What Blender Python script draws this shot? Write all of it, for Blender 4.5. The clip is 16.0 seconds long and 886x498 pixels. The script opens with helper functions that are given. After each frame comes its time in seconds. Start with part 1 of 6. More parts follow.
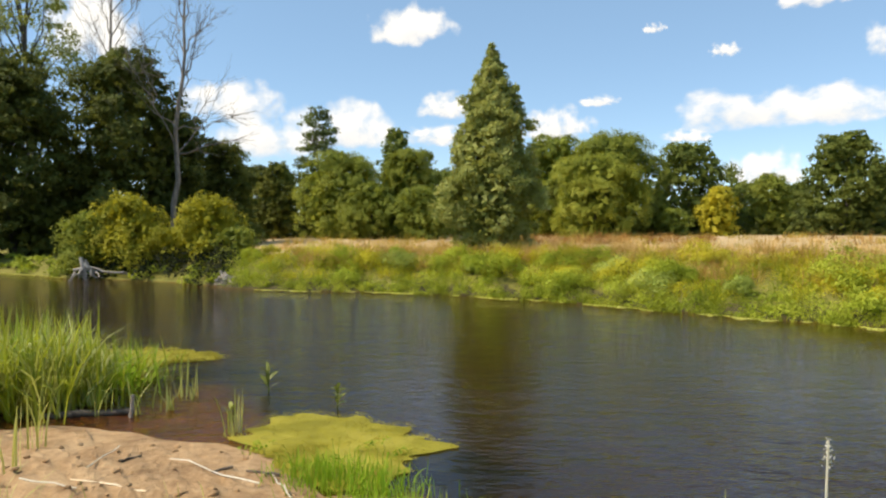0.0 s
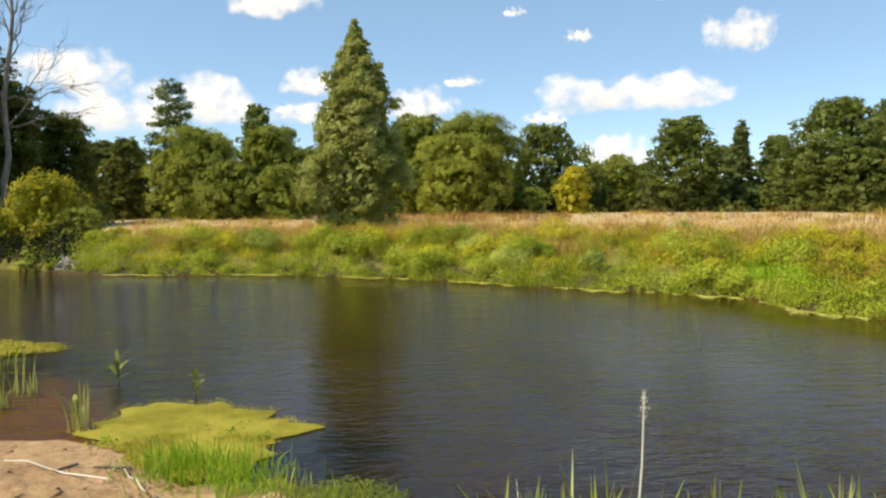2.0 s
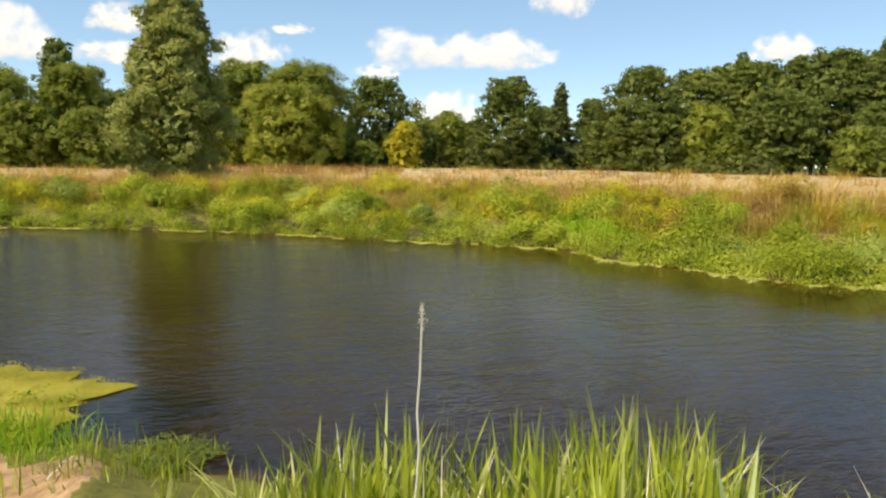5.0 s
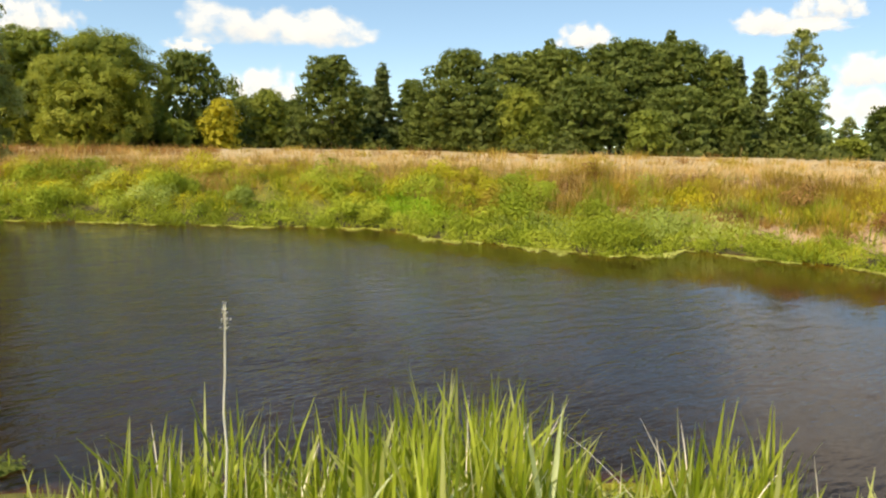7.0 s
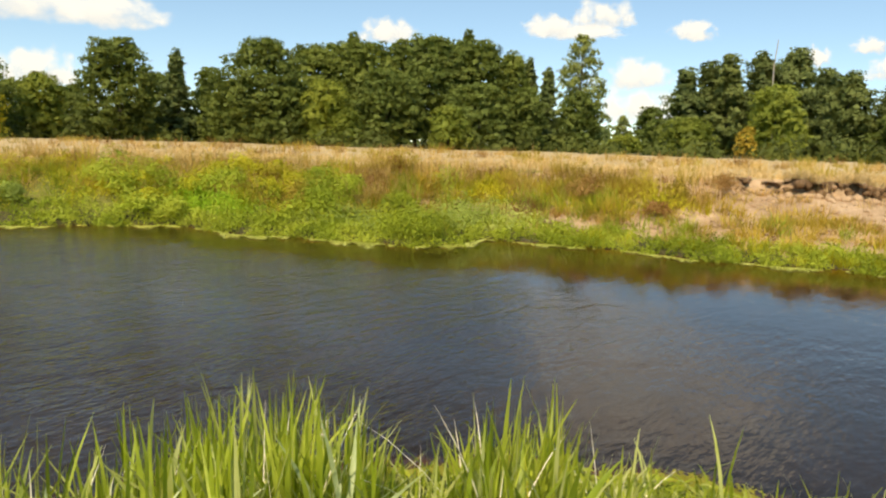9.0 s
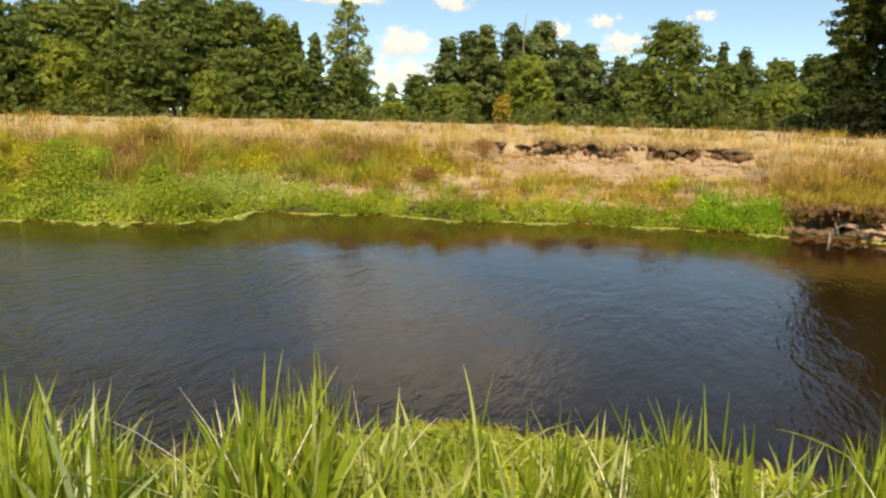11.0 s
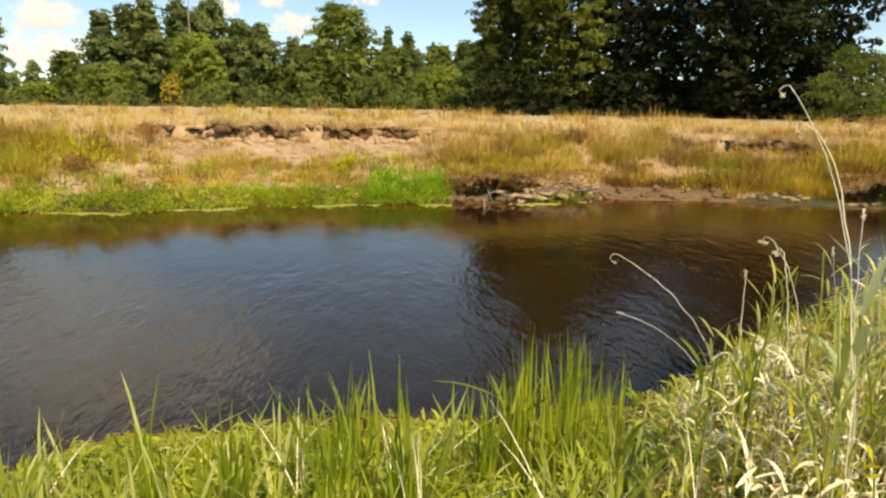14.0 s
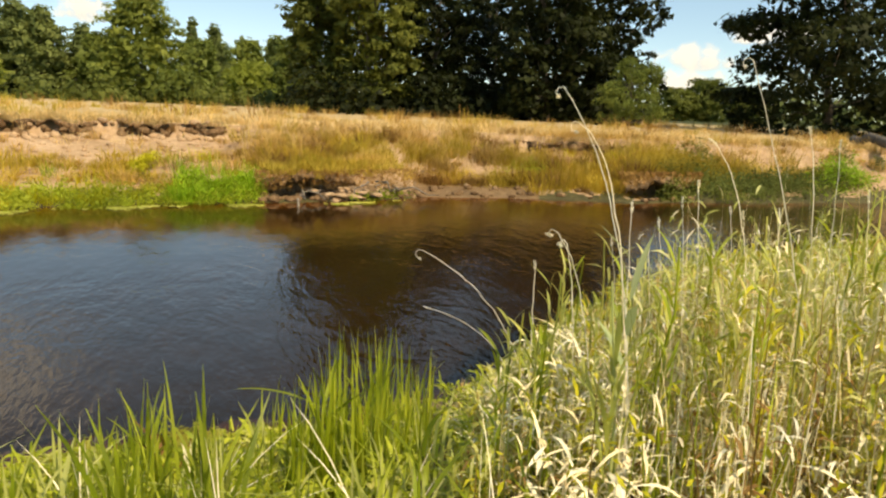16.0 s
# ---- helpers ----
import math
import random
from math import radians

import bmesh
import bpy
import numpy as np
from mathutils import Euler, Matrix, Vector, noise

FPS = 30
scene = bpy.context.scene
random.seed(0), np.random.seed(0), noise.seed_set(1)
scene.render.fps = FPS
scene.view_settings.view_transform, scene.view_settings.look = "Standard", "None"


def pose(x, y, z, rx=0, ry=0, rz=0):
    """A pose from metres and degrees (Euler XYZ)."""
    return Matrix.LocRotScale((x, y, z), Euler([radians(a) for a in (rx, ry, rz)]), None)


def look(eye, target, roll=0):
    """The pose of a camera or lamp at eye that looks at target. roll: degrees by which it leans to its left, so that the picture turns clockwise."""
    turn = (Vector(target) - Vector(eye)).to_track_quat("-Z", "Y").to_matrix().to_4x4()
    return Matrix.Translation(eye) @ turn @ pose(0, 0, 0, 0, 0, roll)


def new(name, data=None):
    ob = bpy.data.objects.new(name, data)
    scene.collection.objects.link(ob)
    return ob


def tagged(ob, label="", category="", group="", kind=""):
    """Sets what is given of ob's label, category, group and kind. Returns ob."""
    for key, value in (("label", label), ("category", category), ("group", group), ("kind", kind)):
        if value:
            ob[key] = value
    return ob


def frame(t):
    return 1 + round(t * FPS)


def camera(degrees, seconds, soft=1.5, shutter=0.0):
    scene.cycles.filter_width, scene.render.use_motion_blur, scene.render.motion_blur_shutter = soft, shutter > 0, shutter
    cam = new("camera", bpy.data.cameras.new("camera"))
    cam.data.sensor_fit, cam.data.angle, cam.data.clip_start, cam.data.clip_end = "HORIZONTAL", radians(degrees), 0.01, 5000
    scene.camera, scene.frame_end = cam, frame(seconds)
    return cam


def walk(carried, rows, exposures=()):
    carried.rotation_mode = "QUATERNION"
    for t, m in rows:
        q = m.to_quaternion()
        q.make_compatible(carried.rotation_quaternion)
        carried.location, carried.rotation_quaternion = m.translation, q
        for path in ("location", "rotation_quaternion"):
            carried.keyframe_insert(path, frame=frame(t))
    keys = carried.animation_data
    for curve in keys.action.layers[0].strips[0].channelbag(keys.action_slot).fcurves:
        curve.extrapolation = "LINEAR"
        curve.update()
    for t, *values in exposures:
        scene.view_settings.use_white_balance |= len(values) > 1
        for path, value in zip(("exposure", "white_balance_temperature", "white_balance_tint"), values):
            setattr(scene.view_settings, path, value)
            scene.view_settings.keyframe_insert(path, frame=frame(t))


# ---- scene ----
# Camera: turned on the spot by someone standing on the near bank; seconds, place, heading east of north, tilt, lean.
FOV = 65.01
PATH = [
    (0.0, 0.026, 0.270, 2.035, 0.00, -1.84, 0.07),
    (0.5, 0.035, 0.253, 2.034, 1.99, -2.40, 0.27),
    (1.0, 0.039, 0.248, 2.034, 6.04, -2.24, 0.43),
    (1.5, 0.045, 0.254, 2.029, 9.40, -2.75, 0.04),
    (2.0, 0.062, 0.272, 2.023, 10.94, -3.56, -0.23),
    (2.5, 0.074, 0.287, 2.014, 11.87, -4.37, 0.05),
    (3.0, 0.082, 0.284, 2.009, 13.79, -5.32, -0.17),
    (3.5, 0.102, 0.288, 2.005, 16.35, -5.77, 0.38),
    (3.7, 0.104, 0.283, 1.995, 17.58, -5.72, 0.26),
    (5.8, 0.144, 0.252, 1.972, 29.50, -8.33, 1.00),
    (6.0, 0.147, 0.264, 1.991, 30.94, -8.42, 0.69),
    (6.5, 0.141, 0.246, 1.995, 35.44, -8.55, 1.08),
    (7.0, 0.145, 0.233, 1.992, 39.10, -8.53, 1.16),
    (7.5, 0.163, 0.234, 1.990, 41.94, -8.49, 1.04),
    (8.0, 0.171, 0.209, 1.987, 46.32, -8.57, 1.12),
    (8.2, 0.172, 0.207, 1.989, 48.40, -8.51, 1.60),
    (10.3, 0.223, 0.132, 2.006, 64.91, -9.87, 0.60),
    (10.5, 0.226, 0.121, 2.005, 67.21, -9.96, 0.91),
    (11.0, 0.235, 0.089, 2.002, 73.14, -10.84, 1.33),
    (11.5, 0.258, 0.053, 2.000, 79.18, -11.67, 0.54),
    (12.0, 0.268, 0.030, 1.998, 83.50, -11.88, 0.25),
    (12.5, 0.273, 0.010, 1.994, 87.33, -12.20, 0.00),
    (13.0, 0.284, -0.012, 1.991, 91.53, -11.87, 0.36),
    (13.5, 0.286, -0.035, 1.993, 95.53, -11.87, 0.20),
    (14.0, 0.295, -0.056, 1.989, 98.57, -11.85, 0.86),
    (14.5, 0.304, -0.074, 1.983, 101.70, -11.93, 0.88),
    (15.0, 0.301, -0.092, 1.983, 106.51, -12.15, 1.47),
    (15.5, 0.303, -0.110, 1.979, 110.04, -12.01, 1.88),
    (16.0, 0.304, -0.125, 1.980, 113.66, -11.52, 2.24),
]
cam = camera(FOV, 16.0, soft=2.3)
walk(cam, [(t, Matrix.Translation((x, y, z)) @ pose(0, 0, 0, 0, 0, -head) @ pose(0, 0, 0, 90 + tilt) @ pose(0, 0, 0, 0, 0, lean))
           for t, x, y, z, head, tilt, lean in PATH],
     [(0.0, 0.195, 7350, 9), (7.0, 0.19, 7850, 8), (10.5, 0.10, 7950, 5), (13.0, 0.12, 8250, 6), (16.0, 0.19, 8900, 7)])

# ---------------------------------------------------------------- light
SUN_AZ, SUN_EL = -104.0, 49.0          # heading and height of the sun, degrees
world = bpy.data.worlds.new("sky")
world.use_nodes = True
scene.world = world
wn = world.node_tree.nodes
sky = wn.new("ShaderNodeTexSky")
sky.sky_type, sky.sun_disc = "NISHITA", False
sky.sun_elevation, sky.sun_rotation = radians(SUN_EL), radians(SUN_AZ)
sky.air_density, sky.dust_density, sky.ozone_density = 0.72, 0.0, 2.3
wn["Background"].inputs["Strength"].default_value = 0.15
rich = wn.new("ShaderNodeHueSaturation")
rich.inputs["Saturation"].default_value, rich.inputs["Value"].default_value = 1.06, 1.22
world.node_tree.links.new(sky.outputs[0], rich.inputs["Color"])
haze = wn.new("ShaderNodeMix")
haze.data_type = "RGBA"
haze.inputs[0].default_value, haze.inputs[7].default_value = 0.42, (2.05, 3.6, 5.5, 1)
world.node_tree.links.new(rich.outputs[0], haze.inputs[6])
world.node_tree.links.new(haze.outputs[2], wn["Background"].inputs["Color"])


def toward(az, el=0.0, r=1.0):
    """The vector of that length to a heading (degrees, clockwise from +y) and height."""
    a, e = radians(az), radians(el)
    return Vector((math.sin(a) * math.cos(e), math.cos(a) * math.cos(e), math.sin(e))) * r


sun = new("sun", bpy.data.lights.new("sun", "SUN"))
sun.data.energy, sun.data.angle, sun.data.color = 5.0, radians(0.55), (1.0, 0.93, 0.82)
sun.matrix_world = look(toward(SUN_AZ, SUN_EL, 80), (0, 0, 0))
scene.view_settings.exposure = 0.0


# ---------------------------------------------------------------- materials
def blank(name):
    m = bpy.data.materials.new(name)
    m.use_nodes = True
    nt = m.node_tree
    nt.nodes.clear()
    return m, nt.nodes, nt.links


def ramp(n, l, source, stops):
    r = n.new("ShaderNodeValToRGB")
    while len(r.color_ramp.elements) < len(stops):
        r.color_ramp.elements.new(0.5)
    for e, (p, c) in zip(r.color_ramp.elements, stops):
        e.position, e.color = p, (*c, 1)
    l.new(source, r.inputs[0])
    return r.outputs[0]


def noise_of(n, l, vec, scale, detail=4.0, rough=0.55):
    t = n.new("ShaderNodeTexNoise")
    t.inputs["Scale"].default_value, t.inputs["Detail"].default_value, t.inputs["Roughness"].default_value = scale, detail, rough
    l.new(vec, t.inputs["Vector"])
    return t.outputs["Fac"]


def mixed(n, l, fac, a, b, mode="MIX"):
    m = n.new("ShaderNodeMix")
    m.data_type, m.blend_type = "RGBA", mode
    if isinstance(fac, (int, float)):
        m.inputs[0].default_value = fac
    else:
        l.new(fac, m.inputs[0])
    for s, v in ((m.inputs[6], a), (m.inputs[7], b)):
        if isinstance(v, tuple):
            s.default_value = (*v, 1)
        else:
            l.new(v, s)
    return m.outputs[2]


def foliage(name, dark, mid, light, patch=0.8, through_light=0.35, rough=0.6, gloss=0.12, vary=0.28):
    """Leaves: every leaf its own tone, with larger patches of growth, and light that shines through."""
    m, n, l = blank(name)
    geo, tc, info = n.new("ShaderNodeNewGeometry"), n.new("ShaderNodeTexCoord"), n.new("ShaderNodeObjectInfo")
    lo = tuple((1 - vary) * a + vary * c for a, c in zip(mid, dark))
    hi = tuple((1 - vary) * a + vary * c for a, c in zip(mid, light))
    own = ramp(n, l, geo.outputs["Random Per Island"], [(0.0, lo), (0.5, mid), (1.0, hi)])
    big = noise_of(n, l, tc.outputs["Object"], patch, 3.0)
    wide = ramp(n, l, big, [(0.39, dark), (0.5, mid), (0.62, light)])
    col = mixed(n, l, 0.5, own, wide)
    shift = ramp(n, l, info.outputs["Random"], [(0.0, (0.86, 0.84, 0.80)), (0.5, (1.0, 1.0, 1.0)), (1.0, (1.26, 1.16, 1.0))])
    col = mixed(n, l, 1.0, col, shift, "MULTIPLY")
    p, t, x, o = n.new("ShaderNodeBsdfPrincipled"), n.new("ShaderNodeBsdfTranslucent"), n.new("ShaderNodeMixShader"), n.new("ShaderNodeOutputMaterial")
    p.inputs["Roughness"].default_value = rough
    p.inputs["Specular IOR Level"].default_value = gloss
    l.new(col, p.inputs["Base Color"])
    warm = mixed(n, l, 0.5, col, (light[0] * 1.15, light[1] * 1.1, light[2] * 0.6))
    l.new(warm, t.inputs["Color"])
    x.inputs[0].default_value = through_light
    l.new(p.outputs[0], x.inputs[1])
    l.new(t.outputs[0], x.inputs[2])
    l.new(x.outputs[0], o.inputs["Surface"])
    return m


def earth(name, stops, scale, fine, bump=0.5, rough=0.9):
    """Ground: broad patches, fine grain and relief."""
    m, n, l = blank(name)
    tc = n.new("ShaderNodeTexCoord")
    a = noise_of(n, l, tc.outputs["Object"], scale, 5.0, 0.6)
    b = noise_of(n, l, tc.outputs["Object"], fine, 6.0, 0.7)
    col = mixed(n, l, 0.55, ramp(n, l, a, stops), ramp(n, l, b, stops))
    p, o, bm_ = n.new("ShaderNodeBsdfPrincipled"), n.new("ShaderNodeOutputMaterial"), n.new("ShaderNodeBump")
    bm_.inputs["Strength"].default_value, bm_.inputs["Distance"].default_value = bump, 0.05
    l.new(b, bm_.inputs["Height"])
    l.new(bm_.outputs[0], p.inputs["Normal"])
    l.new(col, p.inputs["Base Color"])
    p.inputs["Roughness"].default_value = rough
    p.inputs["Specular IOR Level"].default_value = 0.2
    l.new(p.outputs[0], o.inputs["Surface"])
    return m


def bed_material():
    """River bed: rusty sand in the shallows, near-black below for light lost with depth."""
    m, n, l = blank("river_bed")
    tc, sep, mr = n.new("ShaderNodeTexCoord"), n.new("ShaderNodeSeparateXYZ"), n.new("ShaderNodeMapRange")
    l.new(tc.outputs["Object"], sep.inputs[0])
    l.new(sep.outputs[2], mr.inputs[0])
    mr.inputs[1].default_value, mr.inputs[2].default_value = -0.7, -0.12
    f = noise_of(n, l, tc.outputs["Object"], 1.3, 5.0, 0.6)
    deep_tone = ramp(n, l, f, [(0.3, (0.016, 0.009, 0.003)), (0.7, (0.034, 0.019, 0.006))])
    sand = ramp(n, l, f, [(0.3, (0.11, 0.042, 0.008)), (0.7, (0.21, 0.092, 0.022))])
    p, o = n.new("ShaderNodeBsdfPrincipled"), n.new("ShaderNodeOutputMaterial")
    l.new(mixed(n, l, mr.outputs[0], deep_tone, sand), p.inputs["Base Color"])
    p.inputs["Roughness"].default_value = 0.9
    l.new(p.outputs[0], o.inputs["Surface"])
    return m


def bark(name, a, b, scale=9.0):
    m, n, l = blank(name)
    tc, mp = n.new("ShaderNodeTexCoord"), n.new("ShaderNodeMapping")
    mp.inputs["Scale"].default_value = (1, 1, 0.25)
    l.new(tc.outputs["Object"], mp.inputs[0])
    f = noise_of(n, l, mp.outputs[0], scale, 6.0, 0.7)
    p, o, bm_ = n.new("ShaderNodeBsdfPrincipled"), n.new("ShaderNodeOutputMaterial"), n.new("ShaderNodeBump")
    l.new(ramp(n, l, f, [(0.35, a), (0.65, b)]), p.inputs["Base Color"])
    bm_.inputs["Strength"].default_value, bm_.inputs["Distance"].default_value = 0.6, 0.03
    l.new(f, bm_.inputs["Height"])
    l.new(bm_.outputs[0], p.inputs["Normal"])
    p.inputs["Roughness"].default_value = 0.85
    l.new(p.outputs[0], o.inputs["Surface"])
    return m


def water_material():
    """Clear, tea-coloured river water with wind ripples in two sizes and calmer streaks."""
    m, n, l = blank("river_water")
    tc = n.new("ShaderNodeTexCoord")
    maps = []
    for rz, sc in ((35, (1.0, 2.6, 1)), (-15, (1.0, 2.0, 1)), (20, (0.16, 0.05, 1))):
        mp = n.new("ShaderNodeMapping")
        mp.inputs["Rotation"].default_value, mp.inputs["Scale"].default_value = (0, 0, radians(rz)), sc
        l.new(tc.outputs["Object"], mp.inputs[0])
        maps.append(mp.outputs[0])
    small = noise_of(n, l, maps[0], 3.2, 3.0, 0.55)
    wide = noise_of(n, l, maps[1], 1.1, 2.0, 0.5)
    calm = ramp(n, l, noise_of(n, l, maps[2], 1.0, 2.0), [(0.38, (0.25, 0.25, 0.25)), (0.62, (1, 1, 1))])
    add = n.new("ShaderNodeMath")
    add.operation = "MULTIPLY_ADD"
    l.new(wide, add.inputs[0])
    add.inputs[1].default_value = 1.6
    fine = n.new("ShaderNodeMath")
    fine.operation = "MULTIPLY_ADD"
    l.new(noise_of(n, l, maps[0], 8.5, 2.0, 0.5), fine.inputs[0])
    fine.inputs[1].default_value = 0.55
    l.new(small, fine.inputs[2])
    l.new(fine.outputs[0], add.inputs[2])
    bm_ = n.new("ShaderNodeBump")
    bm_.inputs["Distance"].default_value = 0.037
    st = n.new("ShaderNodeMath")
    st.operation = "MULTIPLY"
    l.new(calm, st.inputs[0])
    st.inputs[1].default_value = 1.10
    # sheltered, smoother water towards the bend
    sep, lee, rest = n.new("ShaderNodeSeparateXYZ"), n.new("ShaderNodeMapRange"), n.new("ShaderNodeMath")
    l.new(tc.outputs["Object"], sep.inputs[0])
    l.new(sep.outputs[0], lee.inputs[0])
    lee.inputs[1].default_value, lee.inputs[2].default_value, lee.inputs[3].default_value, lee.inputs[4].default_value = 3.5, 9.0, 1.0, 0.17
    rest.operation = "MULTIPLY"
    l.new(st.outputs[0], rest.inputs[0])
    l.new(lee.outputs[0], rest.inputs[1])
    l.new(rest.outputs[0], bm_.inputs["Strength"])
    l.new(add.outputs[0], bm_.inputs["Height"])
    p, o = n.new("ShaderNodeBsdfPrincipled"), n.new("ShaderNodeOutputMaterial")
    p.inputs["Base Color"].default_value = (0.205, 0.115, 0.040, 1)
    p.inputs["Transmission Weight"].default_value = 1.0
    p.inputs["IOR"].default_value = 1.33
    p.inputs["Specular Tint"].default_value = (1.0, 0.85, 0.71, 1)
    p.inputs["Roughness"].default_value = 0.04
    l.new(bm_.outputs[0], p.inputs["Normal"])
    l.new(p.outputs[0], o.inputs["Surface"])
    return m


def cloud_material(name, thin=0.0):
    """Far cumulus: ragged, soft-edged, flat below; or thin veils of the same."""
    m, n, l = blank(name)
    tc, info, sep = n.new("ShaderNodeTexCoord"), n.new("ShaderNodeObjectInfo"), n.new("ShaderNodeSeparateXYZ")
    l.new(tc.outputs["Object"], sep.inputs[0])

    def calc(op, a, b=None, c=None):
        k = n.new("ShaderNodeMath")
        k.operation = op
        for s, v in zip(k.inputs, (a, b, c)):
            if v is None:
                continue
            if isinstance(v, (int, float)):
                s.default_value = v
            else:
                l.new(v, s)
        return k.outputs[0]
    low = calc("MULTIPLY", calc("MINIMUM", sep.outputs[1], 0.0), 1.0)
    y = calc("ADD", sep.outputs[1], low)
    rr = calc("ADD", calc("MULTIPLY", sep.outputs[0], sep.outputs[0]), calc("MULTIPLY", y, y))
    t = n.new("ShaderNodeTexNoise")
    t.noise_dimensions = "4D"
    mp = n.new("ShaderNodeMapping")
    mp.inputs["Scale"].default_value = (1.7, 1.0, 1.0)
    l.new(tc.outputs["Object"], mp.inputs[0])
    l.new(mp.outputs[0], t.inputs["Vector"])
    l.new(calc("MULTIPLY", info.outputs["Random"], 40.0), t.inputs["W"])
    t.inputs["Scale"].default_value, t.inputs["Detail"].default_value, t.inputs["Roughness"].default_value = 1.75, 5.0, 0.48
    body = calc("ADD", calc("SUBTRACT", 0.62, rr), calc("MULTIPLY", calc("SUBTRACT", t.outputs["Fac"], 0.5), 2.1))
    mr = n.new("ShaderNodeMapRange")
    mr.interpolation_type = "SMOOTHSTEP"
    mr.inputs[1].default_value, mr.inputs[2].default_value = 0.0 - 0.3 * thin, 0.62 + 0.25 * thin
    l.new(body, mr.inputs[0])
    edge = n.new("ShaderNodeMapRange")
    edge.interpolation_type = "SMOOTHSTEP"
    edge.inputs[1].default_value, edge.inputs[2].default_value = 1.0, 0.7 - 0.55 * thin
    l.new(rr, edge.inputs[0])
    alpha = calc("MULTIPLY", mr.outputs[0], edge.outputs[0])
    # Cloud shading painted into the glow: grey undersides, white tops.
    lift = calc("ADD", calc("MULTIPLY", sep.outputs[1], 0.55), calc("MULTIPLY_ADD", t.outputs["Fac"], 0.9, 0.05))
    tone = ramp(n, l, lift, [(0.10, (0.64, 0.68, 0.76)), (0.40, (0.78, 0.82, 0.89)), (0.62, (0.92, 0.94, 0.98))])
    e, tr, x, o = n.new("ShaderNodeEmission"), n.new("ShaderNodeBsdfTransparent"), n.new("ShaderNodeMixShader"), n.new("ShaderNodeOutputMaterial")
    l.new(tone, e.inputs[0])
    e.inputs[1].default_value = 1.02
    l.new(alpha, x.inputs[0])
    l.new(tr.outputs[0], x.inputs[1])
    l.new(e.outputs[0], x.inputs[2])
    l.new(x.outputs[0], o.inputs["Surface"])
    return m


M_GOLD = foliage("golden_grass", (0.32, 0.195, 0.055), (0.52, 0.345, 0.12), (0.68, 0.50, 0.21), 0.8, 0.3)
M_FRINGE = foliage("floating_fringe", (0.380, 0.400, 0.080), (0.580, 0.600, 0.140), (0.760, 0.760, 0.280), 1.5, 0.3)
M_STEM = foliage("bleached_stem", (0.62, 0.57, 0.45), (0.80, 0.76, 0.66), (0.90, 0.88, 0.80), 3.0, 0.2)
M_SAND = earth("wet_sand", [(0.3, (0.15, 0.080, 0.038)), (0.5, (0.44, 0.275, 0.14)), (0.7, (0.64, 0.45, 0.26))], 1.6, 9.0, 1.0)
M_SOIL = earth("bank_soil", [(0.3, (0.20, 0.12, 0.06)), (0.5, (0.44, 0.29, 0.17)), (0.7, (0.62, 0.44, 0.29))], 0.9, 6.0, 0.9)
M_STRAW_GROUND = earth("dry_meadow_turf", [(0.3, (0.34, 0.235, 0.12)), (0.5, (0.50, 0.365, 0.20)), (0.7, (0.62, 0.47, 0.27))], 0.35, 5.0, 0.8)
M_TURF = earth("green_turf", [(0.3, (0.09, 0.085, 0.02)), (0.5, (0.17, 0.16, 0.035)), (0.7, (0.28, 0.25, 0.06))], 0.8, 8.0, 0.8)
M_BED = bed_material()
M_LITTER = earth("leaf_litter", [(0.3, (0.08, 0.055, 0.028)), (0.5, (0.22, 0.155, 0.078)), (0.7, (0.42, 0.32, 0.18))], 3.0, 14.0, 0.9)
M_NEAR_TURF = earth("fresh_turf", [(0.3, (0.030, 0.036, 0.008)), (0.5, (0.085, 0.095, 0.018)), (0.7, (0.22, 0.22, 0.04))], 2.2, 14.0, 1.0)
M_MUD = earth("wet_mud", [(0.3, (0.028, 0.026, 0.010)), (0.5, (0.075, 0.065, 0.025)), (0.7, (0.15, 0.12, 0.05))], 1.2, 7.0, 0.9, 0.6)
M_DAMP = earth("damp_sand", [(0.3, (0.085, 0.048, 0.021)), (0.5, (0.20, 0.122, 0.060)), (0.7, (0.31, 0.20, 0.105))], 0.8, 6.0, 0.6, 0.7)
M_WOOD_FLOOR = earth("woodland_floor", [(0.3, (0.03, 0.035, 0.012)), (0.5, (0.06, 0.07, 0.02)), (0.7, (0.10, 0.11, 0.04))], 0.5, 4.0, 0.6)
M_WATER = water_material()
M_CLOUD, M_VEIL = cloud_material("cloud_vapour"), cloud_material("thin_cloud_vapour", 1.0)
M_BARK = bark("grey_bark", (0.05, 0.04, 0.03), (0.16, 0.13, 0.10))
M_DEAD = bark("bleached_wood", (0.10, 0.085, 0.07), (0.28, 0.245, 0.21))
M_DRIFT = bark("driftwood_grey", (0.22, 0.18, 0.14), (0.55, 0.49, 0.42), 14.0)
M_OAK = foliage("oak_leaf", (0.058, 0.082, 0.018), (0.150, 0.188, 0.044), (0.250, 0.290, 0.075), 0.45)
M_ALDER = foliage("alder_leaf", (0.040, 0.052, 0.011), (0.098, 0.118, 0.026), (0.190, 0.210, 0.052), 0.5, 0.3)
# Near-black copy of the alder leaf: shade is put into its colour.
M_SHADE_LEAF = foliage("shade_coloured_leaf", (0.006, 0.010, 0.003), (0.014, 0.019, 0.005), (0.040, 0.050, 0.012), 0.5, 0.2)
M_WILLOW = foliage("willow_leaf", (0.104, 0.136, 0.021), (0.228, 0.270, 0.048), (0.370, 0.400, 0.087), 0.5, 0.4)
M_BIRCH = foliage("birch_leaf", (0.130, 0.155, 0.035), (0.285, 0.310, 0.085), (0.480, 0.500, 0.190), 0.9)
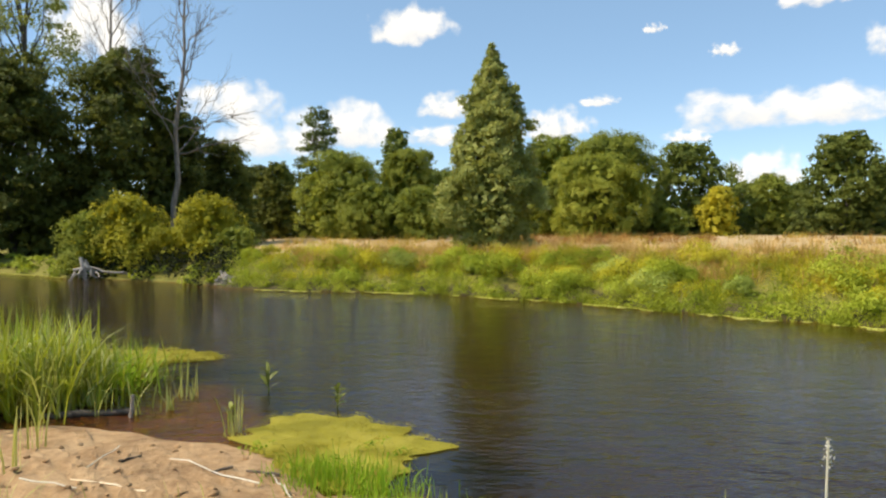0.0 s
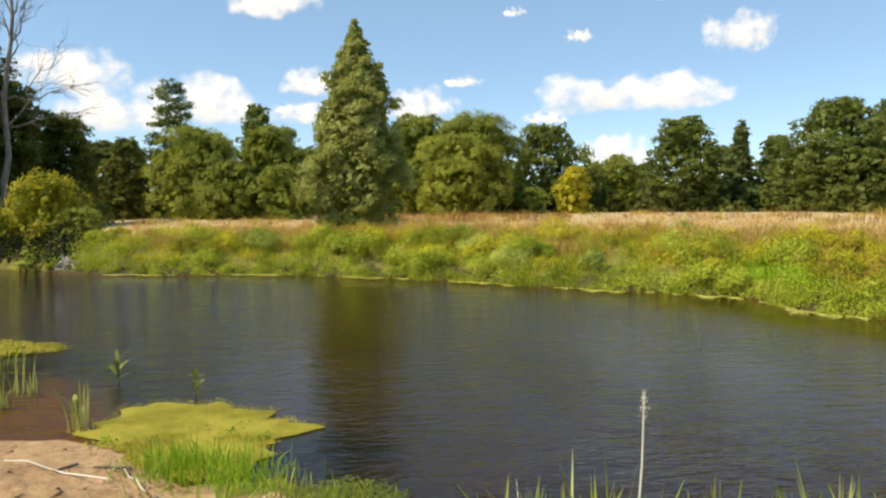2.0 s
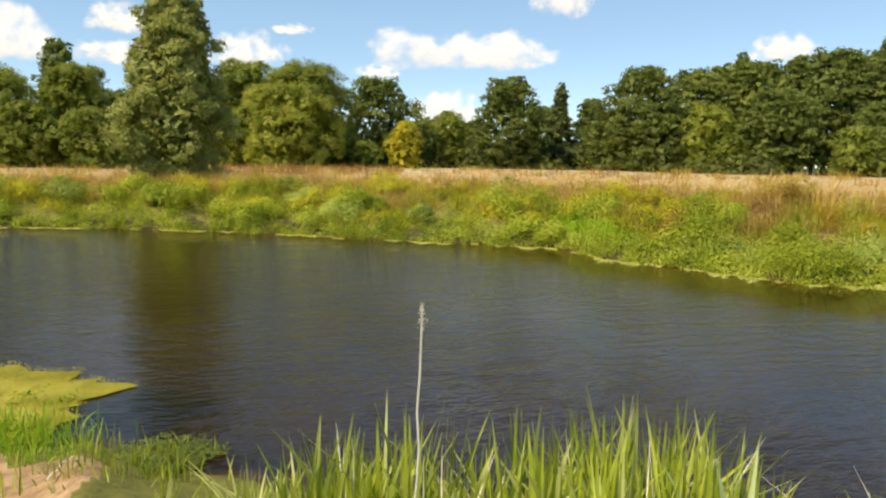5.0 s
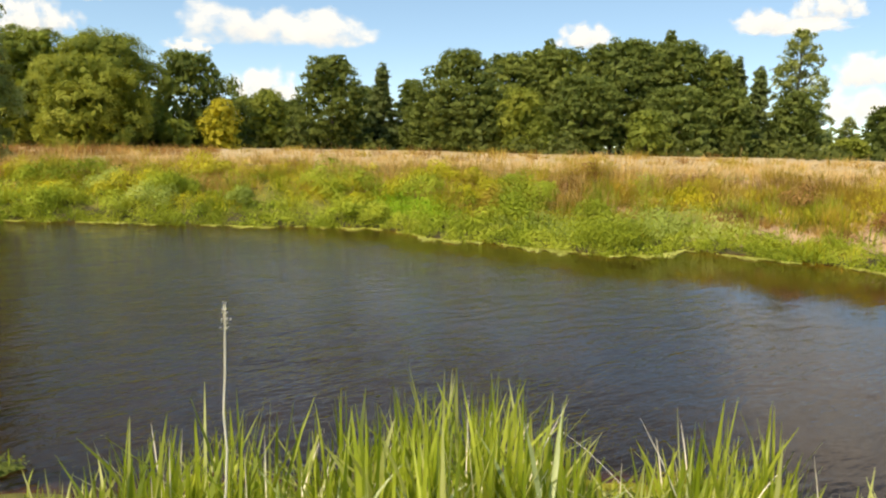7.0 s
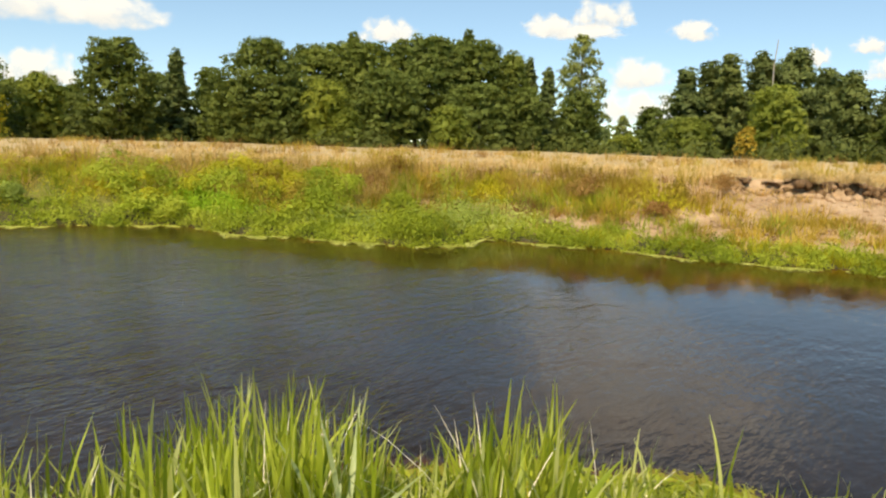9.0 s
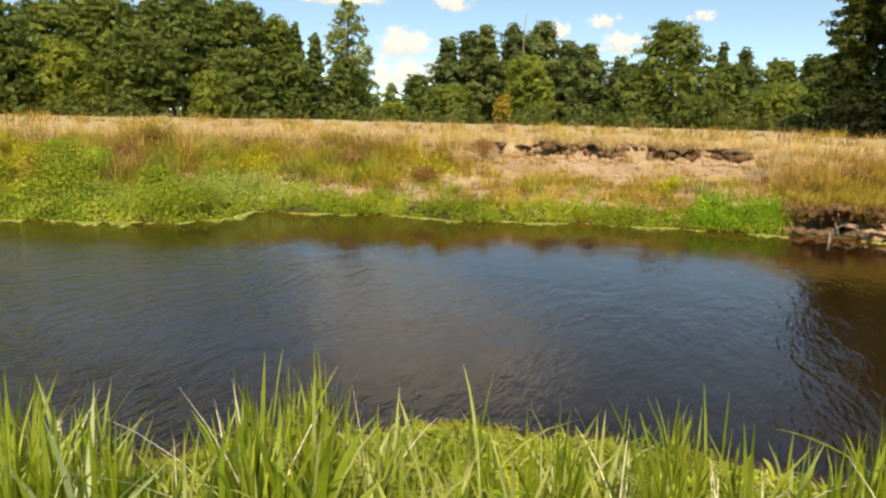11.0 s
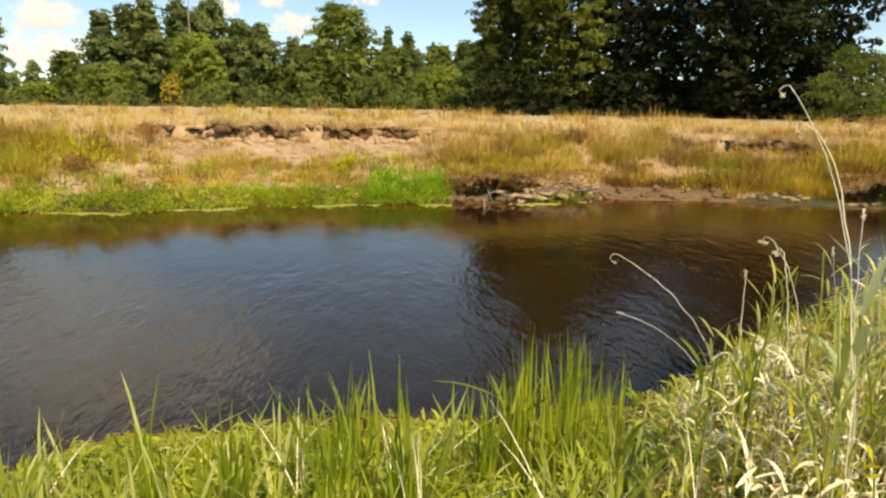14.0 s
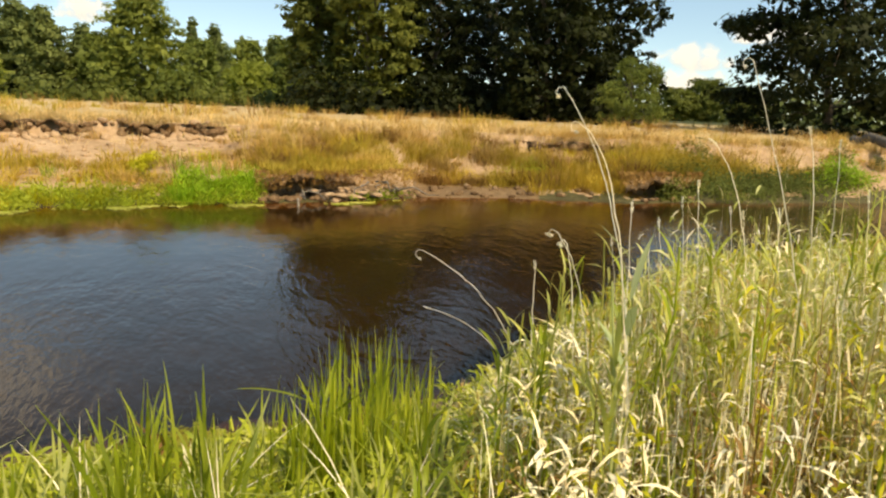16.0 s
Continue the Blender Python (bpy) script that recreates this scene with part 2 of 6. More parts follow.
M_PINE = foliage("pine_needle", (0.060, 0.084, 0.026), (0.132, 0.164, 0.052), (0.225, 0.255, 0.085), 0.5, 0.25)
M_YELLOW = foliage("yellowing_leaf", (0.135, 0.150, 0.016), (0.345, 0.335, 0.036), (0.560, 0.510, 0.066), 0.7)
M_HERB = foliage("bank_herb_green", (0.086, 0.134, 0.014), (0.275, 0.345, 0.036), (0.510, 0.550, 0.085), 0.7)
M_NETTLE = foliage("bank_herb_bluish", (0.156, 0.204, 0.042), (0.324, 0.396, 0.090), (0.528, 0.576, 0.180), 0.7)
M_LIME = foliage("bank_herb_yellow", (0.260, 0.270, 0.016), (0.500, 0.465, 0.036), (0.680, 0.600, 0.070), 0.7)
M_STRAW = foliage("dry_straw", (0.450, 0.300, 0.125), (0.650, 0.470, 0.230), (0.790, 0.630, 0.370), 0.5, 0.3)
M_OLIVE = foliage("half_dry_grass", (0.240, 0.170, 0.020), (0.440, 0.320, 0.050), (0.600, 0.470, 0.110), 0.6, 0.3)
M_RUST = foliage("rusty_dock", (0.140, 0.070, 0.025), (0.260, 0.145, 0.050), (0.370, 0.235, 0.090), 0.8, 0.25)
M_REED = foliage("reed_blade", (0.040, 0.064, 0.004), (0.225, 0.295, 0.018), (0.560, 0.600, 0.085), 2.5, 0.42, 0.45, 0.4, 0.9)
M_REED_PALE = foliage("reed_blade_pale", (0.200, 0.220, 0.040), (0.400, 0.430, 0.100), (0.620, 0.620, 0.260), 2.5, 0.4, 0.45, 0.4, 0.9)
M_GLAUCOUS = foliage("glaucous_reed", (0.22, 0.28, 0.11), (0.42, 0.49, 0.24), (0.64, 0.68, 0.44), 2.5, 0.35, 0.45, 0.4, 0.5)
M_DRY_BLADE = foliage("dry_blade", (0.700, 0.560, 0.300), (0.900, 0.800, 0.540), (0.970, 0.930, 0.780), 3.0, 0.12, 0.45, 0.4, 0.9)
M_CANE = foliage("cane_leaf", (0.34, 0.35, 0.07), (0.60, 0.60, 0.17), (0.84, 0.81, 0.42), 2.5, 0.48, 0.42, 0.45, 0.9)
M_CRESS = foliage("water_cress", (0.160, 0.205, 0.018), (0.335, 0.390, 0.040), (0.550, 0.580, 0.088), 0.7)
M_SPRING = foliage("fresh_grass", (0.12, 0.22, 0.015), (0.24, 0.40, 0.03), (0.38, 0.52, 0.06), 2.0, 0.4)
M_WEED = foliage("floating_weed", (0.195, 0.185, 0.020), (0.350, 0.320, 0.045), (0.510, 0.455, 0.090), 2.0, 0.3)


# ---------------------------------------------------------------- mesh tools
class Pile:
    """Collects vertices and polygons, then makes one mesh."""

    def __init__(self):
        self.v, self.f, self.count = [], [], 0

    def add(self, verts, faces):
        verts, faces = np.asarray(verts, float).reshape(-1, 3), np.asarray(faces, int)
        self.v.append(verts)
        self.f.append(faces + self.count)
        self.count += len(verts)

    def mesh(self, name, smooth=False):
        me = bpy.data.meshes.new(name)
        v = np.concatenate(self.v)
        loops = np.concatenate([f.ravel() for f in self.f])
        sizes = np.concatenate([np.full(len(f), f.shape[1]) for f in self.f])
        me.vertices.add(len(v))
        me.vertices.foreach_set("co", v.ravel())
        me.loops.add(len(loops))
        me.loops.foreach_set("vertex_index", loops)
        me.polygons.add(len(sizes))
        me.polygons.foreach_set("loop_start", np.concatenate([[0], np.cumsum(sizes)[:-1]]))
        me.polygons.foreach_set("use_smooth", np.full(len(sizes), smooth))
        me.update(calc_edges=True)
        me.validate()
        return me


def unit(a):
    return a / np.maximum(np.linalg.norm(a, axis=-1, keepdims=True), 1e-9)


def leaves(pile, rng, c, outward, size, aspect=0.55, spread=0.9, droop=0.0, three=False):
    """Rhombic leaves, slightly folded, one at every centre, facing roughly outward."""
    n = len(c)
    nrm = unit(outward * 0.8 + rng.normal(size=(n, 3)) * spread * 0.6 + np.array([0, 0, 0.25]))
    tan = unit(np.cross(nrm, rng.normal(size=(n, 3))))
    tan[:, 2] -= droop
    tan = unit(tan)
    side = unit(np.cross(nrm, tan))
    s = (size * rng.uniform(0.6, 1.35, n))[:, None]
    fold = nrm * s * 0.12
    if three:
        v = np.stack([c - tan * s * 0.5 + side * s * 0.4, c - tan * s * 0.4 - side * s * 0.4, c + tan * s * 0.6], 1)
        pile.add(v.reshape(-1, 3), np.arange(3 * n).reshape(n, 3))
        return
    v = np.stack([c - tan * s * 0.5, c + side * s * 0.5 * aspect + fold, c + tan * s * 0.5, c - side * s * 0.5 * aspect + fold], 1)
    pile.add(v.reshape(-1, 3), np.arange(4 * n).reshape(n, 4))


def blades(pile, rng, base, height, width, lean=0.35, segs=3, head=None, curl=1.6):
    """Tapering grass blades that bend over towards their tips."""
    n = len(base)
    h = np.broadcast_to(height, n) * 1.0
    w = np.broadcast_to(width, n) * 1.0
    ang = rng.uniform(0, 2 * np.pi, n) if head is None else head
    d = np.stack([np.cos(ang), np.sin(ang), np.zeros(n)], 1)
    facing = ang + np.pi / 2 + rng.normal(0, 0.5, n)
    s = np.stack([np.cos(facing), np.sin(facing), np.zeros(n)], 1)
    ln = np.minimum(np.abs(rng.normal(0, 1, n)), 1.7) * lean
    cols = []
    for k in range(segs + 1):
        u = k / segs
        bend = ln * u ** curl
        p = base + d * (h * bend)[:, None]
        p = p + np.array([0, 0, 1.0]) * (h * u * (1 - 0.35 * np.minimum(bend, 1.2)))[:, None]
        ww = w * (1 - u) ** 0.6 * (0.75 + 0.5 * u) + w * 0.03
        cols.append(p - s * ww[:, None] / 2)
        cols.append(p + s * ww[:, None] / 2)
    v = np.stack(cols, 1)
    m = 2 * (segs + 1)
    idx = np.arange(n)[:, None] * m
    fs = [idx + np.array([2 * k, 2 * k + 1, 2 * k + 3, 2 * k + 2]) for k in range(segs)]
    pile.add(v.reshape(-1, 3), np.concatenate(fs))


def arching(pile, rng, base, length, width, rise=70.0, turn=130.0, segs=6, head=None):
    """Long leaves that rise, bow over and hang, broadest in the middle and creased along it."""
    n = len(base)
    ln, w = np.broadcast_to(length, n) * 1.0, np.broadcast_to(width, n) * 1.0
    ang = rng.uniform(0, 2 * np.pi, n) if head is None else head
    d = np.stack([np.cos(ang), np.sin(ang), np.zeros(n)], 1)
    s = np.stack([-np.sin(ang), np.cos(ang), rng.normal(0, 0.35, n)], 1)
    e0 = np.radians(rise + rng.normal(0, 14, n))
    bow = np.radians(turn * rng.uniform(0.35, 1.25, n))
    sway = rng.normal(0, 0.5, n)
    p = np.array(base, float)
    cols = []
    for k in range(segs + 1):
        u = k / segs
        ww = (w * (0.35 + 2.6 * u * (1 - u)) * (1 - u ** 5) + w * 0.02)[:, None]
        cols += [p - s * ww / 2, p + np.array([0, 0, -0.16]) * ww, p + s * ww / 2]
        e = e0 - bow * (u + 0.5 / segs) ** 1.3
        p = p + (d * np.cos(e)[:, None] + s * (sway * u * 0.5)[:, None] + np.array([0, 0, 1.0]) * np.sin(e)[:, None]) * (ln / segs)[:, None]
    v = np.stack(cols, 1)
    m = 3 * (segs + 1)
    idx = np.arange(n)[:, None] * m
    fs = [idx + np.array([3 * k + j, 3 * k + j + 1, 3 * k + j + 4, 3 * k + j + 3]) for k in range(segs) for j in (0, 1)]
    pile.add(v.reshape(-1, 3), np.concatenate(fs))


def tube(pile, pts, radii, sides=7):
    pts = np.asarray(pts, float)
    n = len(pts)
    rings = []
    for i in range(n):
        t = unit(pts[min(i + 1, n - 1)] - pts[max(i - 1, 0)])
        a = unit(np.cross(t, np.array([0.31, 0.95, 0.05]) if abs(t[1]) < 0.9 else np.array([1.0, 0, 0])))
        b = np.cross(t, a)
        q = np.arange(sides) * 2 * np.pi / sides
        rings.append(pts[i] + radii[i] * (np.cos(q)[:, None] * a + np.sin(q)[:, None] * b))
    faces = [[i * sides + j, i * sides + (j + 1) % sides, (i + 1) * sides + (j + 1) % sides, (i + 1) * sides + j]
             for i in range(n - 1) for j in range(sides)]
    pile.add(np.concatenate(rings), faces)
    pile.add(rings[-1], [list(range(sides))])


def limb(pile, rng, a, b, r0, r1, sides=6, wobble=0.06, steps=6):
    """A crooked, tapering branch from a to b."""
    a, b = np.asarray(a, float), np.asarray(b, float)
    u = np.linspace(0, 1, steps)[:, None]
    length = np.linalg.norm(b - a)
    p = a + (b - a) * u + rng.normal(size=(steps, 3)) * wobble * length * np.sin(u * np.pi)
    tube(pile, p, (r0 + (r1 - r0) * u[:, 0]), sides)
    return p


def part(name, data, material, parent=None, label=""):
    me = data.mesh(name, smooth=True) if isinstance(data, Pile) else data
    if material:
        me.materials.append(material)
    ob = new(name, me)
    if parent:
        ob.parent = parent
    return tagged(ob, label)


def thing(name, place, label, category, group=""):
    ob = new(name)
    ob.empty_display_size = 0.2
    ob.location = place
    return tagged(ob, label, category, group)


def stuff(name, pile, material, label, category):
    return tagged(part(name, pile, material), label, category, kind="stuff")


# ---------------------------------------------------------------- the lie of the land
# Heading (degrees) against the distance of the near and far water's edge from the standing place.
NEAR_EDGE = [(-85, 700), (-76, 120), (-60, 26), (-45, 11.5), (-33, 8.6), (-26, 8.0), (-19, 7.2), (-14, 6.6), (-9, 5.6), (-2, 5.4), (5, 4.8), (12, 4.3),
             (30, 4.1), (53, 4.3), (70, 4.4), (97, 4.3), (108, 4.4), (115, 4.9), (119, 5.5), (124, 6.4), (129, 7.8), (134, 9.0), (140, 10.4),
             (146, 12.0), (155, 20), (165, 62), (172, 200), (178, 700)]
FAR_EDGE = [(-85, 900), (-76, 170), (-60, 62), (-45, 42), (-32, 36), (-28, 31), (-23, 28.6), (-19, 26), (-16, 23.8), (-11, 22.7), (-4, 21.9), (2, 20.8), (10, 19.4),
            (18.5, 17.9), (26, 17.2), (33, 17.0), (36, 16.0), (39, 15.1), (44, 14.6), (51, 13.8), (55.5, 14.0), (58, 15.1), (62, 14.7), (70, 14.3), (75, 13.9),
            (89, 14.2), (99, 14.3), (105, 14.6), (113, 15.8), (122, 16.3), (128, 16.5), (132, 17.4), (138, 18.6), (146, 21.5), (155, 32), (165, 80), (172, 270), (178, 900)]
# Width of the far bank's slope and height of its top.
BANK_WIDTH = [(-60, 3.0), (-20, 2.5), (-12, 3.2), (0, 3.6), (20, 4.2), (45, 4.6), (60, 4.8), (90, 4.9), (110, 4.4), (125, 4.2), (150, 4.0)]
BANK_TOP = [(-60, 0.55), (-24, 0.60), (-17, 0.85), (-12, 1.10), (0, 1.15), (20, 1.30), (60, 1.34), (100, 1.34), (130, 1.30), (150, 1.2)]


def table(rows, az):
    return np.interp(az, [r[0] for r in rows], [r[1] for r in rows])


def wave(az, k, seed):
    """A soft, irregular wave along a heading."""
    return sum(np.sin(np.asarray(az) * k * f + seed * 1.7 * f + f * f) / f for f in (1.0, 2.3, 4.1)) / 1.9


def smooth(a, b, x):
    u = np.clip((np.asarray(x, float) - a) / (b - a), 0, 1)
    return u * u * (3 - 2 * u)


def near_edge(az):
    return table(NEAR_EDGE, az) * (1 + 0.02 * wave(az, 0.5, 1))


def far_edge(az):
    return table(FAR_EDGE, az) + 0.13 * wave(az, 0.9, 4)


def gate(az, a, b, soft=1.0):
    return smooth(a - soft, a + soft, az) * (1 - smooth(b - soft, b + soft, az))


def far_height(az, d):
    """Height of the far land, d metres behind the water's edge."""
    w, top = table(BANK_WIDTH, az), table(BANK_TOP, az)
    u = np.clip(d / w, 0, 1)
    z = top * (0.62 * u ** 0.85 + 0.38 * smooth(0.0, 1.0, u))
    z = z + 0.07 * wave(az, 2.1, 2) * np.sin(np.clip(d / w, 0, 1.0) * np.pi) * 1.3
    # the broken edge of turf over the bare slope
    s1 = gate(az, 76, 97.5, 0.6)
    step = w + 0.12 * wave(az, 5.0, 3) + 0.05 * wave(az, 17.0, 8)
    bare = 1.02 * np.clip(d / (w * 0.98), 0, 1) ** 0.9 + (top - 1.02) * smooth(step - 0.03, step + 0.05, d)
    z = z * (1 - s1) + bare * s1
    s2 = gate(az, 118.5, 128, 0.8)
    step2 = w * 0.86 + 0.2 * wave(az, 4.0, 5)
    bare2 = 0.86 * np.clip(d / (w * 0.8), 0, 1) ** 1.2 + (top - 0.86) * smooth(step2 - 0.05, step2 + 0.12, d)
    z = z * (1 - s2) + bare2 * s2
    # the washed-out hollow at the water, and the low sandy foot
    s3 = gate(az, 99.3, 109.5, 0.5)
    hollow = 0.03 + 0.47 * smooth(1.0, 1.1, d) + (top - 0.5) * np.clip((d - 1.1) / (w - 1.1), 0, 1) ** 0.8
    z = z * (1 - s3) + hollow * s3
    s4 = gate(az, 111, 119.5, 1.2)
    foot = 0.10 * np.clip(d, 0, 1.7) + (top - 0.17) * np.clip((d - 1.7) / (w - 1.7), 0, 1) ** 0.8
    z = z * (1 - s4) + foot * s4
    s5 = gate(az, 127.8, 133.0, 0.5)
    cave = 0.03 + 0.47 * smooth(1.0, 1.15, d) + (top - 0.5) * np.clip((d - 1.15) / (w - 1.15), 0, 1) ** 0.8
    z = z * (1 - s5) + cave * s5
    far = np.maximum(d - w, 0)
    z = z + 0.10 * smooth(0, 40, far) + 0.03 * np.sin(far * 0.5 + az * 0.3) * smooth(0, 6, far)
    return z


def near_height(az, r):
    rn = near_edge(az)
    bay = gate(az, -60, -6, 5)
    right = smooth(104, 124, az)
    back = np.clip((rn - r) / (2.3 + 3.0 * bay), 0, 1)
    z = (0.48 + 0.15 * right) * (0.55 * back + 0.45 * smooth(0, 1, back))
    tread = np.sin(r * 9.0 + az * 1.9) * np.sin(az * 1.3 - r * 4.0) + 0.6 * np.sin(r * 21 - az * 2.9) * np.sin(az * 3.7 + r * 3.0)
    return z + (0.02 * np.sin(r * 3.1 + az * 0.4) + 0.042 * bay * tread) * np.minimum(back * 3, 1) * smooth(1.0, 3.0, r)


def land(az, r):
    """Height of the ground at heading az and distance r."""
    az, r = np.broadcast_arrays(np.asarray(az, float), np.asarray(r, float))
    rn, rf = near_edge(az), far_edge(az)
    x = r - rn
    shallow = gate(az, -60, -12, 6)
    deep = 0.85 - 0.55 * shallow + (0.35 + 0.55 * shallow) * smooth(0.8 + 1.6 * shallow, 5, x)
    bed = -np.minimum(deep * smooth(0, 1.2 + 2.3 * shallow, x), np.clip((rf - r) * 2.6, 0, 2))
    river = smooth(-90, -80, az) * (1 - smooth(172, 180, az))
    bed = bed * river + 0.4 * (1 - river)
    return np.where(r < rn, near_height(az, np.minimum(r, rn)), np.where(r > rf, far_height(az, np.maximum(r - rf, 0)), bed))


def spots(az, r, lift=0.0):
    """Places on the ground as rows of x, y, z."""
    az, r = np.broadcast_arrays(np.asarray(az, float), np.asarray(r, float))
    a = np.radians(az)
    return np.stack([np.sin(a) * r, np.cos(a) * r, land(az, r) + lift], -1)


def build_ground():
    az = np.concatenate([np.arange(-60, 150, 0.6), np.arange(150, 180, 1.5), np.arange(180, 300, 5.0)])
    near_u = np.linspace(0, 1, 34) ** 0.8
    mid_u = np.concatenate([np.linspace(0, 0.3, 8)[1:], np.linspace(0.3, 0.97, 8)[1:]])
    far_d = np.concatenate([np.arange(0, 7.0, 0.13), 7.0 * 1.17 ** np.arange(0, 40)])
    cols, mats = [], []
    for a in az:
        b = a if a < 180 else a - 360
        rn, rf = float(near_edge(b)), float(far_edge(b))
        r = np.concatenate([rn * near_u, rn + (rf - rn) * mid_u, rf + far_d])
        r[0] = 0.02
        cols.append(spots(b, r))
        n = len(near_u)
        k = np.full(len(r), 2)
        q = r[:n]
        ex, ey = math.sin(radians(b)) * q, math.cos(radians(b)) * q
        ragged = b + 6 * np.sin(ex * 2.1 + ey * 1.3) + 5 * np.sin(ex * 3.7 - ey * 2.9)
        k[:n] = np.where((b < 0) & (ragged < -7) & (ex > -7.5 + 0.4 * np.sin(ey * 1.9)) & (ey > 2.45 + 0.18 * np.sin(ex * 2.1) + 0.10 * np.sin(ex * 5.3 + ey * 3.1)), 0, np.where((ragged > 109) & (ragged < 172) & (q > 1.3 + 0.3 * math.sin(b * 0.5)), 7, np.where((ragged > 44) & (ragged < 74) & (q > 1.6), 8, 3)))
        k[n - 1:n + len(mid_u)] = 4
        d0 = n + len(mid_u)
        w = float(table(BANK_WIDTH, b))
        slope = (r > rf - 0.01) & (r < rf + w + 0.05)
        k[slope] = np.where(b + 9 * np.sin(r[slope] * 2.3 + b * 0.9) + 5 * np.sin(r[slope] * 5.1) > 54, 1, 3)
        k[(r > rf - 0.01) & (r < rf + 0.55 + 0.25 * math.sin(b * 1.7))] = 6
        if 110.5 < b < 121:
            k[(r > rf - 0.01) & (r < rf + 1.75 + 0.25 * math.sin(b * 2.1))] = 9
        if b < -19:
            k[d0:] = 3
        k[(r > rf + 42)] = 5
        mats.append(k)
    v = np.stack(cols)
    na, nr = v.shape[:2]
    i, j = np.meshgrid(np.arange(na), np.arange(nr - 1), indexing="ij")
    i2 = (i + 1) % na
    faces = np.stack([i * nr + j, i * nr + j + 1, i2 * nr + j + 1, i2 * nr + j], -1).reshape(-1, 4)
    pile = Pile()
    pile.add(v.reshape(-1, 3), faces)
    me = pile.mesh("ground", smooth=True)
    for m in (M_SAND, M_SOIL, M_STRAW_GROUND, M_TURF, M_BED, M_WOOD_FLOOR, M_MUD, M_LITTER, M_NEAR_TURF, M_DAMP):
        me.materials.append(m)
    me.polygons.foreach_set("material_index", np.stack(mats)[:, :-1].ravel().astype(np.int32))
    return tagged(new("ground", me), "sandy river banks and a flat dry meadow", "ground", kind="structure")


def build_water():
    pile = Pile()
    pile.add([(-1500, -1500, 0), (1500, -1500, 0), (1500, 1500, 0), (-1500, 1500, 0)], [(0, 1, 2, 3)])
    ob = part("water", pile, M_WATER)
    ob.visible_shadow = False
    return tagged(ob, "dark brown river water with small wind ripples", "river", kind="structure")


build_ground()
build_water()


# ---------------------------------------------------------------- clouds
# Heading, height, width and depth in degrees. The last six are unseen veils, added for their pale reflection on the
# water.
CLOUDS = [(-2.7, 15.6, 9.4, 5.8), (-17.2, 9.3, 11, 6.2), (-15.0, 6.6, 14, 7.0), (-8.0, 7.4, 12.5, 7.4), (0.5, 9.4, 7.6, 3.8), (-0.5, 7.2, 8.0, 3.2), (9.3, 7.8, 7.6, 5.2),
          (12.5, 9.9, 4.4, 1.9), (23.0, 8.3, 14, 5.4), (28.5, 8.3, 13, 5.2), (19.3, 6.9, 5.0, 1.8), (24.7, 4.0, 7.6, 5.0), (16.7, 15.1, 2.4, 1.4), (21.9, 13.1, 3.0, 1.9), (33.8, 12.3, 7.6, 5.4),
          (28.0, 16.0, 7.6, 2.8), (-26.6, 13.4, 8.0, 9.0), (50.0, 8.3, 6.2, 3.6), (63.0, 9.0, 6.4, 3.6), (66.8, 9.8, 6.6, 3.8), (69.6, 5.2, 9.0, 4.4), (70.0, 2.9, 9.0, 5.0),
          (73.6, 8.6, 5.0, 2.8), (64.8, 8.7, 10, 2.6), (85.3, 7.3, 3.8, 2.3), (86.7, 5.6, 5.4, 3.4), (81.9, 6.6, 2.8, 2.6), (92.5, 7.6, 3.0, 1.5), (132.5, 4.1, 8.0, 4.0), (132.2, 2.2, 7.4, 4.2),
          (138, 6, 9, 4), (-37, 9, 12, 7), (68, 14.5, 20, 13), (74, 19, 28, 15), (66, 23, 22, 13), (42, 20, 34, 11), (12, 27, 42, 12), (-20, 28, 16, 8)]
for i, (az, el, wd, hd) in enumerate(CLOUDS):
    dist = 2300.0 + 9 * i
    p = toward(az, el, dist)
    pile = Pile()
    pile.add([(-1, -1, 0), (1, -1, 0), (1, 1, 0), (-1, 1, 0)], [(0, 1, 2, 3)])
    ob = part("cloud", pile, M_VEIL if el > 14 and wd > 10 else M_CLOUD)
    ob.matrix_world = look(p, (0, 0, 2)) @ Matrix.Diagonal((dist * math.tan(radians(wd) / 2), dist * math.tan(radians(hd) / 2), 1, 1))
    tagged(ob, "white fair-weather cumulus cloud in a blue sky", "cloud", "clouds", "backdrop")


# ---------------------------------------------------------------- trees
def profile(shape, t):
    """Breadth of a crown, from its foot (0) to its top (1)."""
    if shape == "cone":
        return np.interp(t, (0, 0.10, 0.27, 0.53, 0.66, 0.80, 0.90, 1.0), (0.50, 0.78, 1.0, 0.80, 0.64, 0.37, 0.20, 0.05))
    if shape == "spruce":
        return 0.08 + 0.95 * (1 - t) ** 0.9
    if shape == "tall":
        return (0.55 + 0.45 * np.sin(np.pi * np.clip(t * 0.9 + 0.12, 0, 1))) * (1 - 0.55 * t ** 3)
    if shape == "ovoid":
        return np.minimum(1.0, 0.78 + 0.8 * t) * np.sqrt(np.maximum(1 - np.clip(t, 0, 1) ** 2.6, 0.02))
    return np.sqrt(np.maximum(1 - np.clip(t, 0, 1) ** 3.2, 0.04)) * (0.84 + 0.16 * smooth(0.0, 0.3, t))


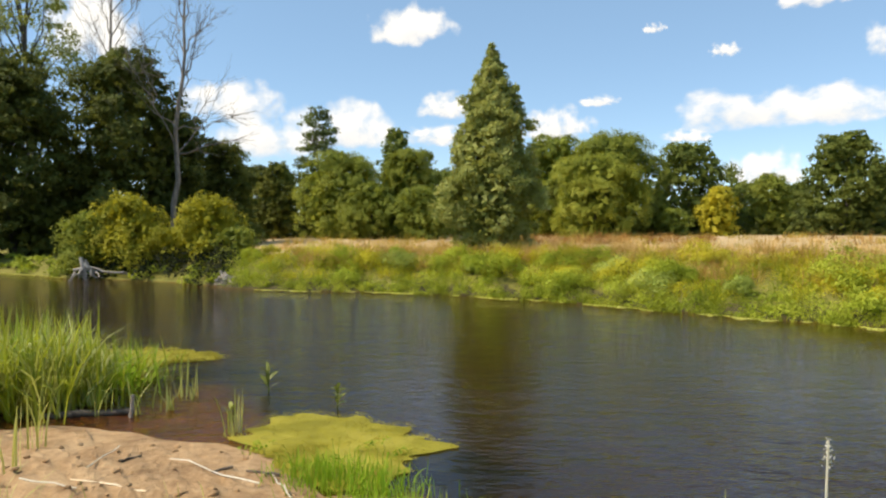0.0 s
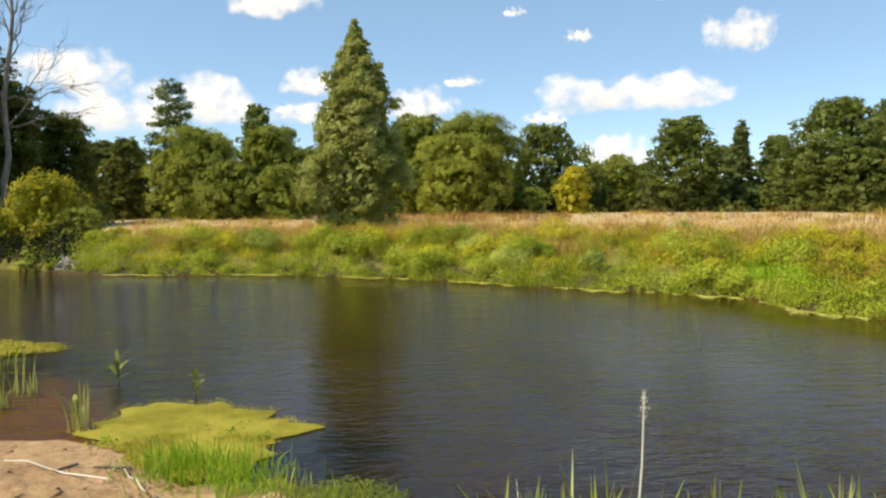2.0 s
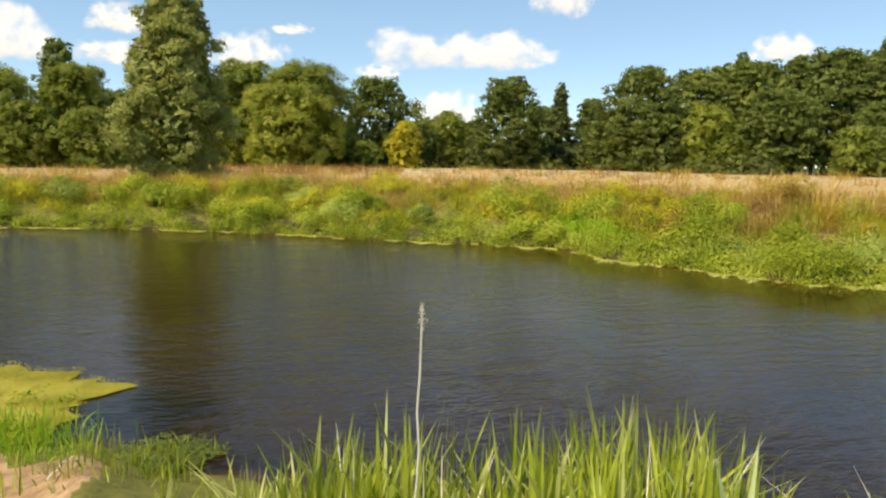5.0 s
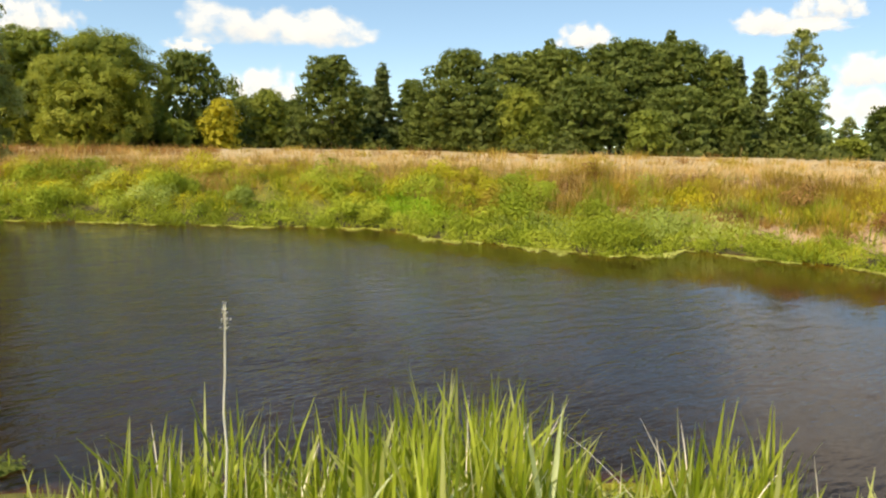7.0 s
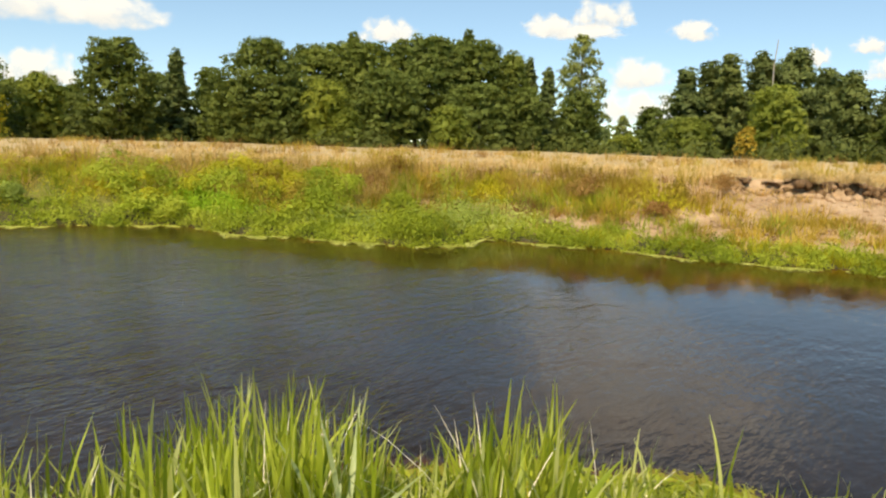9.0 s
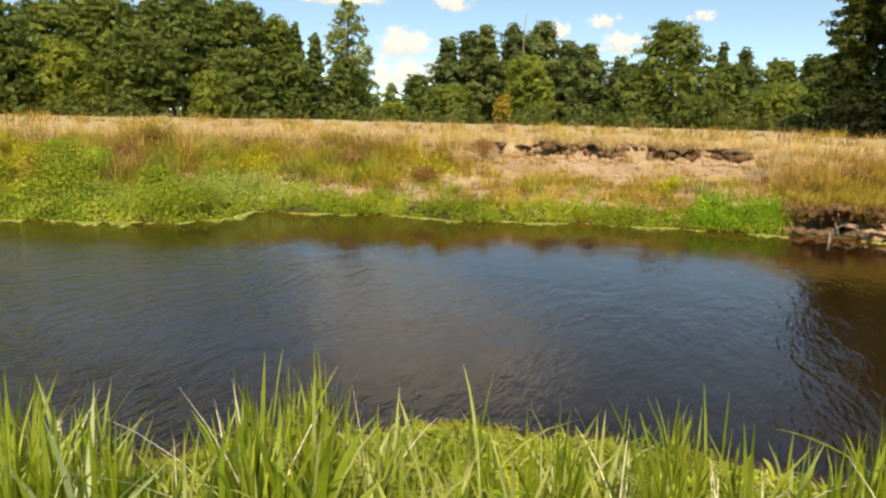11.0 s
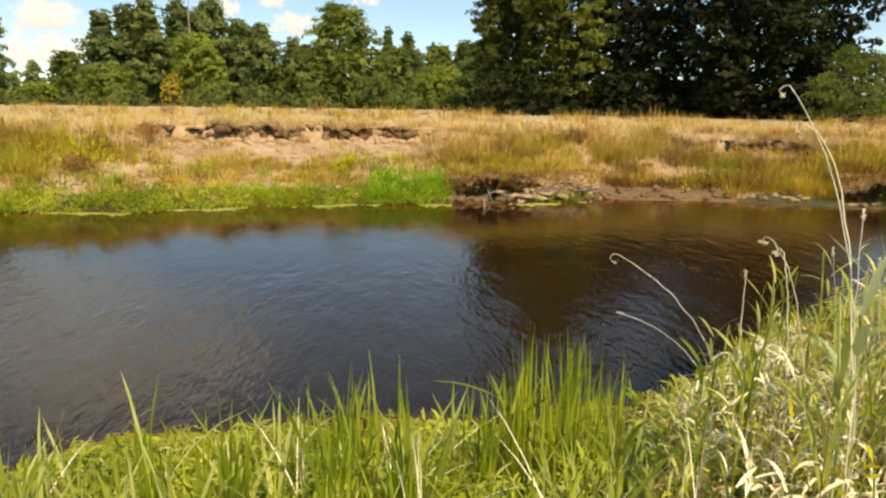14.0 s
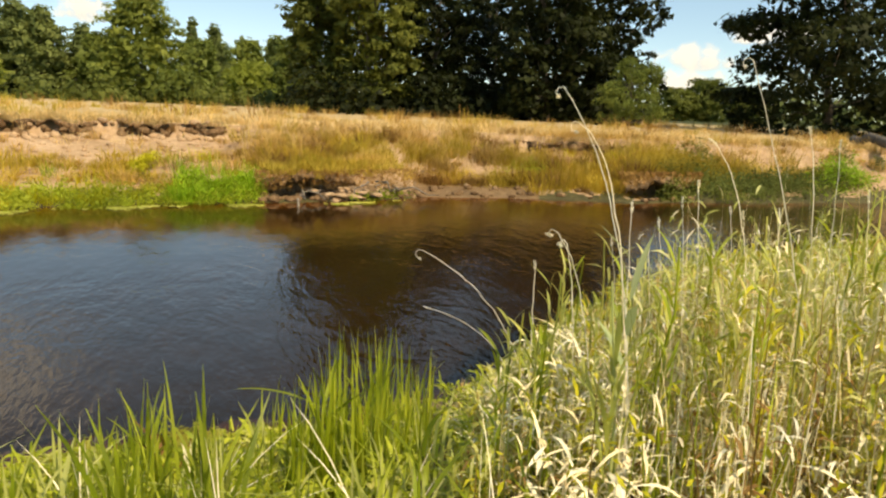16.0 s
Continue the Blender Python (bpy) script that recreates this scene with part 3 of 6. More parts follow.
# Size of a bough's mass against the crown, sprays on each mass, their size and flatness, and how far the leaves hang.
GROWTH = {"willow": (0.56, 90, 0.15, 1.0, 0.1), "alder": (0.33, 18, 0.42, 0.34, 0.0), "oak": (0.36, 18, 0.38, 0.5, 0.0), "pine": (0.55, 13, 0.52, 0.40, 0.0),
          "birch": (0.27, 15, 0.50, 0.75, 0.9), "airy": (0.30, 11, 0.50, 0.6, 0.2), "shrub": (0.42, 20, 0.36, 1.5, -0.5)}


def tree(name, label, az, r, top_el, width_deg, leaf_mat, shape="round", growth="oak", skirt=0.03, dens=1.0, leaf=0.0034, seed=1, gappy=0.0,
         category="tree", bark_mat=None):
    """A broadleaf or conifer: tapered trunk, a limb to every bough, and a crown of leaves in sprays on the boughs."""
    rng = np.random.default_rng(seed * 977 + int(abs(az) * 13) + int(r))
    place = spots(az, r)
    h = 2.0 - place[2] + r * math.tan(radians(top_el))
    R = r * math.tan(radians(width_deg) / 2)
    root = thing(name, tuple(place - np.array([0, 0, 0.08])), label, category)
    base = h * skirt
    lobe, per, spray, flat, droop = GROWTH[growth]
    lobes = int(np.clip(1.35 * (h - base) / R / lobe ** 2, 10, 90))
    t = (np.arange(lobes) + rng.uniform(0.1, 0.9, lobes)) / lobes
    pr = profile(shape, t)
    ang = np.arange(lobes) * 2.39996 + rng.normal(0, 0.5, lobes)
    lr = R * lobe * rng.uniform(0.65, 1.3, lobes) * (0.2 + 0.8 * pr if shape in ("cone", "spruce") else 0.45 + 0.55 * pr)
    lr[-1] = min(lr[-1], R * lobe * (0.3 if shape in ("cone", "spruce") else 0.8))
    rad = np.maximum(R * pr * rng.uniform(0.92, 1.1, lobes) - lr * 0.72, 0) * rng.uniform(0.55, 1.0, lobes) ** 0.5
    zc = np.clip(base + (h - base) * t, base + lr * 0.7, h - lr * 0.9)
    c = np.stack([np.cos(ang) * rad, np.sin(ang) * rad, zc], 1)
    # sprays stand on the outside of the masses
    lk = np.repeat(np.arange(lobes), per)
    domed = growth == "willow"
    d = unit(rng.normal(size=(len(lk), 3)) + np.array([0, 0, 0.75 if domed else 0.4]))
    sc = c[lk] + d * lr[lk][:, None] * np.array([1, 1, 0.85]) * rng.uniform(0.92 if domed else 0.72, 1.02, len(lk))[:, None]
    buried = (np.linalg.norm((sc[:, None, :] - c[None]) / np.array([1, 1, 0.85]), axis=2) < lr[None] * 0.70).any(1)
    if gappy:
        buried |= rng.uniform(0, 1, len(lk)) < gappy
    sc, d, lk = sc[~buried], d[~buried], lk[~buried]
    sr = lr[lk] * spray * rng.uniform(0.6, 1.4, len(lk))
    size = r * leaf
    n = int(min(max(dens * 3.5 * h * (1 - skirt) * R * 2.0 / (size * size * 0.5), 1500), 50000))
    pick = rng.choice(len(sc), n, p=sr ** 2 / (sr ** 2).sum())
    v = unit(rng.normal(size=(n, 3)))
    q = sc[pick] + v * (sr[pick] * rng.uniform(0.15, 1.15, n) ** 0.6)[:, None] * np.array([1, 1, flat])
    keep = q[:, 2] > 0.08
    q, v, pick = q[keep], v[keep], pick[keep]
    pile = Pile()
    leaves(pile, rng, q, unit(d[pick] * (1.1 if domed else 0.7) + v * (0.2 if domed else 0.45) + np.array([0, 0, 0.25])), size, 0.62, 0.4 if domed else 0.75, droop, True)
    # the shaded inside of the crown
    if not gappy:
        m = n // 8
        u, k = rng.uniform(0.0, 0.93, m), rng.uniform(0, 2 * np.pi, m)
        w = R * profile(shape, u) * 0.72 * np.sqrt(rng.uniform(0, 1, m))
        q = np.stack([np.cos(k) * w, np.sin(k) * w, base + (h - base) * u], 1)
        v = unit(rng.normal(size=(m, 3)))
        leaves(pile, rng, q[q[:, 2] > 0.1], v[q[:, 2] > 0.1], min(size * 2.8, 0.0095 * r), 0.62, 0.9, 0.0, True)
    part("crown", pile, leaf_mat, root)
    wood = Pile()
    tr = max(0.012 * h + 0.02, 0.03)
    ptop = np.array([rng.normal(0, 0.02) * h, rng.normal(0, 0.02) * h, h * 0.9])
    stem = limb(wood, rng, (0, 0, -0.1), ptop, tr * 1.25, tr * 0.15, 8, 0.012, 9)
    boughs = []
    for k in range(lobes):
        fork = stem[min(8, max(1, int(c[k, 2] / h * 8.0 - 1)))]
        bough = Pile() if gappy else wood
        limb(bough, rng, fork, c[k], tr * 0.30, tr * 0.06, 4, 0.05, 3)
        if gappy:
            boughs.append(bough)
    trunk = part("trunk", wood, bark_mat or M_BARK, root)
    for bough in boughs:
        part("limb", bough, bark_mat or M_BARK, trunk)
    return root


OAKS = "broad green oak at the edge of the meadow"
ALD = "dark dense alder beyond the river bank"
WIL = "rounded grey-green willow on the far meadow"
WOOD = "tall green alder in the wood behind the meadow"
PINE = "tall dark pine with a ragged crown"
for s, (az, r, el, w) in enumerate([(-8.0, 50, 6.1, 8.2), (-2.8, 52, 6.4, 6.6), (-1.8, 45, 3.3, 5.4), (-5.8, 46, 3.7, 5.5), (9.0, 57, 7.5, 7.0), (13.4, 55, 7.4, 9.8), (12.2, 50, 5.8, 8.6), (16.8, 54, 2.6, 3.4)]):
    tree("willow_tree", WIL, az, r, el, w, M_WILLOW, "round", "willow", 0.0, 1.5, 0.0028, seed=10 + s)
for s, (az, r, el, w) in enumerate([(-24.2, 42, 13.2, 10.5), (-31.5, 40, 11.9, 10.0), (-39, 43, 12, 11), (-20.5, 45, 8.8, 7)]):
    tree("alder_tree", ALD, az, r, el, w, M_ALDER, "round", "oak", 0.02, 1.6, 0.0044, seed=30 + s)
for s, (az, r, el, w) in enumerate([(-17.2, 46, 6.9, 6.0), (-13.2, 54, 5.3, 4.6), (-14.8, 58, 5.0, 6), (-10.5, 60, 4.6, 6.0), (-20.5, 50, 4, 6), (-28, 46, 4, 8), (4.5, 62, 5.6, 7), (0, 60, 5.0, 6), (19.4, 60, 6.7, 7.4),
                                    (23.4, 66, 3.6, 5.0), (26.6, 70, 3.4, 4.5)]):
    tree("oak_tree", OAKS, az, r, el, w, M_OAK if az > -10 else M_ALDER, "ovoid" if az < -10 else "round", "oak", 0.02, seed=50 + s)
tree("oak_tree", OAKS, -3.8, 82, 8.1, 3.6, M_OAK, "round", "oak", 0.3, seed=71)
# the wood, its front trees and those that show over them
for s, (az, r, el, w) in enumerate([(29.9, 64, 6.9, 7.2), (40.3, 62, 7.6, 8.4), (44.0, 68, 7.4, 6.4), (48.4, 67, 7.9, 7.4), (53.4, 67, 8.4, 7.2), (57.2, 68, 8.2, 6.4), (59.8, 68, 7.4, 4.6), (46.2, 72, 7.7, 5.5), (51.0, 72, 8.1, 5.6),
                                    (55.4, 72, 8.2, 5), (36.4, 72, 5.2, 4.4), (49.8, 62, 5.6, 6.4), (57.4, 61, 5.0, 6.0), (52.2, 71, 8.5, 2.6), (56.3, 72, 8.9, 2.4), (47.2, 71, 8.4, 2.6), (41.5, 59, 4.2, 6.4), (61.0, 64, 4.6, 4.4), (37.8, 66, 4.4, 4.6), (32.8, 72, 4.6, 4.4)]):
    tree("alder_tree", WOOD, az, r, el, w, M_OAK, "tall" if w < 3 else ("ovoid", "round")[s % 2], "alder", 0.10 if 45 < az < 58 else 0.0, 1.15, 0.0036, seed=80 + s)
for s, (az, r, el, w) in enumerate([(90.4, 66, 7.5, 7.2), (79.5, 72, 5.0, 5.6), (98.0, 80, 4.7, 4.0), (70.8, 100, 3.3, 3.8), (87.6, 80, 4.2, 4.4), (94.4, 74, 4.4, 4.6), (83.6, 96, 4.2, 6), (76.5, 96, 4.4, 6), (101.4, 74, 5.0, 4.6), (95.0, 96, 4.2, 6),
                                    (65.2, 68, 4.4, 4.8), (71.6, 92, 2.3, 3.8), (88.5, 96, 4.2, 6)]):
    tree("oak_tree", OAKS, az, r, el, w, M_WILLOW if az == 79.5 else M_OAK, "ovoid", "oak", 0.0, 1.1, 0.0036, seed=110 + s)
for s, (az, r, el, w) in enumerate([(33.9, 69, 6.4, 3.6), (62.7, 68, 6.2, 3.0), (61.2, 70, 6.9, 3.2), (94.0, 85, 5.9, 2.2)]):
    tree("spruce_tree", "slim dark spruce in the row of trees", az, r, el, w, M_PINE, "spruce", "pine", 0.03, 1.2, seed=120 + s)
for s, (az, r, el, w) in enumerate([(73.2, 86, 6.2, 3.4), (74.8, 88, 6.7, 3.4), (76.2, 86, 7.2, 3.4), (78.3, 86, 7.4, 3.2), (80.6, 87, 7.5, 4.6), (79.4, 90, 6.4, 4.0), (84.1, 82, 5.8, 4.4), (82.6, 90, 6.0, 3.4), (86.6, 84, 4.9, 2.6), (95.6, 90, 5.5, 2.2), (100.0, 82, 5.0, 2.8)]):
    tree("pine_tree", PINE, az, r, el, w, M_PINE, "tall", "pine", 0.05, 1.2, seed=140 + s)
tree("aspen_tree", "tall airy aspen with see-through crown", 65.2, 74, 8.6, 4.4, M_BIRCH, "tall", "airy", 0.22, 1.15, 0.0034, seed=139, gappy=0.12)
tree("aspen_tree", "small airy aspen far behind the meadow", 68.7, 104, 2.5, 1.6, M_BIRCH, "tall", "airy", 0.1, 0.8, 0.0030, seed=138, gappy=0.15)
for s, (az, r, el, w) in enumerate([(-30.5, 60, 19.5, 9.0), (-35.5, 62, 20, 8.5)]):
    tree("poplar_tree", "tall pale-leaved poplar behind darker trees", az, r, el, w, M_BIRCH, "tall", "airy", 0.15, 0.5, 0.0032, seed=160 + s, gappy=0.3)
tree("pine_tree", "lone pine with a high bushy crown", -10.1, 92, 9.7, 4.2, M_PINE, "tall", "pine", 0.48, 1.1, seed=172, gappy=0.3)
for s, (az, r, el, w, m) in enumerate([(-24.2, 31, 2.6, 6.4, M_YELLOW), (-21.4, 29.8, 0.2, 4.0, M_YELLOW), (-18.2, 28.6, 2.6, 5.4, M_YELLOW), (-27.0, 31.5, 1.2, 4.2, M_WILLOW), (-16.6, 27.6, 0.2, 3.6, M_WILLOW), (21.5, 54, 3.3, 3.6, M_YELLOW),
                                       (18.3, 52, 1.6, 3.0, M_WILLOW), (25.0, 62, 4.1, 4.0, M_WILLOW), (45.0, 58, 4.7, 4.4, M_WILLOW), (54.9, 55, 3.1, 3.7, M_WILLOW), (73.6, 74, 2.5, 4.6, M_WILLOW), (97.9, 62, 3.0, 4.4, M_WILLOW), (77.7, 64, 1.9, 1.7, M_OLIVE),
                                       (68.9, 80, 1.0, 3.0, M_WILLOW), (93.0, 58, 2.0, 4.0, M_OAK), (46.8, 57, 2.6, 3.0, M_WILLOW)]):
    tree("shrub", "yellowing leafy shrub in full sun" if m is M_YELLOW else "small half-withered brownish shrub" if m is M_OLIVE else "soft green leafy willow shrub", az, r, el, w, m, "ovoid" if r > 40 else "round", "shrub" if r < 40 else "willow", 0.0, 1.1, 0.0032, seed=180 + s, gappy=0.45 if m is M_OLIVE else 0.0, category="shrub")
tree("willow_tree", "slender airy willow before dark trees", 127.8, 38, 4.3, 5.6, M_OAK, "ovoid", "birch", 0.02, 0.9, 0.0028, seed=199, gappy=0.35)
tree("birch_tree", "lone pyramidal tree with silvery leaves at the water's edge", 4.0, 25.0, 14.7, 8.6, M_BIRCH, "cone", "birch", 0.0, 2.4, 0.0036, seed=200)
# Most of these alders carry their shade in the leaf colour.
for s, (az, r, el, w, m) in enumerate([(103.2, 46, 12.5, 5.4, M_ALDER), (107.4, 44, 19, 8.6, M_ALDER), (112.4, 45, 12.2, 8.5, M_SHADE_LEAF), (121.4, 42, 19, 9.6, M_SHADE_LEAF), (125.8, 45, 14, 8.5, M_SHADE_LEAF), (141.6, 42, 16, 17, M_SHADE_LEAF), (152, 46, 15, 12, M_SHADE_LEAF),
                                       (117, 52, 11.4, 10, M_SHADE_LEAF), (161, 50, 14, 12, M_SHADE_LEAF)]):
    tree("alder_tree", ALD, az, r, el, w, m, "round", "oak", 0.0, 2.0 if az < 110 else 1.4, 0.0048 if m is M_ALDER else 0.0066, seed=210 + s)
for s, (az, r, el, w) in enumerate([(133.4, 105, 2.9, 4.8), (131.0, 100, 2.2, 4), (136.2, 100, 2.4, 4)]):
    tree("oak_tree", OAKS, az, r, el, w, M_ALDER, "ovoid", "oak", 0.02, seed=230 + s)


def dead_tree(az, r, el, seed, label, lean=0.35):
    """A barkless standing tree: leaning trunk, forked boughs and thin bare twigs."""
    rng = np.random.default_rng(seed)
    place = spots(az, r)
    h = 2 - place[2] + r * math.tan(radians(el))
    root = thing("dead_tree", tuple(place - np.array([0, 0, 0.1])), label, "dead tree")
    wood = Pile()
    stem = limb(wood, rng, (-0.2, 0, -0.1), (lean, 0, h), 0.17, 0.02, 9, 0.006, 14)
    part("trunk", wood, M_DEAD, root)
    for k in range(19):
        i = 4 + int(k * 9 / 19)
        a = stem[min(i, 13)]
        side = 1 if k % 2 else -1
        length = rng.uniform(0.16, 0.27) * h * (1.15 - i / 16)
        e = a + np.array([side * length * rng.uniform(0.2, 0.55), rng.normal(0, 0.3) * length, length * rng.uniform(0.75, 1.15)])
        if k in (0, 3):
            e = a + np.array([length * 1.0, 0.2, length * 0.25])
        br = Pile()
        p = limb(br, rng, a, e, 0.045, 0.010, 6, 0.05, 7)
        twigs = []
        for j in range(12):
            b = p[rng.integers(2, 7)]
            f = b + (e - a) * rng.uniform(0.2, 0.45) + rng.normal(size=3) * length * 0.16
            tw = Pile()
            limb(tw, rng, b, f, 0.018, 0.005, 4, 0.08, 4)
            limb(tw, rng, (b + f) / 2, f + rng.normal(size=3) * length * 0.09, 0.010, 0.004, 3, 0.08, 3)
            twigs.append(tw)
        bough = part("branch", br, M_DEAD, root)
        for tw in twigs:
            part("twig", tw, M_DEAD, bough)


dead_tree(-20.9, 39.5, 22, 5, "tall bare dead tree with grey barkless branches", 1.0)
dead_tree(-25.3, 48, 22.5, 9, "bare dead tree standing behind dark alders")


# ---------------------------------------------------------------- growth on the far bank and meadow
def scatter(rng, az0, az1, d0, d1, per_m2):
    """Random headings and distances behind the far water's edge, even over the ground."""
    mean_r = float(far_edge((az0 + az1) / 2)) + (d0 + d1) / 2
    n = int(radians(az1 - az0) * mean_r * (d1 - d0) * per_m2)
    return rng.uniform(az0, az1, n), rng.uniform(d0, d1, n)


def patchy(az, d, k, seed):
    return wave(az * 1.0 + d * 3.0, k, seed) + 0.6 * wave(d * 14.0 - az * 1.3, k * 0.8, seed + 3)


def clumps(name, mat, label, seed, az0, az1, d0, d1, per_m2, radius, height, leaf, count, cut=None, droop=0.2, category="plants"):
    """Leafy herbs growing in rounded, uneven clumps."""
    rng = np.random.default_rng(seed)
    az, d = scatter(rng, az0, az1, d0, d1, per_m2)
    if cut is not None:
        keep = patchy(az, d, 0.55, seed) > cut
        az, d = az[keep], d[keep]
    c = spots(az, far_edge(az) + d)
    c[:, 2] = np.maximum(c[:, 2], -0.03)
    n = len(c)
    rr, hh = radius * rng.uniform(0.6, 1.4, n), height * rng.uniform(0.5, 1.35, n)
    pick = np.repeat(np.arange(n), count)
    v = rng.normal(size=(len(pick), 3))
    v[:, 2] = np.abs(v[:, 2])
    v = unit(v)
    q = c[pick] + v * np.stack([rr, rr, hh], 1)[pick] * (0.55 + 0.5 * rng.uniform(0, 1, len(pick)))[:, None]
    pile = Pile()
    leaves(pile, rng, q, v, leaf, 0.5, 0.7, droop, True)
    return stuff(name, pile, mat, label, category)


def mounds(name, mat, label, seed, az0, az1, d0, d1, per_m2, radius, height, leaf, count, cut=None, category="plants"):
    """Broad mounded plants: every mound a heap of leafy lobes, taller in the middle."""
    rng = np.random.default_rng(seed)
    az, d = scatter(rng, az0, az1, d0, d1, per_m2)
    if cut is not None:
        keep = patchy(az, d, 0.55, seed) > cut - 0.1
        az, d = az[keep], d[keep]
    lobes = 9
    size = rng.uniform(0.6, 1.35, len(az))
    c = np.repeat(spots(az, far_edge(az) + d), lobes, 0)
    sz = np.repeat(size, lobes)
    n = len(c)
    ang, off = rng.uniform(0, 2 * np.pi, n), np.sqrt(rng.uniform(0, 1, n))
    c = c + np.stack([np.cos(ang) * off * radius * sz * 0.75, np.sin(ang) * off * radius * sz * 0.75, height * sz * (0.75 - 0.55 * off * off) * rng.uniform(0.5, 1.1, n)], 1)
    lr = radius * sz * rng.uniform(0.26, 0.46, n)
    pick = np.repeat(np.arange(n), count)
    v = rng.normal(size=(len(pick), 3))
    v[:, 2] = np.abs(v[:, 2]) * 1.2 - 0.25
    v = unit(v)
    q = c[pick] + v * lr[pick][:, None] * rng.normal(0.92, 0.16, len(pick))[:, None]
    pile = Pile()
    leaves(pile, rng, q, v, leaf, 0.5, 0.5, 0.15, True)
    return stuff(name, pile, mat, label, category)


def grass(name, mat, label, seed, az0, az1, d0, d1, per_m2, height, width, lean=0.4, cut=None, segs=2, category="grass"):
    rng = np.random.default_rng(seed)
    az, d = scatter(rng, az0, az1, d0, d1, per_m2)
    if cut is not None:
        keep = patchy(az, d, 0.55, seed) > cut
        az, d = az[keep], d[keep]
    pile = Pile()
    blades(pile, rng, spots(az, far_edge(az) + d, -0.03), height * rng.uniform(0.5, 1.3, len(az)), width * rng.uniform(0.7, 1.3, len(az)), lean, segs)
    return stuff(name, pile, mat, label, category)


def tussocks(name, mat, label, seed, az0, az1, d0, d1, per_m2, radius, height, count, width=0.014, cut=None, category="grass", lift=0.0):
    """Grass in mounded tufts, the blades spraying out from every tuft's heart."""
    rng = np.random.default_rng(seed)
    az, d = scatter(rng, az0, az1, d0, d1, per_m2)
    if cut is not None:
        keep = patchy(az, d, 0.55, seed) > cut
        az, d = az[keep], d[keep]
    bare = (az > 76) & (az < 97.5) & (d > 2.9) & (d < 4.75) & (rng.uniform(0, 1, len(az)) > 0.22)
    az, d = az[~bare], d[~bare]
    n = len(az)
    size = rng.uniform(0.5, 1.4, n)
    c = spots(az, far_edge(az) + d, lift - 0.03)
    pick = np.repeat(np.arange(n), count)
    m = len(pick)
    ang = rng.uniform(0, 2 * np.pi, m)
    off = radius * size[pick] * 0.6 * np.sqrt(rng.uniform(0, 1, m))
    if name == "overhanging_grass":
        c[:, 2] = 0.50 + 0.12 * d + rng.normal(0, 0.03, n)
    base = c[pick] + np.stack([np.cos(ang) * off, np.sin(ang) * off, np.zeros(m)], 1)
    pile = Pile()
    blades(pile, rng, base, height * size[pick] * rng.uniform(0.5, 1.2, m), width * rng.uniform(0.7, 1.4, m), 0.85, 2, ang + rng.normal(0, 0.5, m), 1.4)
    return stuff(name, pile, mat, label, category)


mounds("herbs_green", M_HERB, "lush green herbs heaped along the river bank", 1, -17, 48, 0.2, 3.0, 0.42, 0.75, 0.58, 0.050, 217)
mounds("herbs_green", M_CRESS, "soft green herbs heaped on the lower bank", 2, 46, 67, 0.25, 1.8, 0.30, 0.62, 0.55, 0.042, 230, -0.25)
mounds("herbs_bluish", M_NETTLE, "blue-green nettles heaped on the lower bank", 3, -15, 58, 0.2, 1.9, 0.36, 0.7, 0.62, 0.045, 230, -0.1)
mounds("herbs_yellow", M_LIME, "yellow-green flowering herbs heaped on the bank", 4, -16, 44, 0.9, 3.3, 0.34, 0.7, 0.50, 0.045, 230, -0.25)
mounds("herbs_yellow", M_YELLOW, "yellow flowering herbs on the upper bank", 16, -15, 44, 1.7, 3.3, 0.30, 0.55, 0.42, 0.042, 190, -0.2)
mounds("herbs_yellow", M_LIME, "feathery yellow-green herbs on the bare slope", 5, 62, 98, 0.7, 2.0, 0.12, 0.5, 0.42, 0.042, 190)
mounds("dock_rusty", M_RUST, "rusty brown seeding dock on the bank", 7, 42, 80, 1.8, 4.6, 0.14, 0.5, 0.5, 0.04, 150)
mounds("herbs_olive", M_OLIVE, "olive half-dry herbs on the upper bank", 17, 34, 80, 1.8, 4.6, 0.14, 0.55, 0.5, 0.042, 150)
clumps("herbs_green", M_HERB, "green herbs filling the lower bank", 18, -17, 47, -0.05, 3.0, 4.0, 0.34, 0.34, 0.05, 112)
clumps("herbs_yellow", M_LIME, "yellow-green herbs between taller plants", 19, -16, 47, 0.8, 4.0, 1.6, 0.32, 0.34, 0.046, 120, -0.2)
clumps("waterside_cress", M_CRESS, "low bright green cress along the water's edge", 8, 36, 99, -0.3, 0.8, 20.0, 0.19, 0.26, 0.042, 90)
clumps("waterside_cress", M_CRESS, "low green cress below the lush bank", 20, -16, 37, -0.35, 0.5, 12.0, 0.22, 0.26, 0.045, 90)
clumps("waterside_cress", M_HERB, "dark green cress patches at the water's edge", 9, -12, 99, -0.3, 0.7, 8.0, 0.2, 0.26, 0.042, 80, 0.0)
clumps("bright_sedge", M_SPRING, "bright green sedge clump at the foot of the bare bank", 10, 92.2, 98.8, -0.1, 1.1, 16.0, 0.26, 0.40, 0.04, 200)
tussocks("bright_sedge", M_SPRING, "spiky bright green sedge at the foot of the bare bank", 44, 92.2, 98.8, -0.1, 1.1, 10.0, 0.26, 0.52, 44, 0.018)
clumps("herbs_green", M_ALDER, "dark green herbs near the bend of the river", 13, 131.0, 152, -0.1, 2.8, 2.2, 0.42, 0.50, 0.06, 220, -0.1)
clumps("waterside_cress", M_HERB, "low green plants at the water under the hollow bank", 14, 104.5, 109.5, -0.2, 0.25, 12.0, 0.15, 0.16, 0.05, 40)
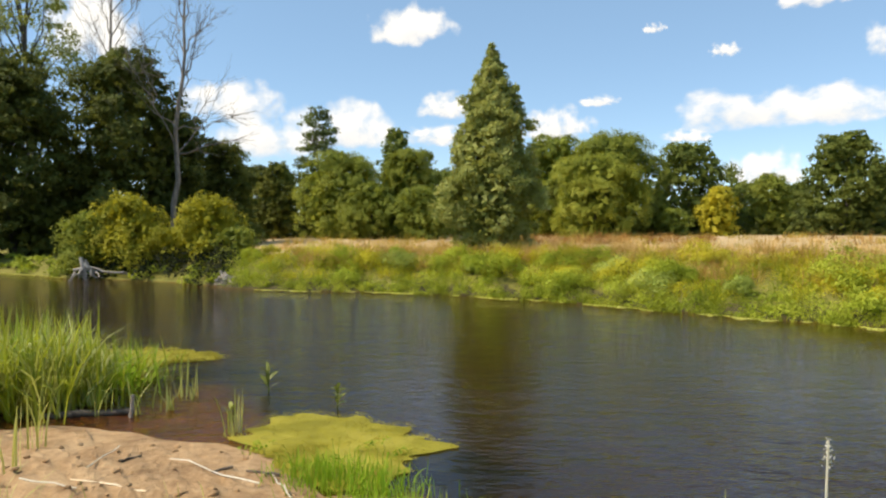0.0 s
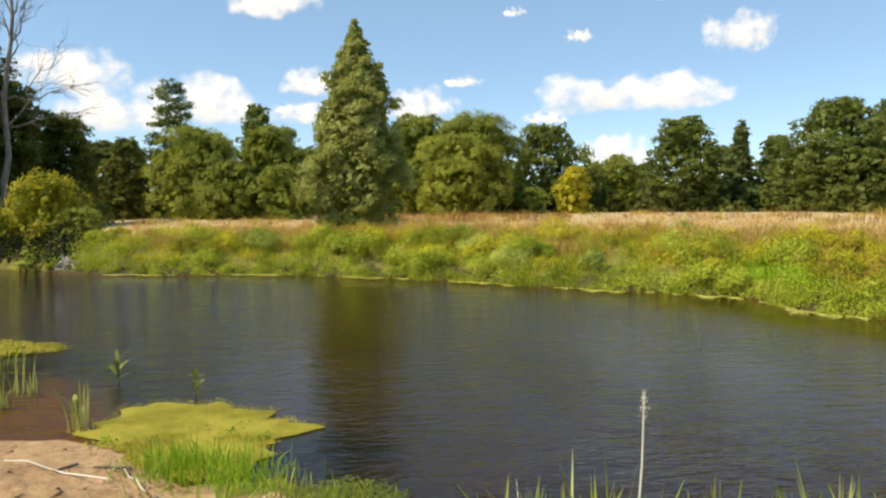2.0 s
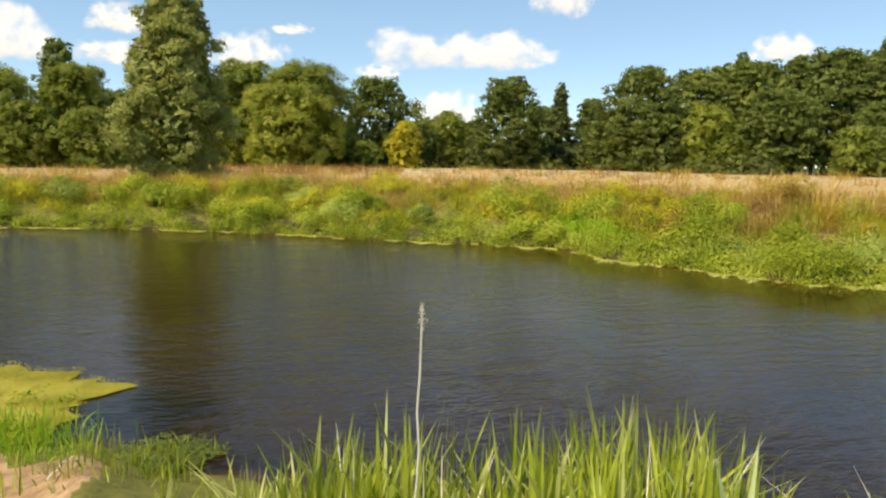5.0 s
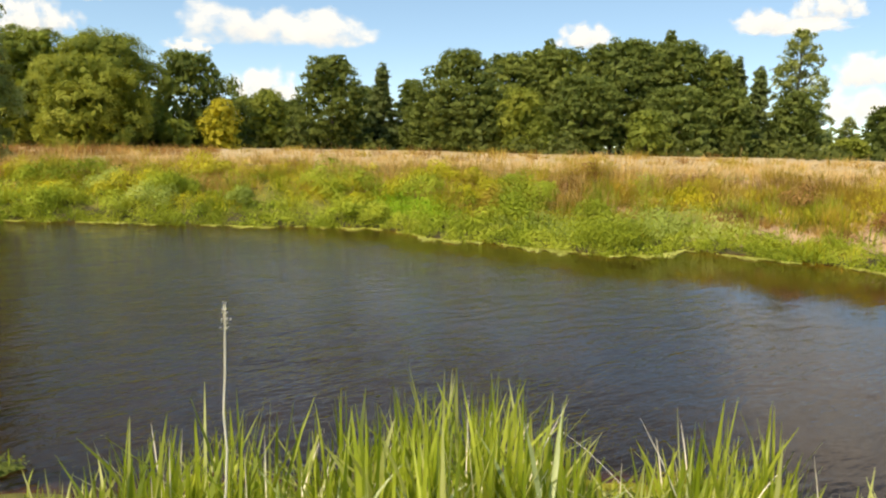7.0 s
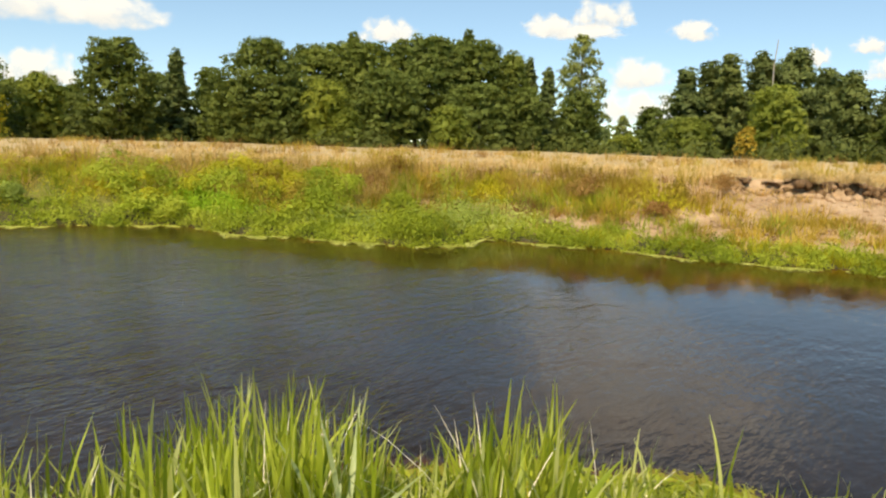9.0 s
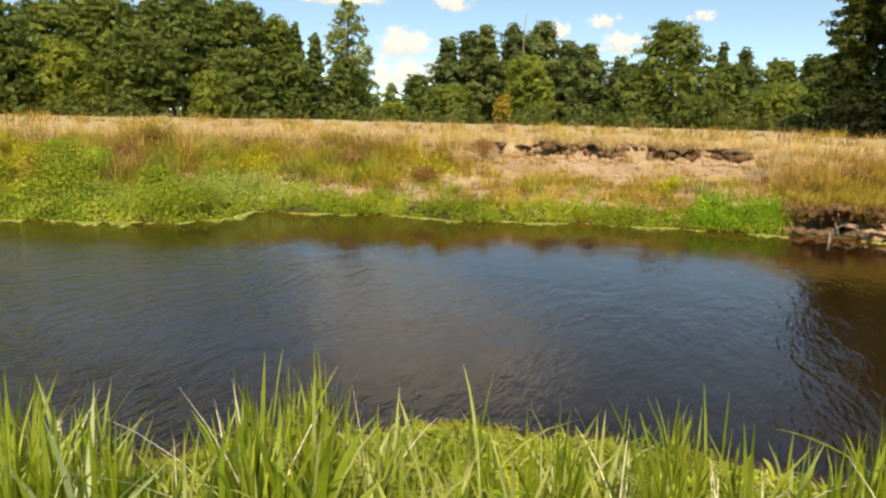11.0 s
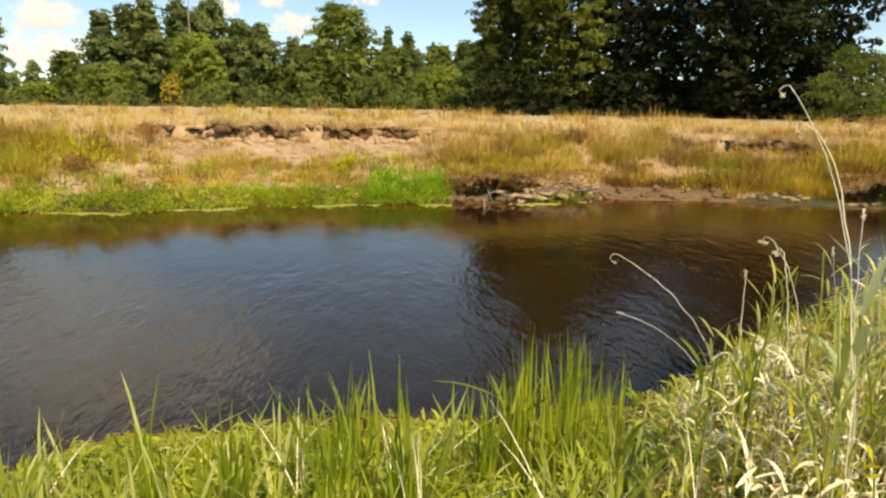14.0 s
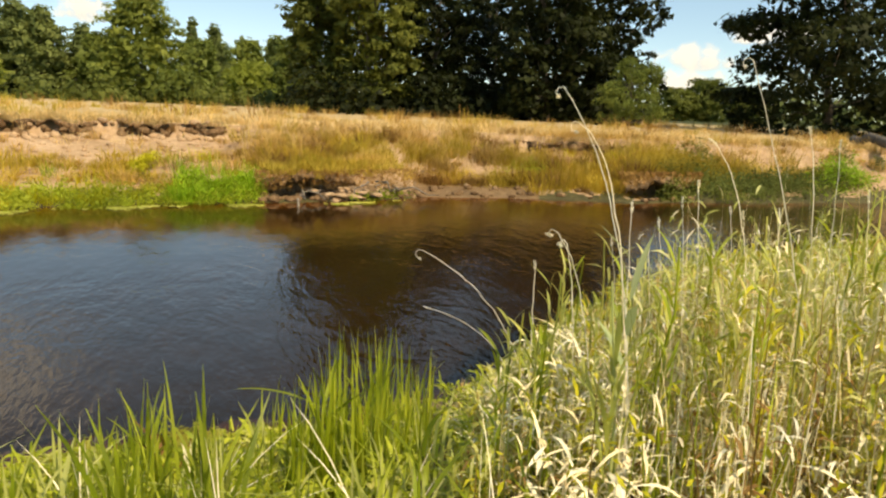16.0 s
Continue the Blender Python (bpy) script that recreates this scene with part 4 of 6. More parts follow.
clumps("herbs_green", M_HERB, "low green growth on the far shore", 15, -60, -17, 0.0, 2.6, 2.0, 0.4, 0.28, 0.13, 70)
tussocks("bank_grass", M_HERB, "green grass tufts on the lower bank", 21, -17, 74, 0.0, 2.6, 3.2, 0.3, 0.44, 34, 0.016)
tussocks("bank_grass", M_LIME, "yellow-green grass tufts on the bank", 22, -17, 48, 0.9, 4.0, 3.0, 0.3, 0.40, 36, 0.016, -0.5)
tussocks("bank_grass", M_LIME, "yellow-green grass tufts on the eroded slope", 36, 46, 79, 0.5, 3.6, 0.9, 0.34, 0.46, 44, 0.016, -0.3)
tussocks("bank_grass", M_LIME, "scattered yellow-green tufts below the bare scarp", 45, 77, 98, 0.5, 2.6, 2.0, 0.3, 0.34, 44, 0.016, 0.1)
tussocks("bank_grass", M_HERB, "green grass tufts on the eroded slope", 39, 56, 99, 0.2, 2.2, 2.4, 0.3, 0.36, 40, 0.018, -0.1)
tussocks("bank_grass", M_LIME, "yellow-green grass along the water below the bare slope", 53, 64, 93, -0.15, 0.55, 9.0, 0.22, 0.34, 40, 0.015)
tussocks("bank_dry_grass", M_OLIVE, "half-dry grass tufts on the upper bank", 23, 36, 80, 0.9, 4.9, 2.2, 0.34, 0.40, 44, 0.016, -0.5)
tussocks("bank_dry_grass", M_OLIVE, "half-dry grass tufts on the bare slope", 40, 74, 99, 0.6, 3.0, 4.5, 0.30, 0.32, 44, 0.018, -0.6)
tussocks("bank_dry_grass", M_GOLD, "golden grass tufts along the top of the green bank", 46, -12, 56, 1.7, 4.5, 5.6, 0.34, 0.46, 40, 0.018, -0.6)
tussocks("bank_dry_grass", M_GOLD, "golden grass tufts on the upper bank", 41, 46, 98, 0.6, 4.6, 3.2, 0.32, 0.28, 44, 0.018, -0.2)
tussocks("bank_dry_grass", M_GOLD, "golden dry grass tufts over the hollow bank", 24, 97.5, 150, 1.6, 4.9, 1.5, 0.42, 0.34, 80, 0.016, -0.7)
tussocks("bank_dry_grass", M_OLIVE, "olive grass tufts over the hollow bank", 37, 97.5, 150, 1.8, 4.4, 0.9, 0.42, 0.40, 80, 0.016, -0.3)
tussocks("bank_dry_grass", M_OLIVE, "olive tufts down to the water before the bend", 50, 120, 130, 0.5, 2.4, 5.0, 0.34, 0.40, 60, 0.016)
tussocks("bank_dry_grass", M_RUST, "rusty tufts down to the water before the bend", 51, 120, 130, 0.6, 2.4, 2.5, 0.30, 0.36, 50, 0.014)
tussocks("bank_dry_grass", M_OLIVE, "olive tufts over the end of the hollow", 52, 103.5, 110.5, 1.1, 2.0, 4.0, 0.30, 0.32, 60, 0.015)
tussocks("overhanging_grass", M_OLIVE, "grass hanging over the dark hollow at the water", 38, 98.8, 110.6, 0.20, 1.2, 11, 0.24, 0.26, 46, 0.013, None, "grass", 0.0)
tussocks("bank_dry_grass", M_RUST, "brown withered grass on the bank", 25, 42, 140, 0.9, 5.0, 2.8, 0.28, 0.30, 40, 0.014, 0.1)
tussocks("bank_green_tufts", M_LIME, "greenish tufts between dry grass", 34, 97, 136, 1.8, 4.0, 0.7, 0.36, 0.40, 50, 0.014, -0.1)


def patch(name, mat, label, seed, az, d, across, deep, height, count, leafy=0.0, width=0.016, category="grass"):
    """One stand of grass or herbs, dense in its middle, thin at its rim: heading and distance behind the edge, sizes in metres."""
    rng = np.random.default_rng(seed)
    n = int(count * 0.85)
    u, v = rng.normal(0, 0.5, n), rng.normal(0, 0.5, n)
    a, q = az + np.degrees(u * across / 2 / (far_edge(az) + d)), d + v * deep / 2
    q = np.maximum(q, -0.1)
    p = spots(a, far_edge(a) + q, -0.03)
    tall = 0.75 + 0.35 * np.sin(u * 9 + seed) * np.sin(v * 7 + 2.0 * seed) + 0.2 * np.sin(u * 23 + v * 17)
    h = height * np.clip(tall, 0.2, 1.2) * np.maximum(1 - 0.35 * (u * u + v * v), 0.3) * rng.uniform(0.4, 1.15, n)
    pile = Pile()
    if leafy:
        m = int(n * 2.2)
        k = rng.integers(0, n, m)
        c = p[k] + np.stack([rng.normal(0, 0.06, m), rng.normal(0, 0.06, m), h[k] * rng.uniform(0.1, 1.0, m) ** 0.7], 1)
        leaves(pile, rng, c, np.stack([-np.sin(np.radians(a[k])), -np.cos(np.radians(a[k])), np.full(m, 0.8)], 1), leafy, 0.5, 0.9, 0.3, True)
    else:
        blades(pile, rng, p, h, width * rng.uniform(0.7, 1.4, n), 0.7, 2, None, 1.5)
    return stuff(name, pile, mat, label, category)


UPRIGHT = "olive stand of upright half-dry grass on the bank"
for k, (mat, az, d, across, deep, height, count, leafy, label) in enumerate((
        (M_LIME, 38.1, 2.3, 2.6, 1.8, 0.46, 1500, 0.045, "pale yellow-green herbs crowded on the bank"), (M_SPRING, 36.0, 1.2, 2.2, 1.2, 0.55, 2000, 0.045, "fresh green herbs crowded on the lower bank"),
        (M_RUST, 43.1, 1.9, 1.7, 1.2, 0.36, 1500, 0.0, "rust-brown withered grass on the bank"), (M_OLIVE, 45.0, 3.0, 1.3, 0.8, 0.62, 900, 0.0, UPRIGHT), (M_HERB, 45.4, 2.9, 0.9, 0.7, 0.55, 420, 0.0, "green grass standing in dry growth"),
        (M_RUST, 48.6, 3.1, 2.4, 1.4, 0.30, 1700, 0.0, "reddish withered grass on the upper bank"), (M_HERB, 51.4, 2.6, 0.9, 1.2, 0.66, 700, 0.0, "tall green grass on the upper bank"), (M_OLIVE, 53.2, 2.9, 1.1, 1.2, 0.66, 900, 0.0, UPRIGHT),
        (M_LIME, 58.0, 2.2, 1.3, 1.0, 0.66, 600, 0.038, "feathery yellow-green plume of herbs"), (M_LIME, 57.6, 2.5, 1.4, 1.1, 0.80, 900, 0.0, "yellow-green grass plume on the bank"), (M_NETTLE, 56.4, 0.9, 3.0, 1.2, 0.62, 3000, 0.042, "blue-green herbs mounded over the water"),
        (M_CRESS, 51.0, 0.9, 2.8, 1.0, 0.45, 2200, 0.042, "green herbs mounded on the lower bank"), (M_NETTLE, 47.0, 0.8, 2.4, 1.0, 0.45, 1800, 0.042, "bluish herbs along the lower bank"),
        (M_OLIVE, 64.2, 2.9, 1.9, 1.3, 0.55, 1500, 0.0, UPRIGHT), (M_HERB, 64.6, 2.8, 1.3, 1.0, 0.46, 650, 0.0, "green grass standing in dry growth"), (M_OLIVE, 69.4, 3.1, 1.7, 1.7, 0.60, 1500, 0.0, UPRIGHT), (M_LIME, 70.2, 3.0, 1.2, 1.3, 0.50, 300, 0.036, "yellow-green weeds on the eroded slope"),
        (M_HERB, 68.6, 0.6, 1.3, 0.7, 0.34, 500, 0.042, "green herbs at the foot of the slope"), (M_OLIVE, 73.2, 2.6, 1.2, 1.0, 0.42, 800, 0.0, UPRIGHT), (M_OLIVE, 82.6, 2.3, 2.6, 0.8, 0.34, 1500, 0.0, "low olive tufts below the bare scarp"), (M_OLIVE, 88.6, 2.0, 1.4, 0.7, 0.36, 800, 0.0, "low olive tufts below the bare scarp"),
        (M_GOLD, 99.8, 2.4, 1.5, 2.0, 0.50, 2200, 0.0, "thick golden tuft over the hollow bank"), (M_OLIVE, 101.6, 1.7, 1.5, 1.0, 0.46, 2200, 0.0, "thick olive tuft hanging over the hollow"), (M_HERB, 102.6, 1.4, 1.0, 0.5, 0.34, 500, 0.0, "green grass in the overhanging tuft"),
        (M_RUST, 104.2, 2.0, 1.2, 1.2, 0.40, 1000, 0.0, "brown withered tuft on the hollow bank"), (M_OLIVE, 105.6, 2.6, 1.2, 1.4, 0.42, 1400, 0.0, "olive tuft beside bare soil"), (M_OLIVE, 111.8, 2.7, 1.5, 1.2, 0.44, 1700, 0.0, "olive tuft beside bare soil"), (M_GOLD, 110.4, 3.4, 1.6, 1.2, 0.40, 1300, 0.0, "golden tuft on the upper bank"),
        (M_RUST, 117.2, 2.8, 1.3, 1.2, 0.44, 1300, 0.0, "rusty tuft above an eroded step"), (M_HERB, 120.6, 2.2, 1.3, 1.0, 0.36, 450, 0.042, "green weeds on the eroded bank"), (M_OLIVE, 121.0, 2.3, 1.6, 1.2, 0.42, 1500, 0.0, "olive grass on the eroded bank"), (M_OLIVE, 119.0, 2.6, 1.2, 1.0, 0.44, 1200, 0.0, "olive tuft on the eroded bank"), (M_HERB, 108.7, 0.2, 1.3, 0.4, 0.26, 900, 0.0, "bright green grass at the water under the hollow"),
        (M_OLIVE, 127.4, 2.8, 2.4, 1.4, 0.5, 2000, 0.0, "olive tufts above the bend"), (M_OLIVE, 130.6, 2.2, 2.2, 1.2, 0.45, 2200, 0.0, "olive tufts above the bend"), (M_OLIVE, 135.5, 1.6, 2.8, 1.6, 0.6, 2600, 0.0, "olive grass at the bend"), (M_RUST, 128.2, 1.3, 1.4, 0.7, 0.4, 1200, 0.0, "brown grass over the hollow at the bend"), (M_GOLD, 114.6, 3.6, 2.0, 1.2, 0.36, 1500, 0.0, "golden tufts on the upper bank"), (M_OLIVE, 107.6, 3.2, 1.4, 1.0, 0.40, 1200, 0.0, "olive tuft beside bare soil"), (M_RUST, 122.0, 2.6, 1.4, 1.2, 0.36, 1200, 0.0, "rusty tuft on the eroded bank"), (M_OLIVE, 124.8, 2.0, 1.8, 1.4, 0.42, 2000, 0.0, "olive tuft on the eroded bank"), (M_OLIVE, 103.8, 1.3, 1.3, 0.6, 0.34, 1400, 0.0, "olive tuft hanging over the hollow"), (M_GOLD, 106.4, 1.4, 1.3, 0.8, 0.32, 1300, 0.0, "golden tuft above broken earth"), (M_OLIVE, 108.9, 1.5, 1.0, 0.7, 0.34, 1000, 0.0, "olive tuft above broken earth"), (M_OLIVE, 118.6, 1.5, 1.4, 0.9, 0.40, 1500, 0.0, "olive tuft above damp sand"), (M_RUST, 121.4, 1.3, 1.3, 0.9, 0.36, 1200, 0.0, "rusty tuft above damp sand"), (M_OLIVE, 123.4, 1.1, 1.5, 0.9, 0.40, 1700, 0.0, "olive tuft near the water"), (M_OLIVE, 126.4, 1.1, 1.6, 1.0, 0.44, 1900, 0.0, "olive tuft near the water"), (M_GOLD, 104.8, 3.4, 2.4, 1.2, 0.36, 1600, 0.0, "golden tufts on the upper bank"), (M_OLIVE, 129.4, 1.7, 2.4, 1.2, 0.5, 2600, 0.0, "olive grass above the hollow at the bend"), (M_ALDER, 132.6, 1.2, 2.2, 1.2, 0.5, 1200, 0.05, "dark green weeds at the bend"), (M_OLIVE, 132.4, 1.5, 2.4, 1.4, 0.55, 2400, 0.0, "olive grass at the bend"), (M_GOLD, 124.0, 3.9, 2.6, 1.0, 0.40, 1500, 0.0, "golden tufts along the bank's top"), (M_SPRING, 142.6, 1.2, 1.4, 1.0, 0.8, 1500, 0.06, "bright green bush at the far water's edge"),
        (M_OLIVE, 60.2, 3.0, 1.6, 1.2, 0.5, 1300, 0.0, UPRIGHT), (M_HERB, 62.2, 2.1, 1.6, 0.9, 0.44, 800, 0.0, "green grass standing in dry growth"), (M_RUST, 61.4, 1.7, 1.8, 0.9, 0.32, 1300, 0.0, "rust-brown withered grass on the bank"), (M_HERB, 66.8, 2.5, 1.5, 1.1, 0.5, 800, 0.0, "green grass standing in dry growth"),
        (M_OLIVE, 67.2, 2.0, 1.8, 1.2, 0.46, 1400, 0.0, UPRIGHT), (M_LIME, 71.6, 2.3, 1.5, 1.3, 0.5, 500, 0.04, "yellow-green weeds on the eroded slope"), (M_RUST, 65.6, 3.7, 2.6, 1.0, 0.40, 1300, 0.0, "reddish withered grass on the upper bank"), (M_RUST, 58.0, 3.8, 2.6, 1.0, 0.40, 1200, 0.0, "reddish withered grass on the upper bank"),
        (M_HERB, 54.6, 3.0, 0.9, 0.9, 0.56, 600, 0.04, "green weeds on the upper bank"), (M_ALDER, 136.0, 0.7, 2.6, 1.2, 0.6, 2200, 0.05, "dark green weeds at the bend"), (M_ALDER, 139.4, 0.8, 2.6, 1.2, 0.6, 2200, 0.05, "dark green weeds at the bend"), (M_OLIVE, 141.0, 1.4, 2.6, 1.2, 0.6, 1800, 0.0, "olive grass at the bend"),
        (M_OLIVE, 114.4, 1.7, 1.7, 0.8, 0.36, 1300, 0.0, "olive tuft above damp sand"), (M_RUST, 112.6, 1.5, 1.2, 0.6, 0.30, 900, 0.0, "rusty tuft above damp sand"))):
    patch("bank_stand", mat, label, 900 + k, az, d, across, deep, height, count, leafy, category="plants" if leafy else "grass")


rng = np.random.default_rng(96)
for k in range(24):
    az = -11 + 44 * (k + rng.uniform(0, 1)) / 24
    patch("bank_tuft", (M_LIME, M_GOLD, M_YELLOW, M_OLIVE)[k % 4], ("yellow-green", "golden", "yellow", "olive")[k % 4] + " feathery growth on the upper bank", 1000 + k, az, rng.uniform(1.9, 3.3), rng.uniform(1.0, 1.9), rng.uniform(0.7, 1.1), rng.uniform(0.40, 0.52), 800, 0.04 if k % 4 in (0, 2) else 0.0)
rng = np.random.default_rng(97)
for k in range(30):
    az = 98.6 + 31 * (k + rng.uniform(0, 1)) / 30
    patch("bank_tuft", (M_OLIVE, M_RUST, M_GOLD)[k % 3], ("olive", "rust-brown", "golden")[k % 3] + " mounded grass tuft on the eroded bank", 960 + k, az, rng.uniform(1.2, 3.4), rng.uniform(0.7, 1.1), rng.uniform(0.5, 0.8), rng.uniform(0.42, 0.60), 520)


def edge_grass(name, mat, label, seed, az0, az1, before, behind, per_m, height, width):
    """Tall thin grass standing in uneven tufts along the top of the far bank."""
    rng = np.random.default_rng(seed)
    n = int(radians(az1 - az0) * 19 * per_m)
    az = rng.uniform(az0, az1, n)
    az = az + 0.35 * np.sin(az * 5.3 + seed) + 0.18 * np.sin(az * 13.7)
    d = table(BANK_WIDTH, az) + rng.uniform(before, behind, n)
    bare = (az > 76) & (az < 97.4) & (d < table(BANK_WIDTH, az) + 0.2)
    az, d = az[~bare], d[~bare]
    h = height * np.clip(0.72 + 0.30 * wave(az, 1.9, seed) + 0.22 * wave(az, 6.7, seed + 2), 0.25, 1.5) * rng.uniform(0.4, 1.2, len(az))
    pile = Pile()
    blades(pile, rng, spots(az, far_edge(az) + d, -0.03), h, width * rng.uniform(0.6, 1.4, len(az)), 0.55, 2, None, 1.7)
    return stuff(name, pile, mat, label, "grass")


edge_grass("edge_grass", M_STRAW, "pale dry grass along the top of the bank", 61, -13, 150, -0.5, 1.8, 200, 0.52, 0.011)
edge_grass("edge_grass", M_GOLD, "golden dry grass along the top of the bank", 62, -10, 150, -1.5, 1.0, 120, 0.42, 0.012)
edge_grass("edge_grass", M_OLIVE, "half-green grass along the top of the bank", 63, -14, 75, -1.8, 0.4, 110, 0.46, 0.012)
edge_grass("edge_grass", M_STRAW, "bleached grass over the upper bank", 66, 38, 76, -2.4, 0.3, 300, 0.34, 0.012)
edge_grass("edge_grass", M_RUST, "reddish seeding grass over the upper bank", 67, 40, 76, -2.6, -0.2, 70, 0.40, 0.012)
edge_grass("edge_grass", M_STRAW, "bleached grass over the hollow bank", 68, 98, 150, -2.2, 0.3, 150, 0.36, 0.012)
edge_grass("edge_grass", M_STRAW, "pale dry grass behind the torn edge of turf", 64, 75, 98, 0.15, 1.6, 130, 0.36, 0.011)
edge_grass("meadow_haze_grass", M_STRAW, "thin seeding grass over the meadow", 65, -16, 150, 2.0, 9.0, 90, 0.26, 0.012)
tussocks("meadow_edge_grass", M_STRAW, "straw-coloured grass along the meadow's edge", 26, -16, 150, 3.7, 7.0, 2.6, 0.42, 0.26, 34, 0.013)
tussocks("tall_edge_tufts", M_GOLD, "taller golden tufts along the meadow's edge", 42, 20, 150, 3.9, 6.4, 0.22, 0.45, 0.52, 70, 0.016, 0.1)
tussocks("tall_edge_tufts", M_STRAW, "tall straw tuft beside the bare scarp", 43, 97.0, 100.5, 4.6, 6.0, 1.6, 0.45, 0.55, 80, 0.016)
tussocks("meadow_grass", M_STRAW, "dry straw-coloured meadow grass", 27, -20, 150, 7.0, 16, 0.7, 0.9, 0.15, 34, 0.02)
tussocks("meadow_grass", M_STRAW, "dry straw-coloured meadow grass", 28, -20, 150, 16, 36, 0.12, 1.8, 0.16, 32, 0.04)
grass("meadow_grass", M_OLIVE, "seeding grass stems on the meadow's edge", 35, -10, 150, 4.2, 9, 4, 0.34, 0.010, 0.7)
tussocks("meadow_tufts", M_GOLD, "scattered golden tufts over the meadow", 47, -14, 150, 7, 30, 0.10, 0.6, 0.42, 40, 0.024)
tussocks("meadow_tufts", M_OLIVE, "scattered olive tufts over the meadow", 48, -14, 150, 8, 34, 0.05, 0.7, 0.50, 40, 0.03)
tussocks("meadow_tufts", M_RUST, "brown seeding weeds over the meadow", 49, 24, 150, 9, 34, 0.05, 0.6, 0.55, 34, 0.026)
tussocks("meadow_weeds", M_RUST, "rust-red seeding weeds in the meadow", 29, 3, 21, 9, 26, 0.35, 0.9, 0.55, 60, 0.03, -0.2)
clumps("shrub_layer", M_ALDER, "low dark undergrowth at the foot of the trees", 31, -40, 102, 38, 54, 0.12, 1.5, 1.5, 0.42, 80, 0.0)
# Near-black leaves put where the shore lies in shade under the shrubs.
clumps("shaded_undergrowth", M_SHADE_LEAF, "near-black leaf clumps standing for shade beneath the yellowing shrubs", 30, -28.5, -16.4, -0.1, 3.2, 3.0, 0.6, 0.7, 0.10, 110)
# Filler under the alders, with the shade put into its leaf colour.
clumps("shrub_layer", M_SHADE_LEAF, "low undergrowth beneath the alders, its leaves coloured as in shade", 32, 101, 128, 25, 34, 0.26, 1.8, 2.6, 0.34, 150)
clumps("shrub_layer", M_ALDER, "dark low undergrowth on the far shore", 33, -45, -14, 13, 22, 0.16, 1.6, 1.8, 0.28, 120)


def far_woods():
    """The hazy line of woods behind everything."""
    rng = np.random.default_rng(77)
    n = 1000
    az = rng.uniform(-70, 190, n)
    r = rng.uniform(120, 165, n)
    top = 2.3 + 1.5 * wave(az, 0.35, 2) * 0.5
    rows = []
    for a, q, h in zip(az, r, top):
        m = 22
        v = unit(rng.normal(size=(m, 3)))
        c = np.array([math.sin(radians(a)) * q, math.cos(radians(a)) * q, 1.5 + rng.uniform(0, 1) * h * 1.4])
        rows.append((c + v * np.array([2.6, 2.6, 2.0]), v))
    pile = Pile()
    leaves(pile, rng, np.concatenate([a for a, _ in rows]), np.concatenate([b for _, b in rows]), 1.2, 0.7, three=True)
    stuff("far_woods", pile, M_PINE, "distant line of woods behind the meadow", "woods")


far_woods()


# ---------------------------------------------------------------- broken edges of the far bank
def lump(pile, rng, c, s, n=1):
    """A rough clod."""
    b = bmesh.new()
    bmesh.ops.create_icosphere(b, subdivisions=n, radius=1.0)
    v = np.array([q.co for q in b.verts])
    f = np.array([[q.index for q in p.verts] for p in b.faces])
    b.free()
    v = v * (1 + rng.normal(0, 0.16, (len(v), 1))) * np.array(s)
    a = rng.uniform(0, 6.28)
    rot = np.array([[math.cos(a), -math.sin(a), 0], [math.sin(a), math.cos(a), 0], [0, 0, 1]])
    pile.add(v @ rot.T + c, f)


def at(az, r, z):
    return np.array([math.sin(radians(az)) * r, math.cos(radians(az)) * r, z])


M_LEDGE = earth("torn_turf", [(0.3, (0.055, 0.030, 0.014)), (0.5, (0.19, 0.110, 0.055)), (0.7, (0.40, 0.27, 0.155))], 2.5, 9.0, 1.0)


def uneven(rng, n, k):
    """Smooth random numbers of about unit size, k steps wide."""
    x = np.convolve(rng.normal(0, 1, n + 4 * k), np.hanning(2 * k + 1), "same")[2 * k:2 * k + n]
    return x / (x.std() + 1e-6)


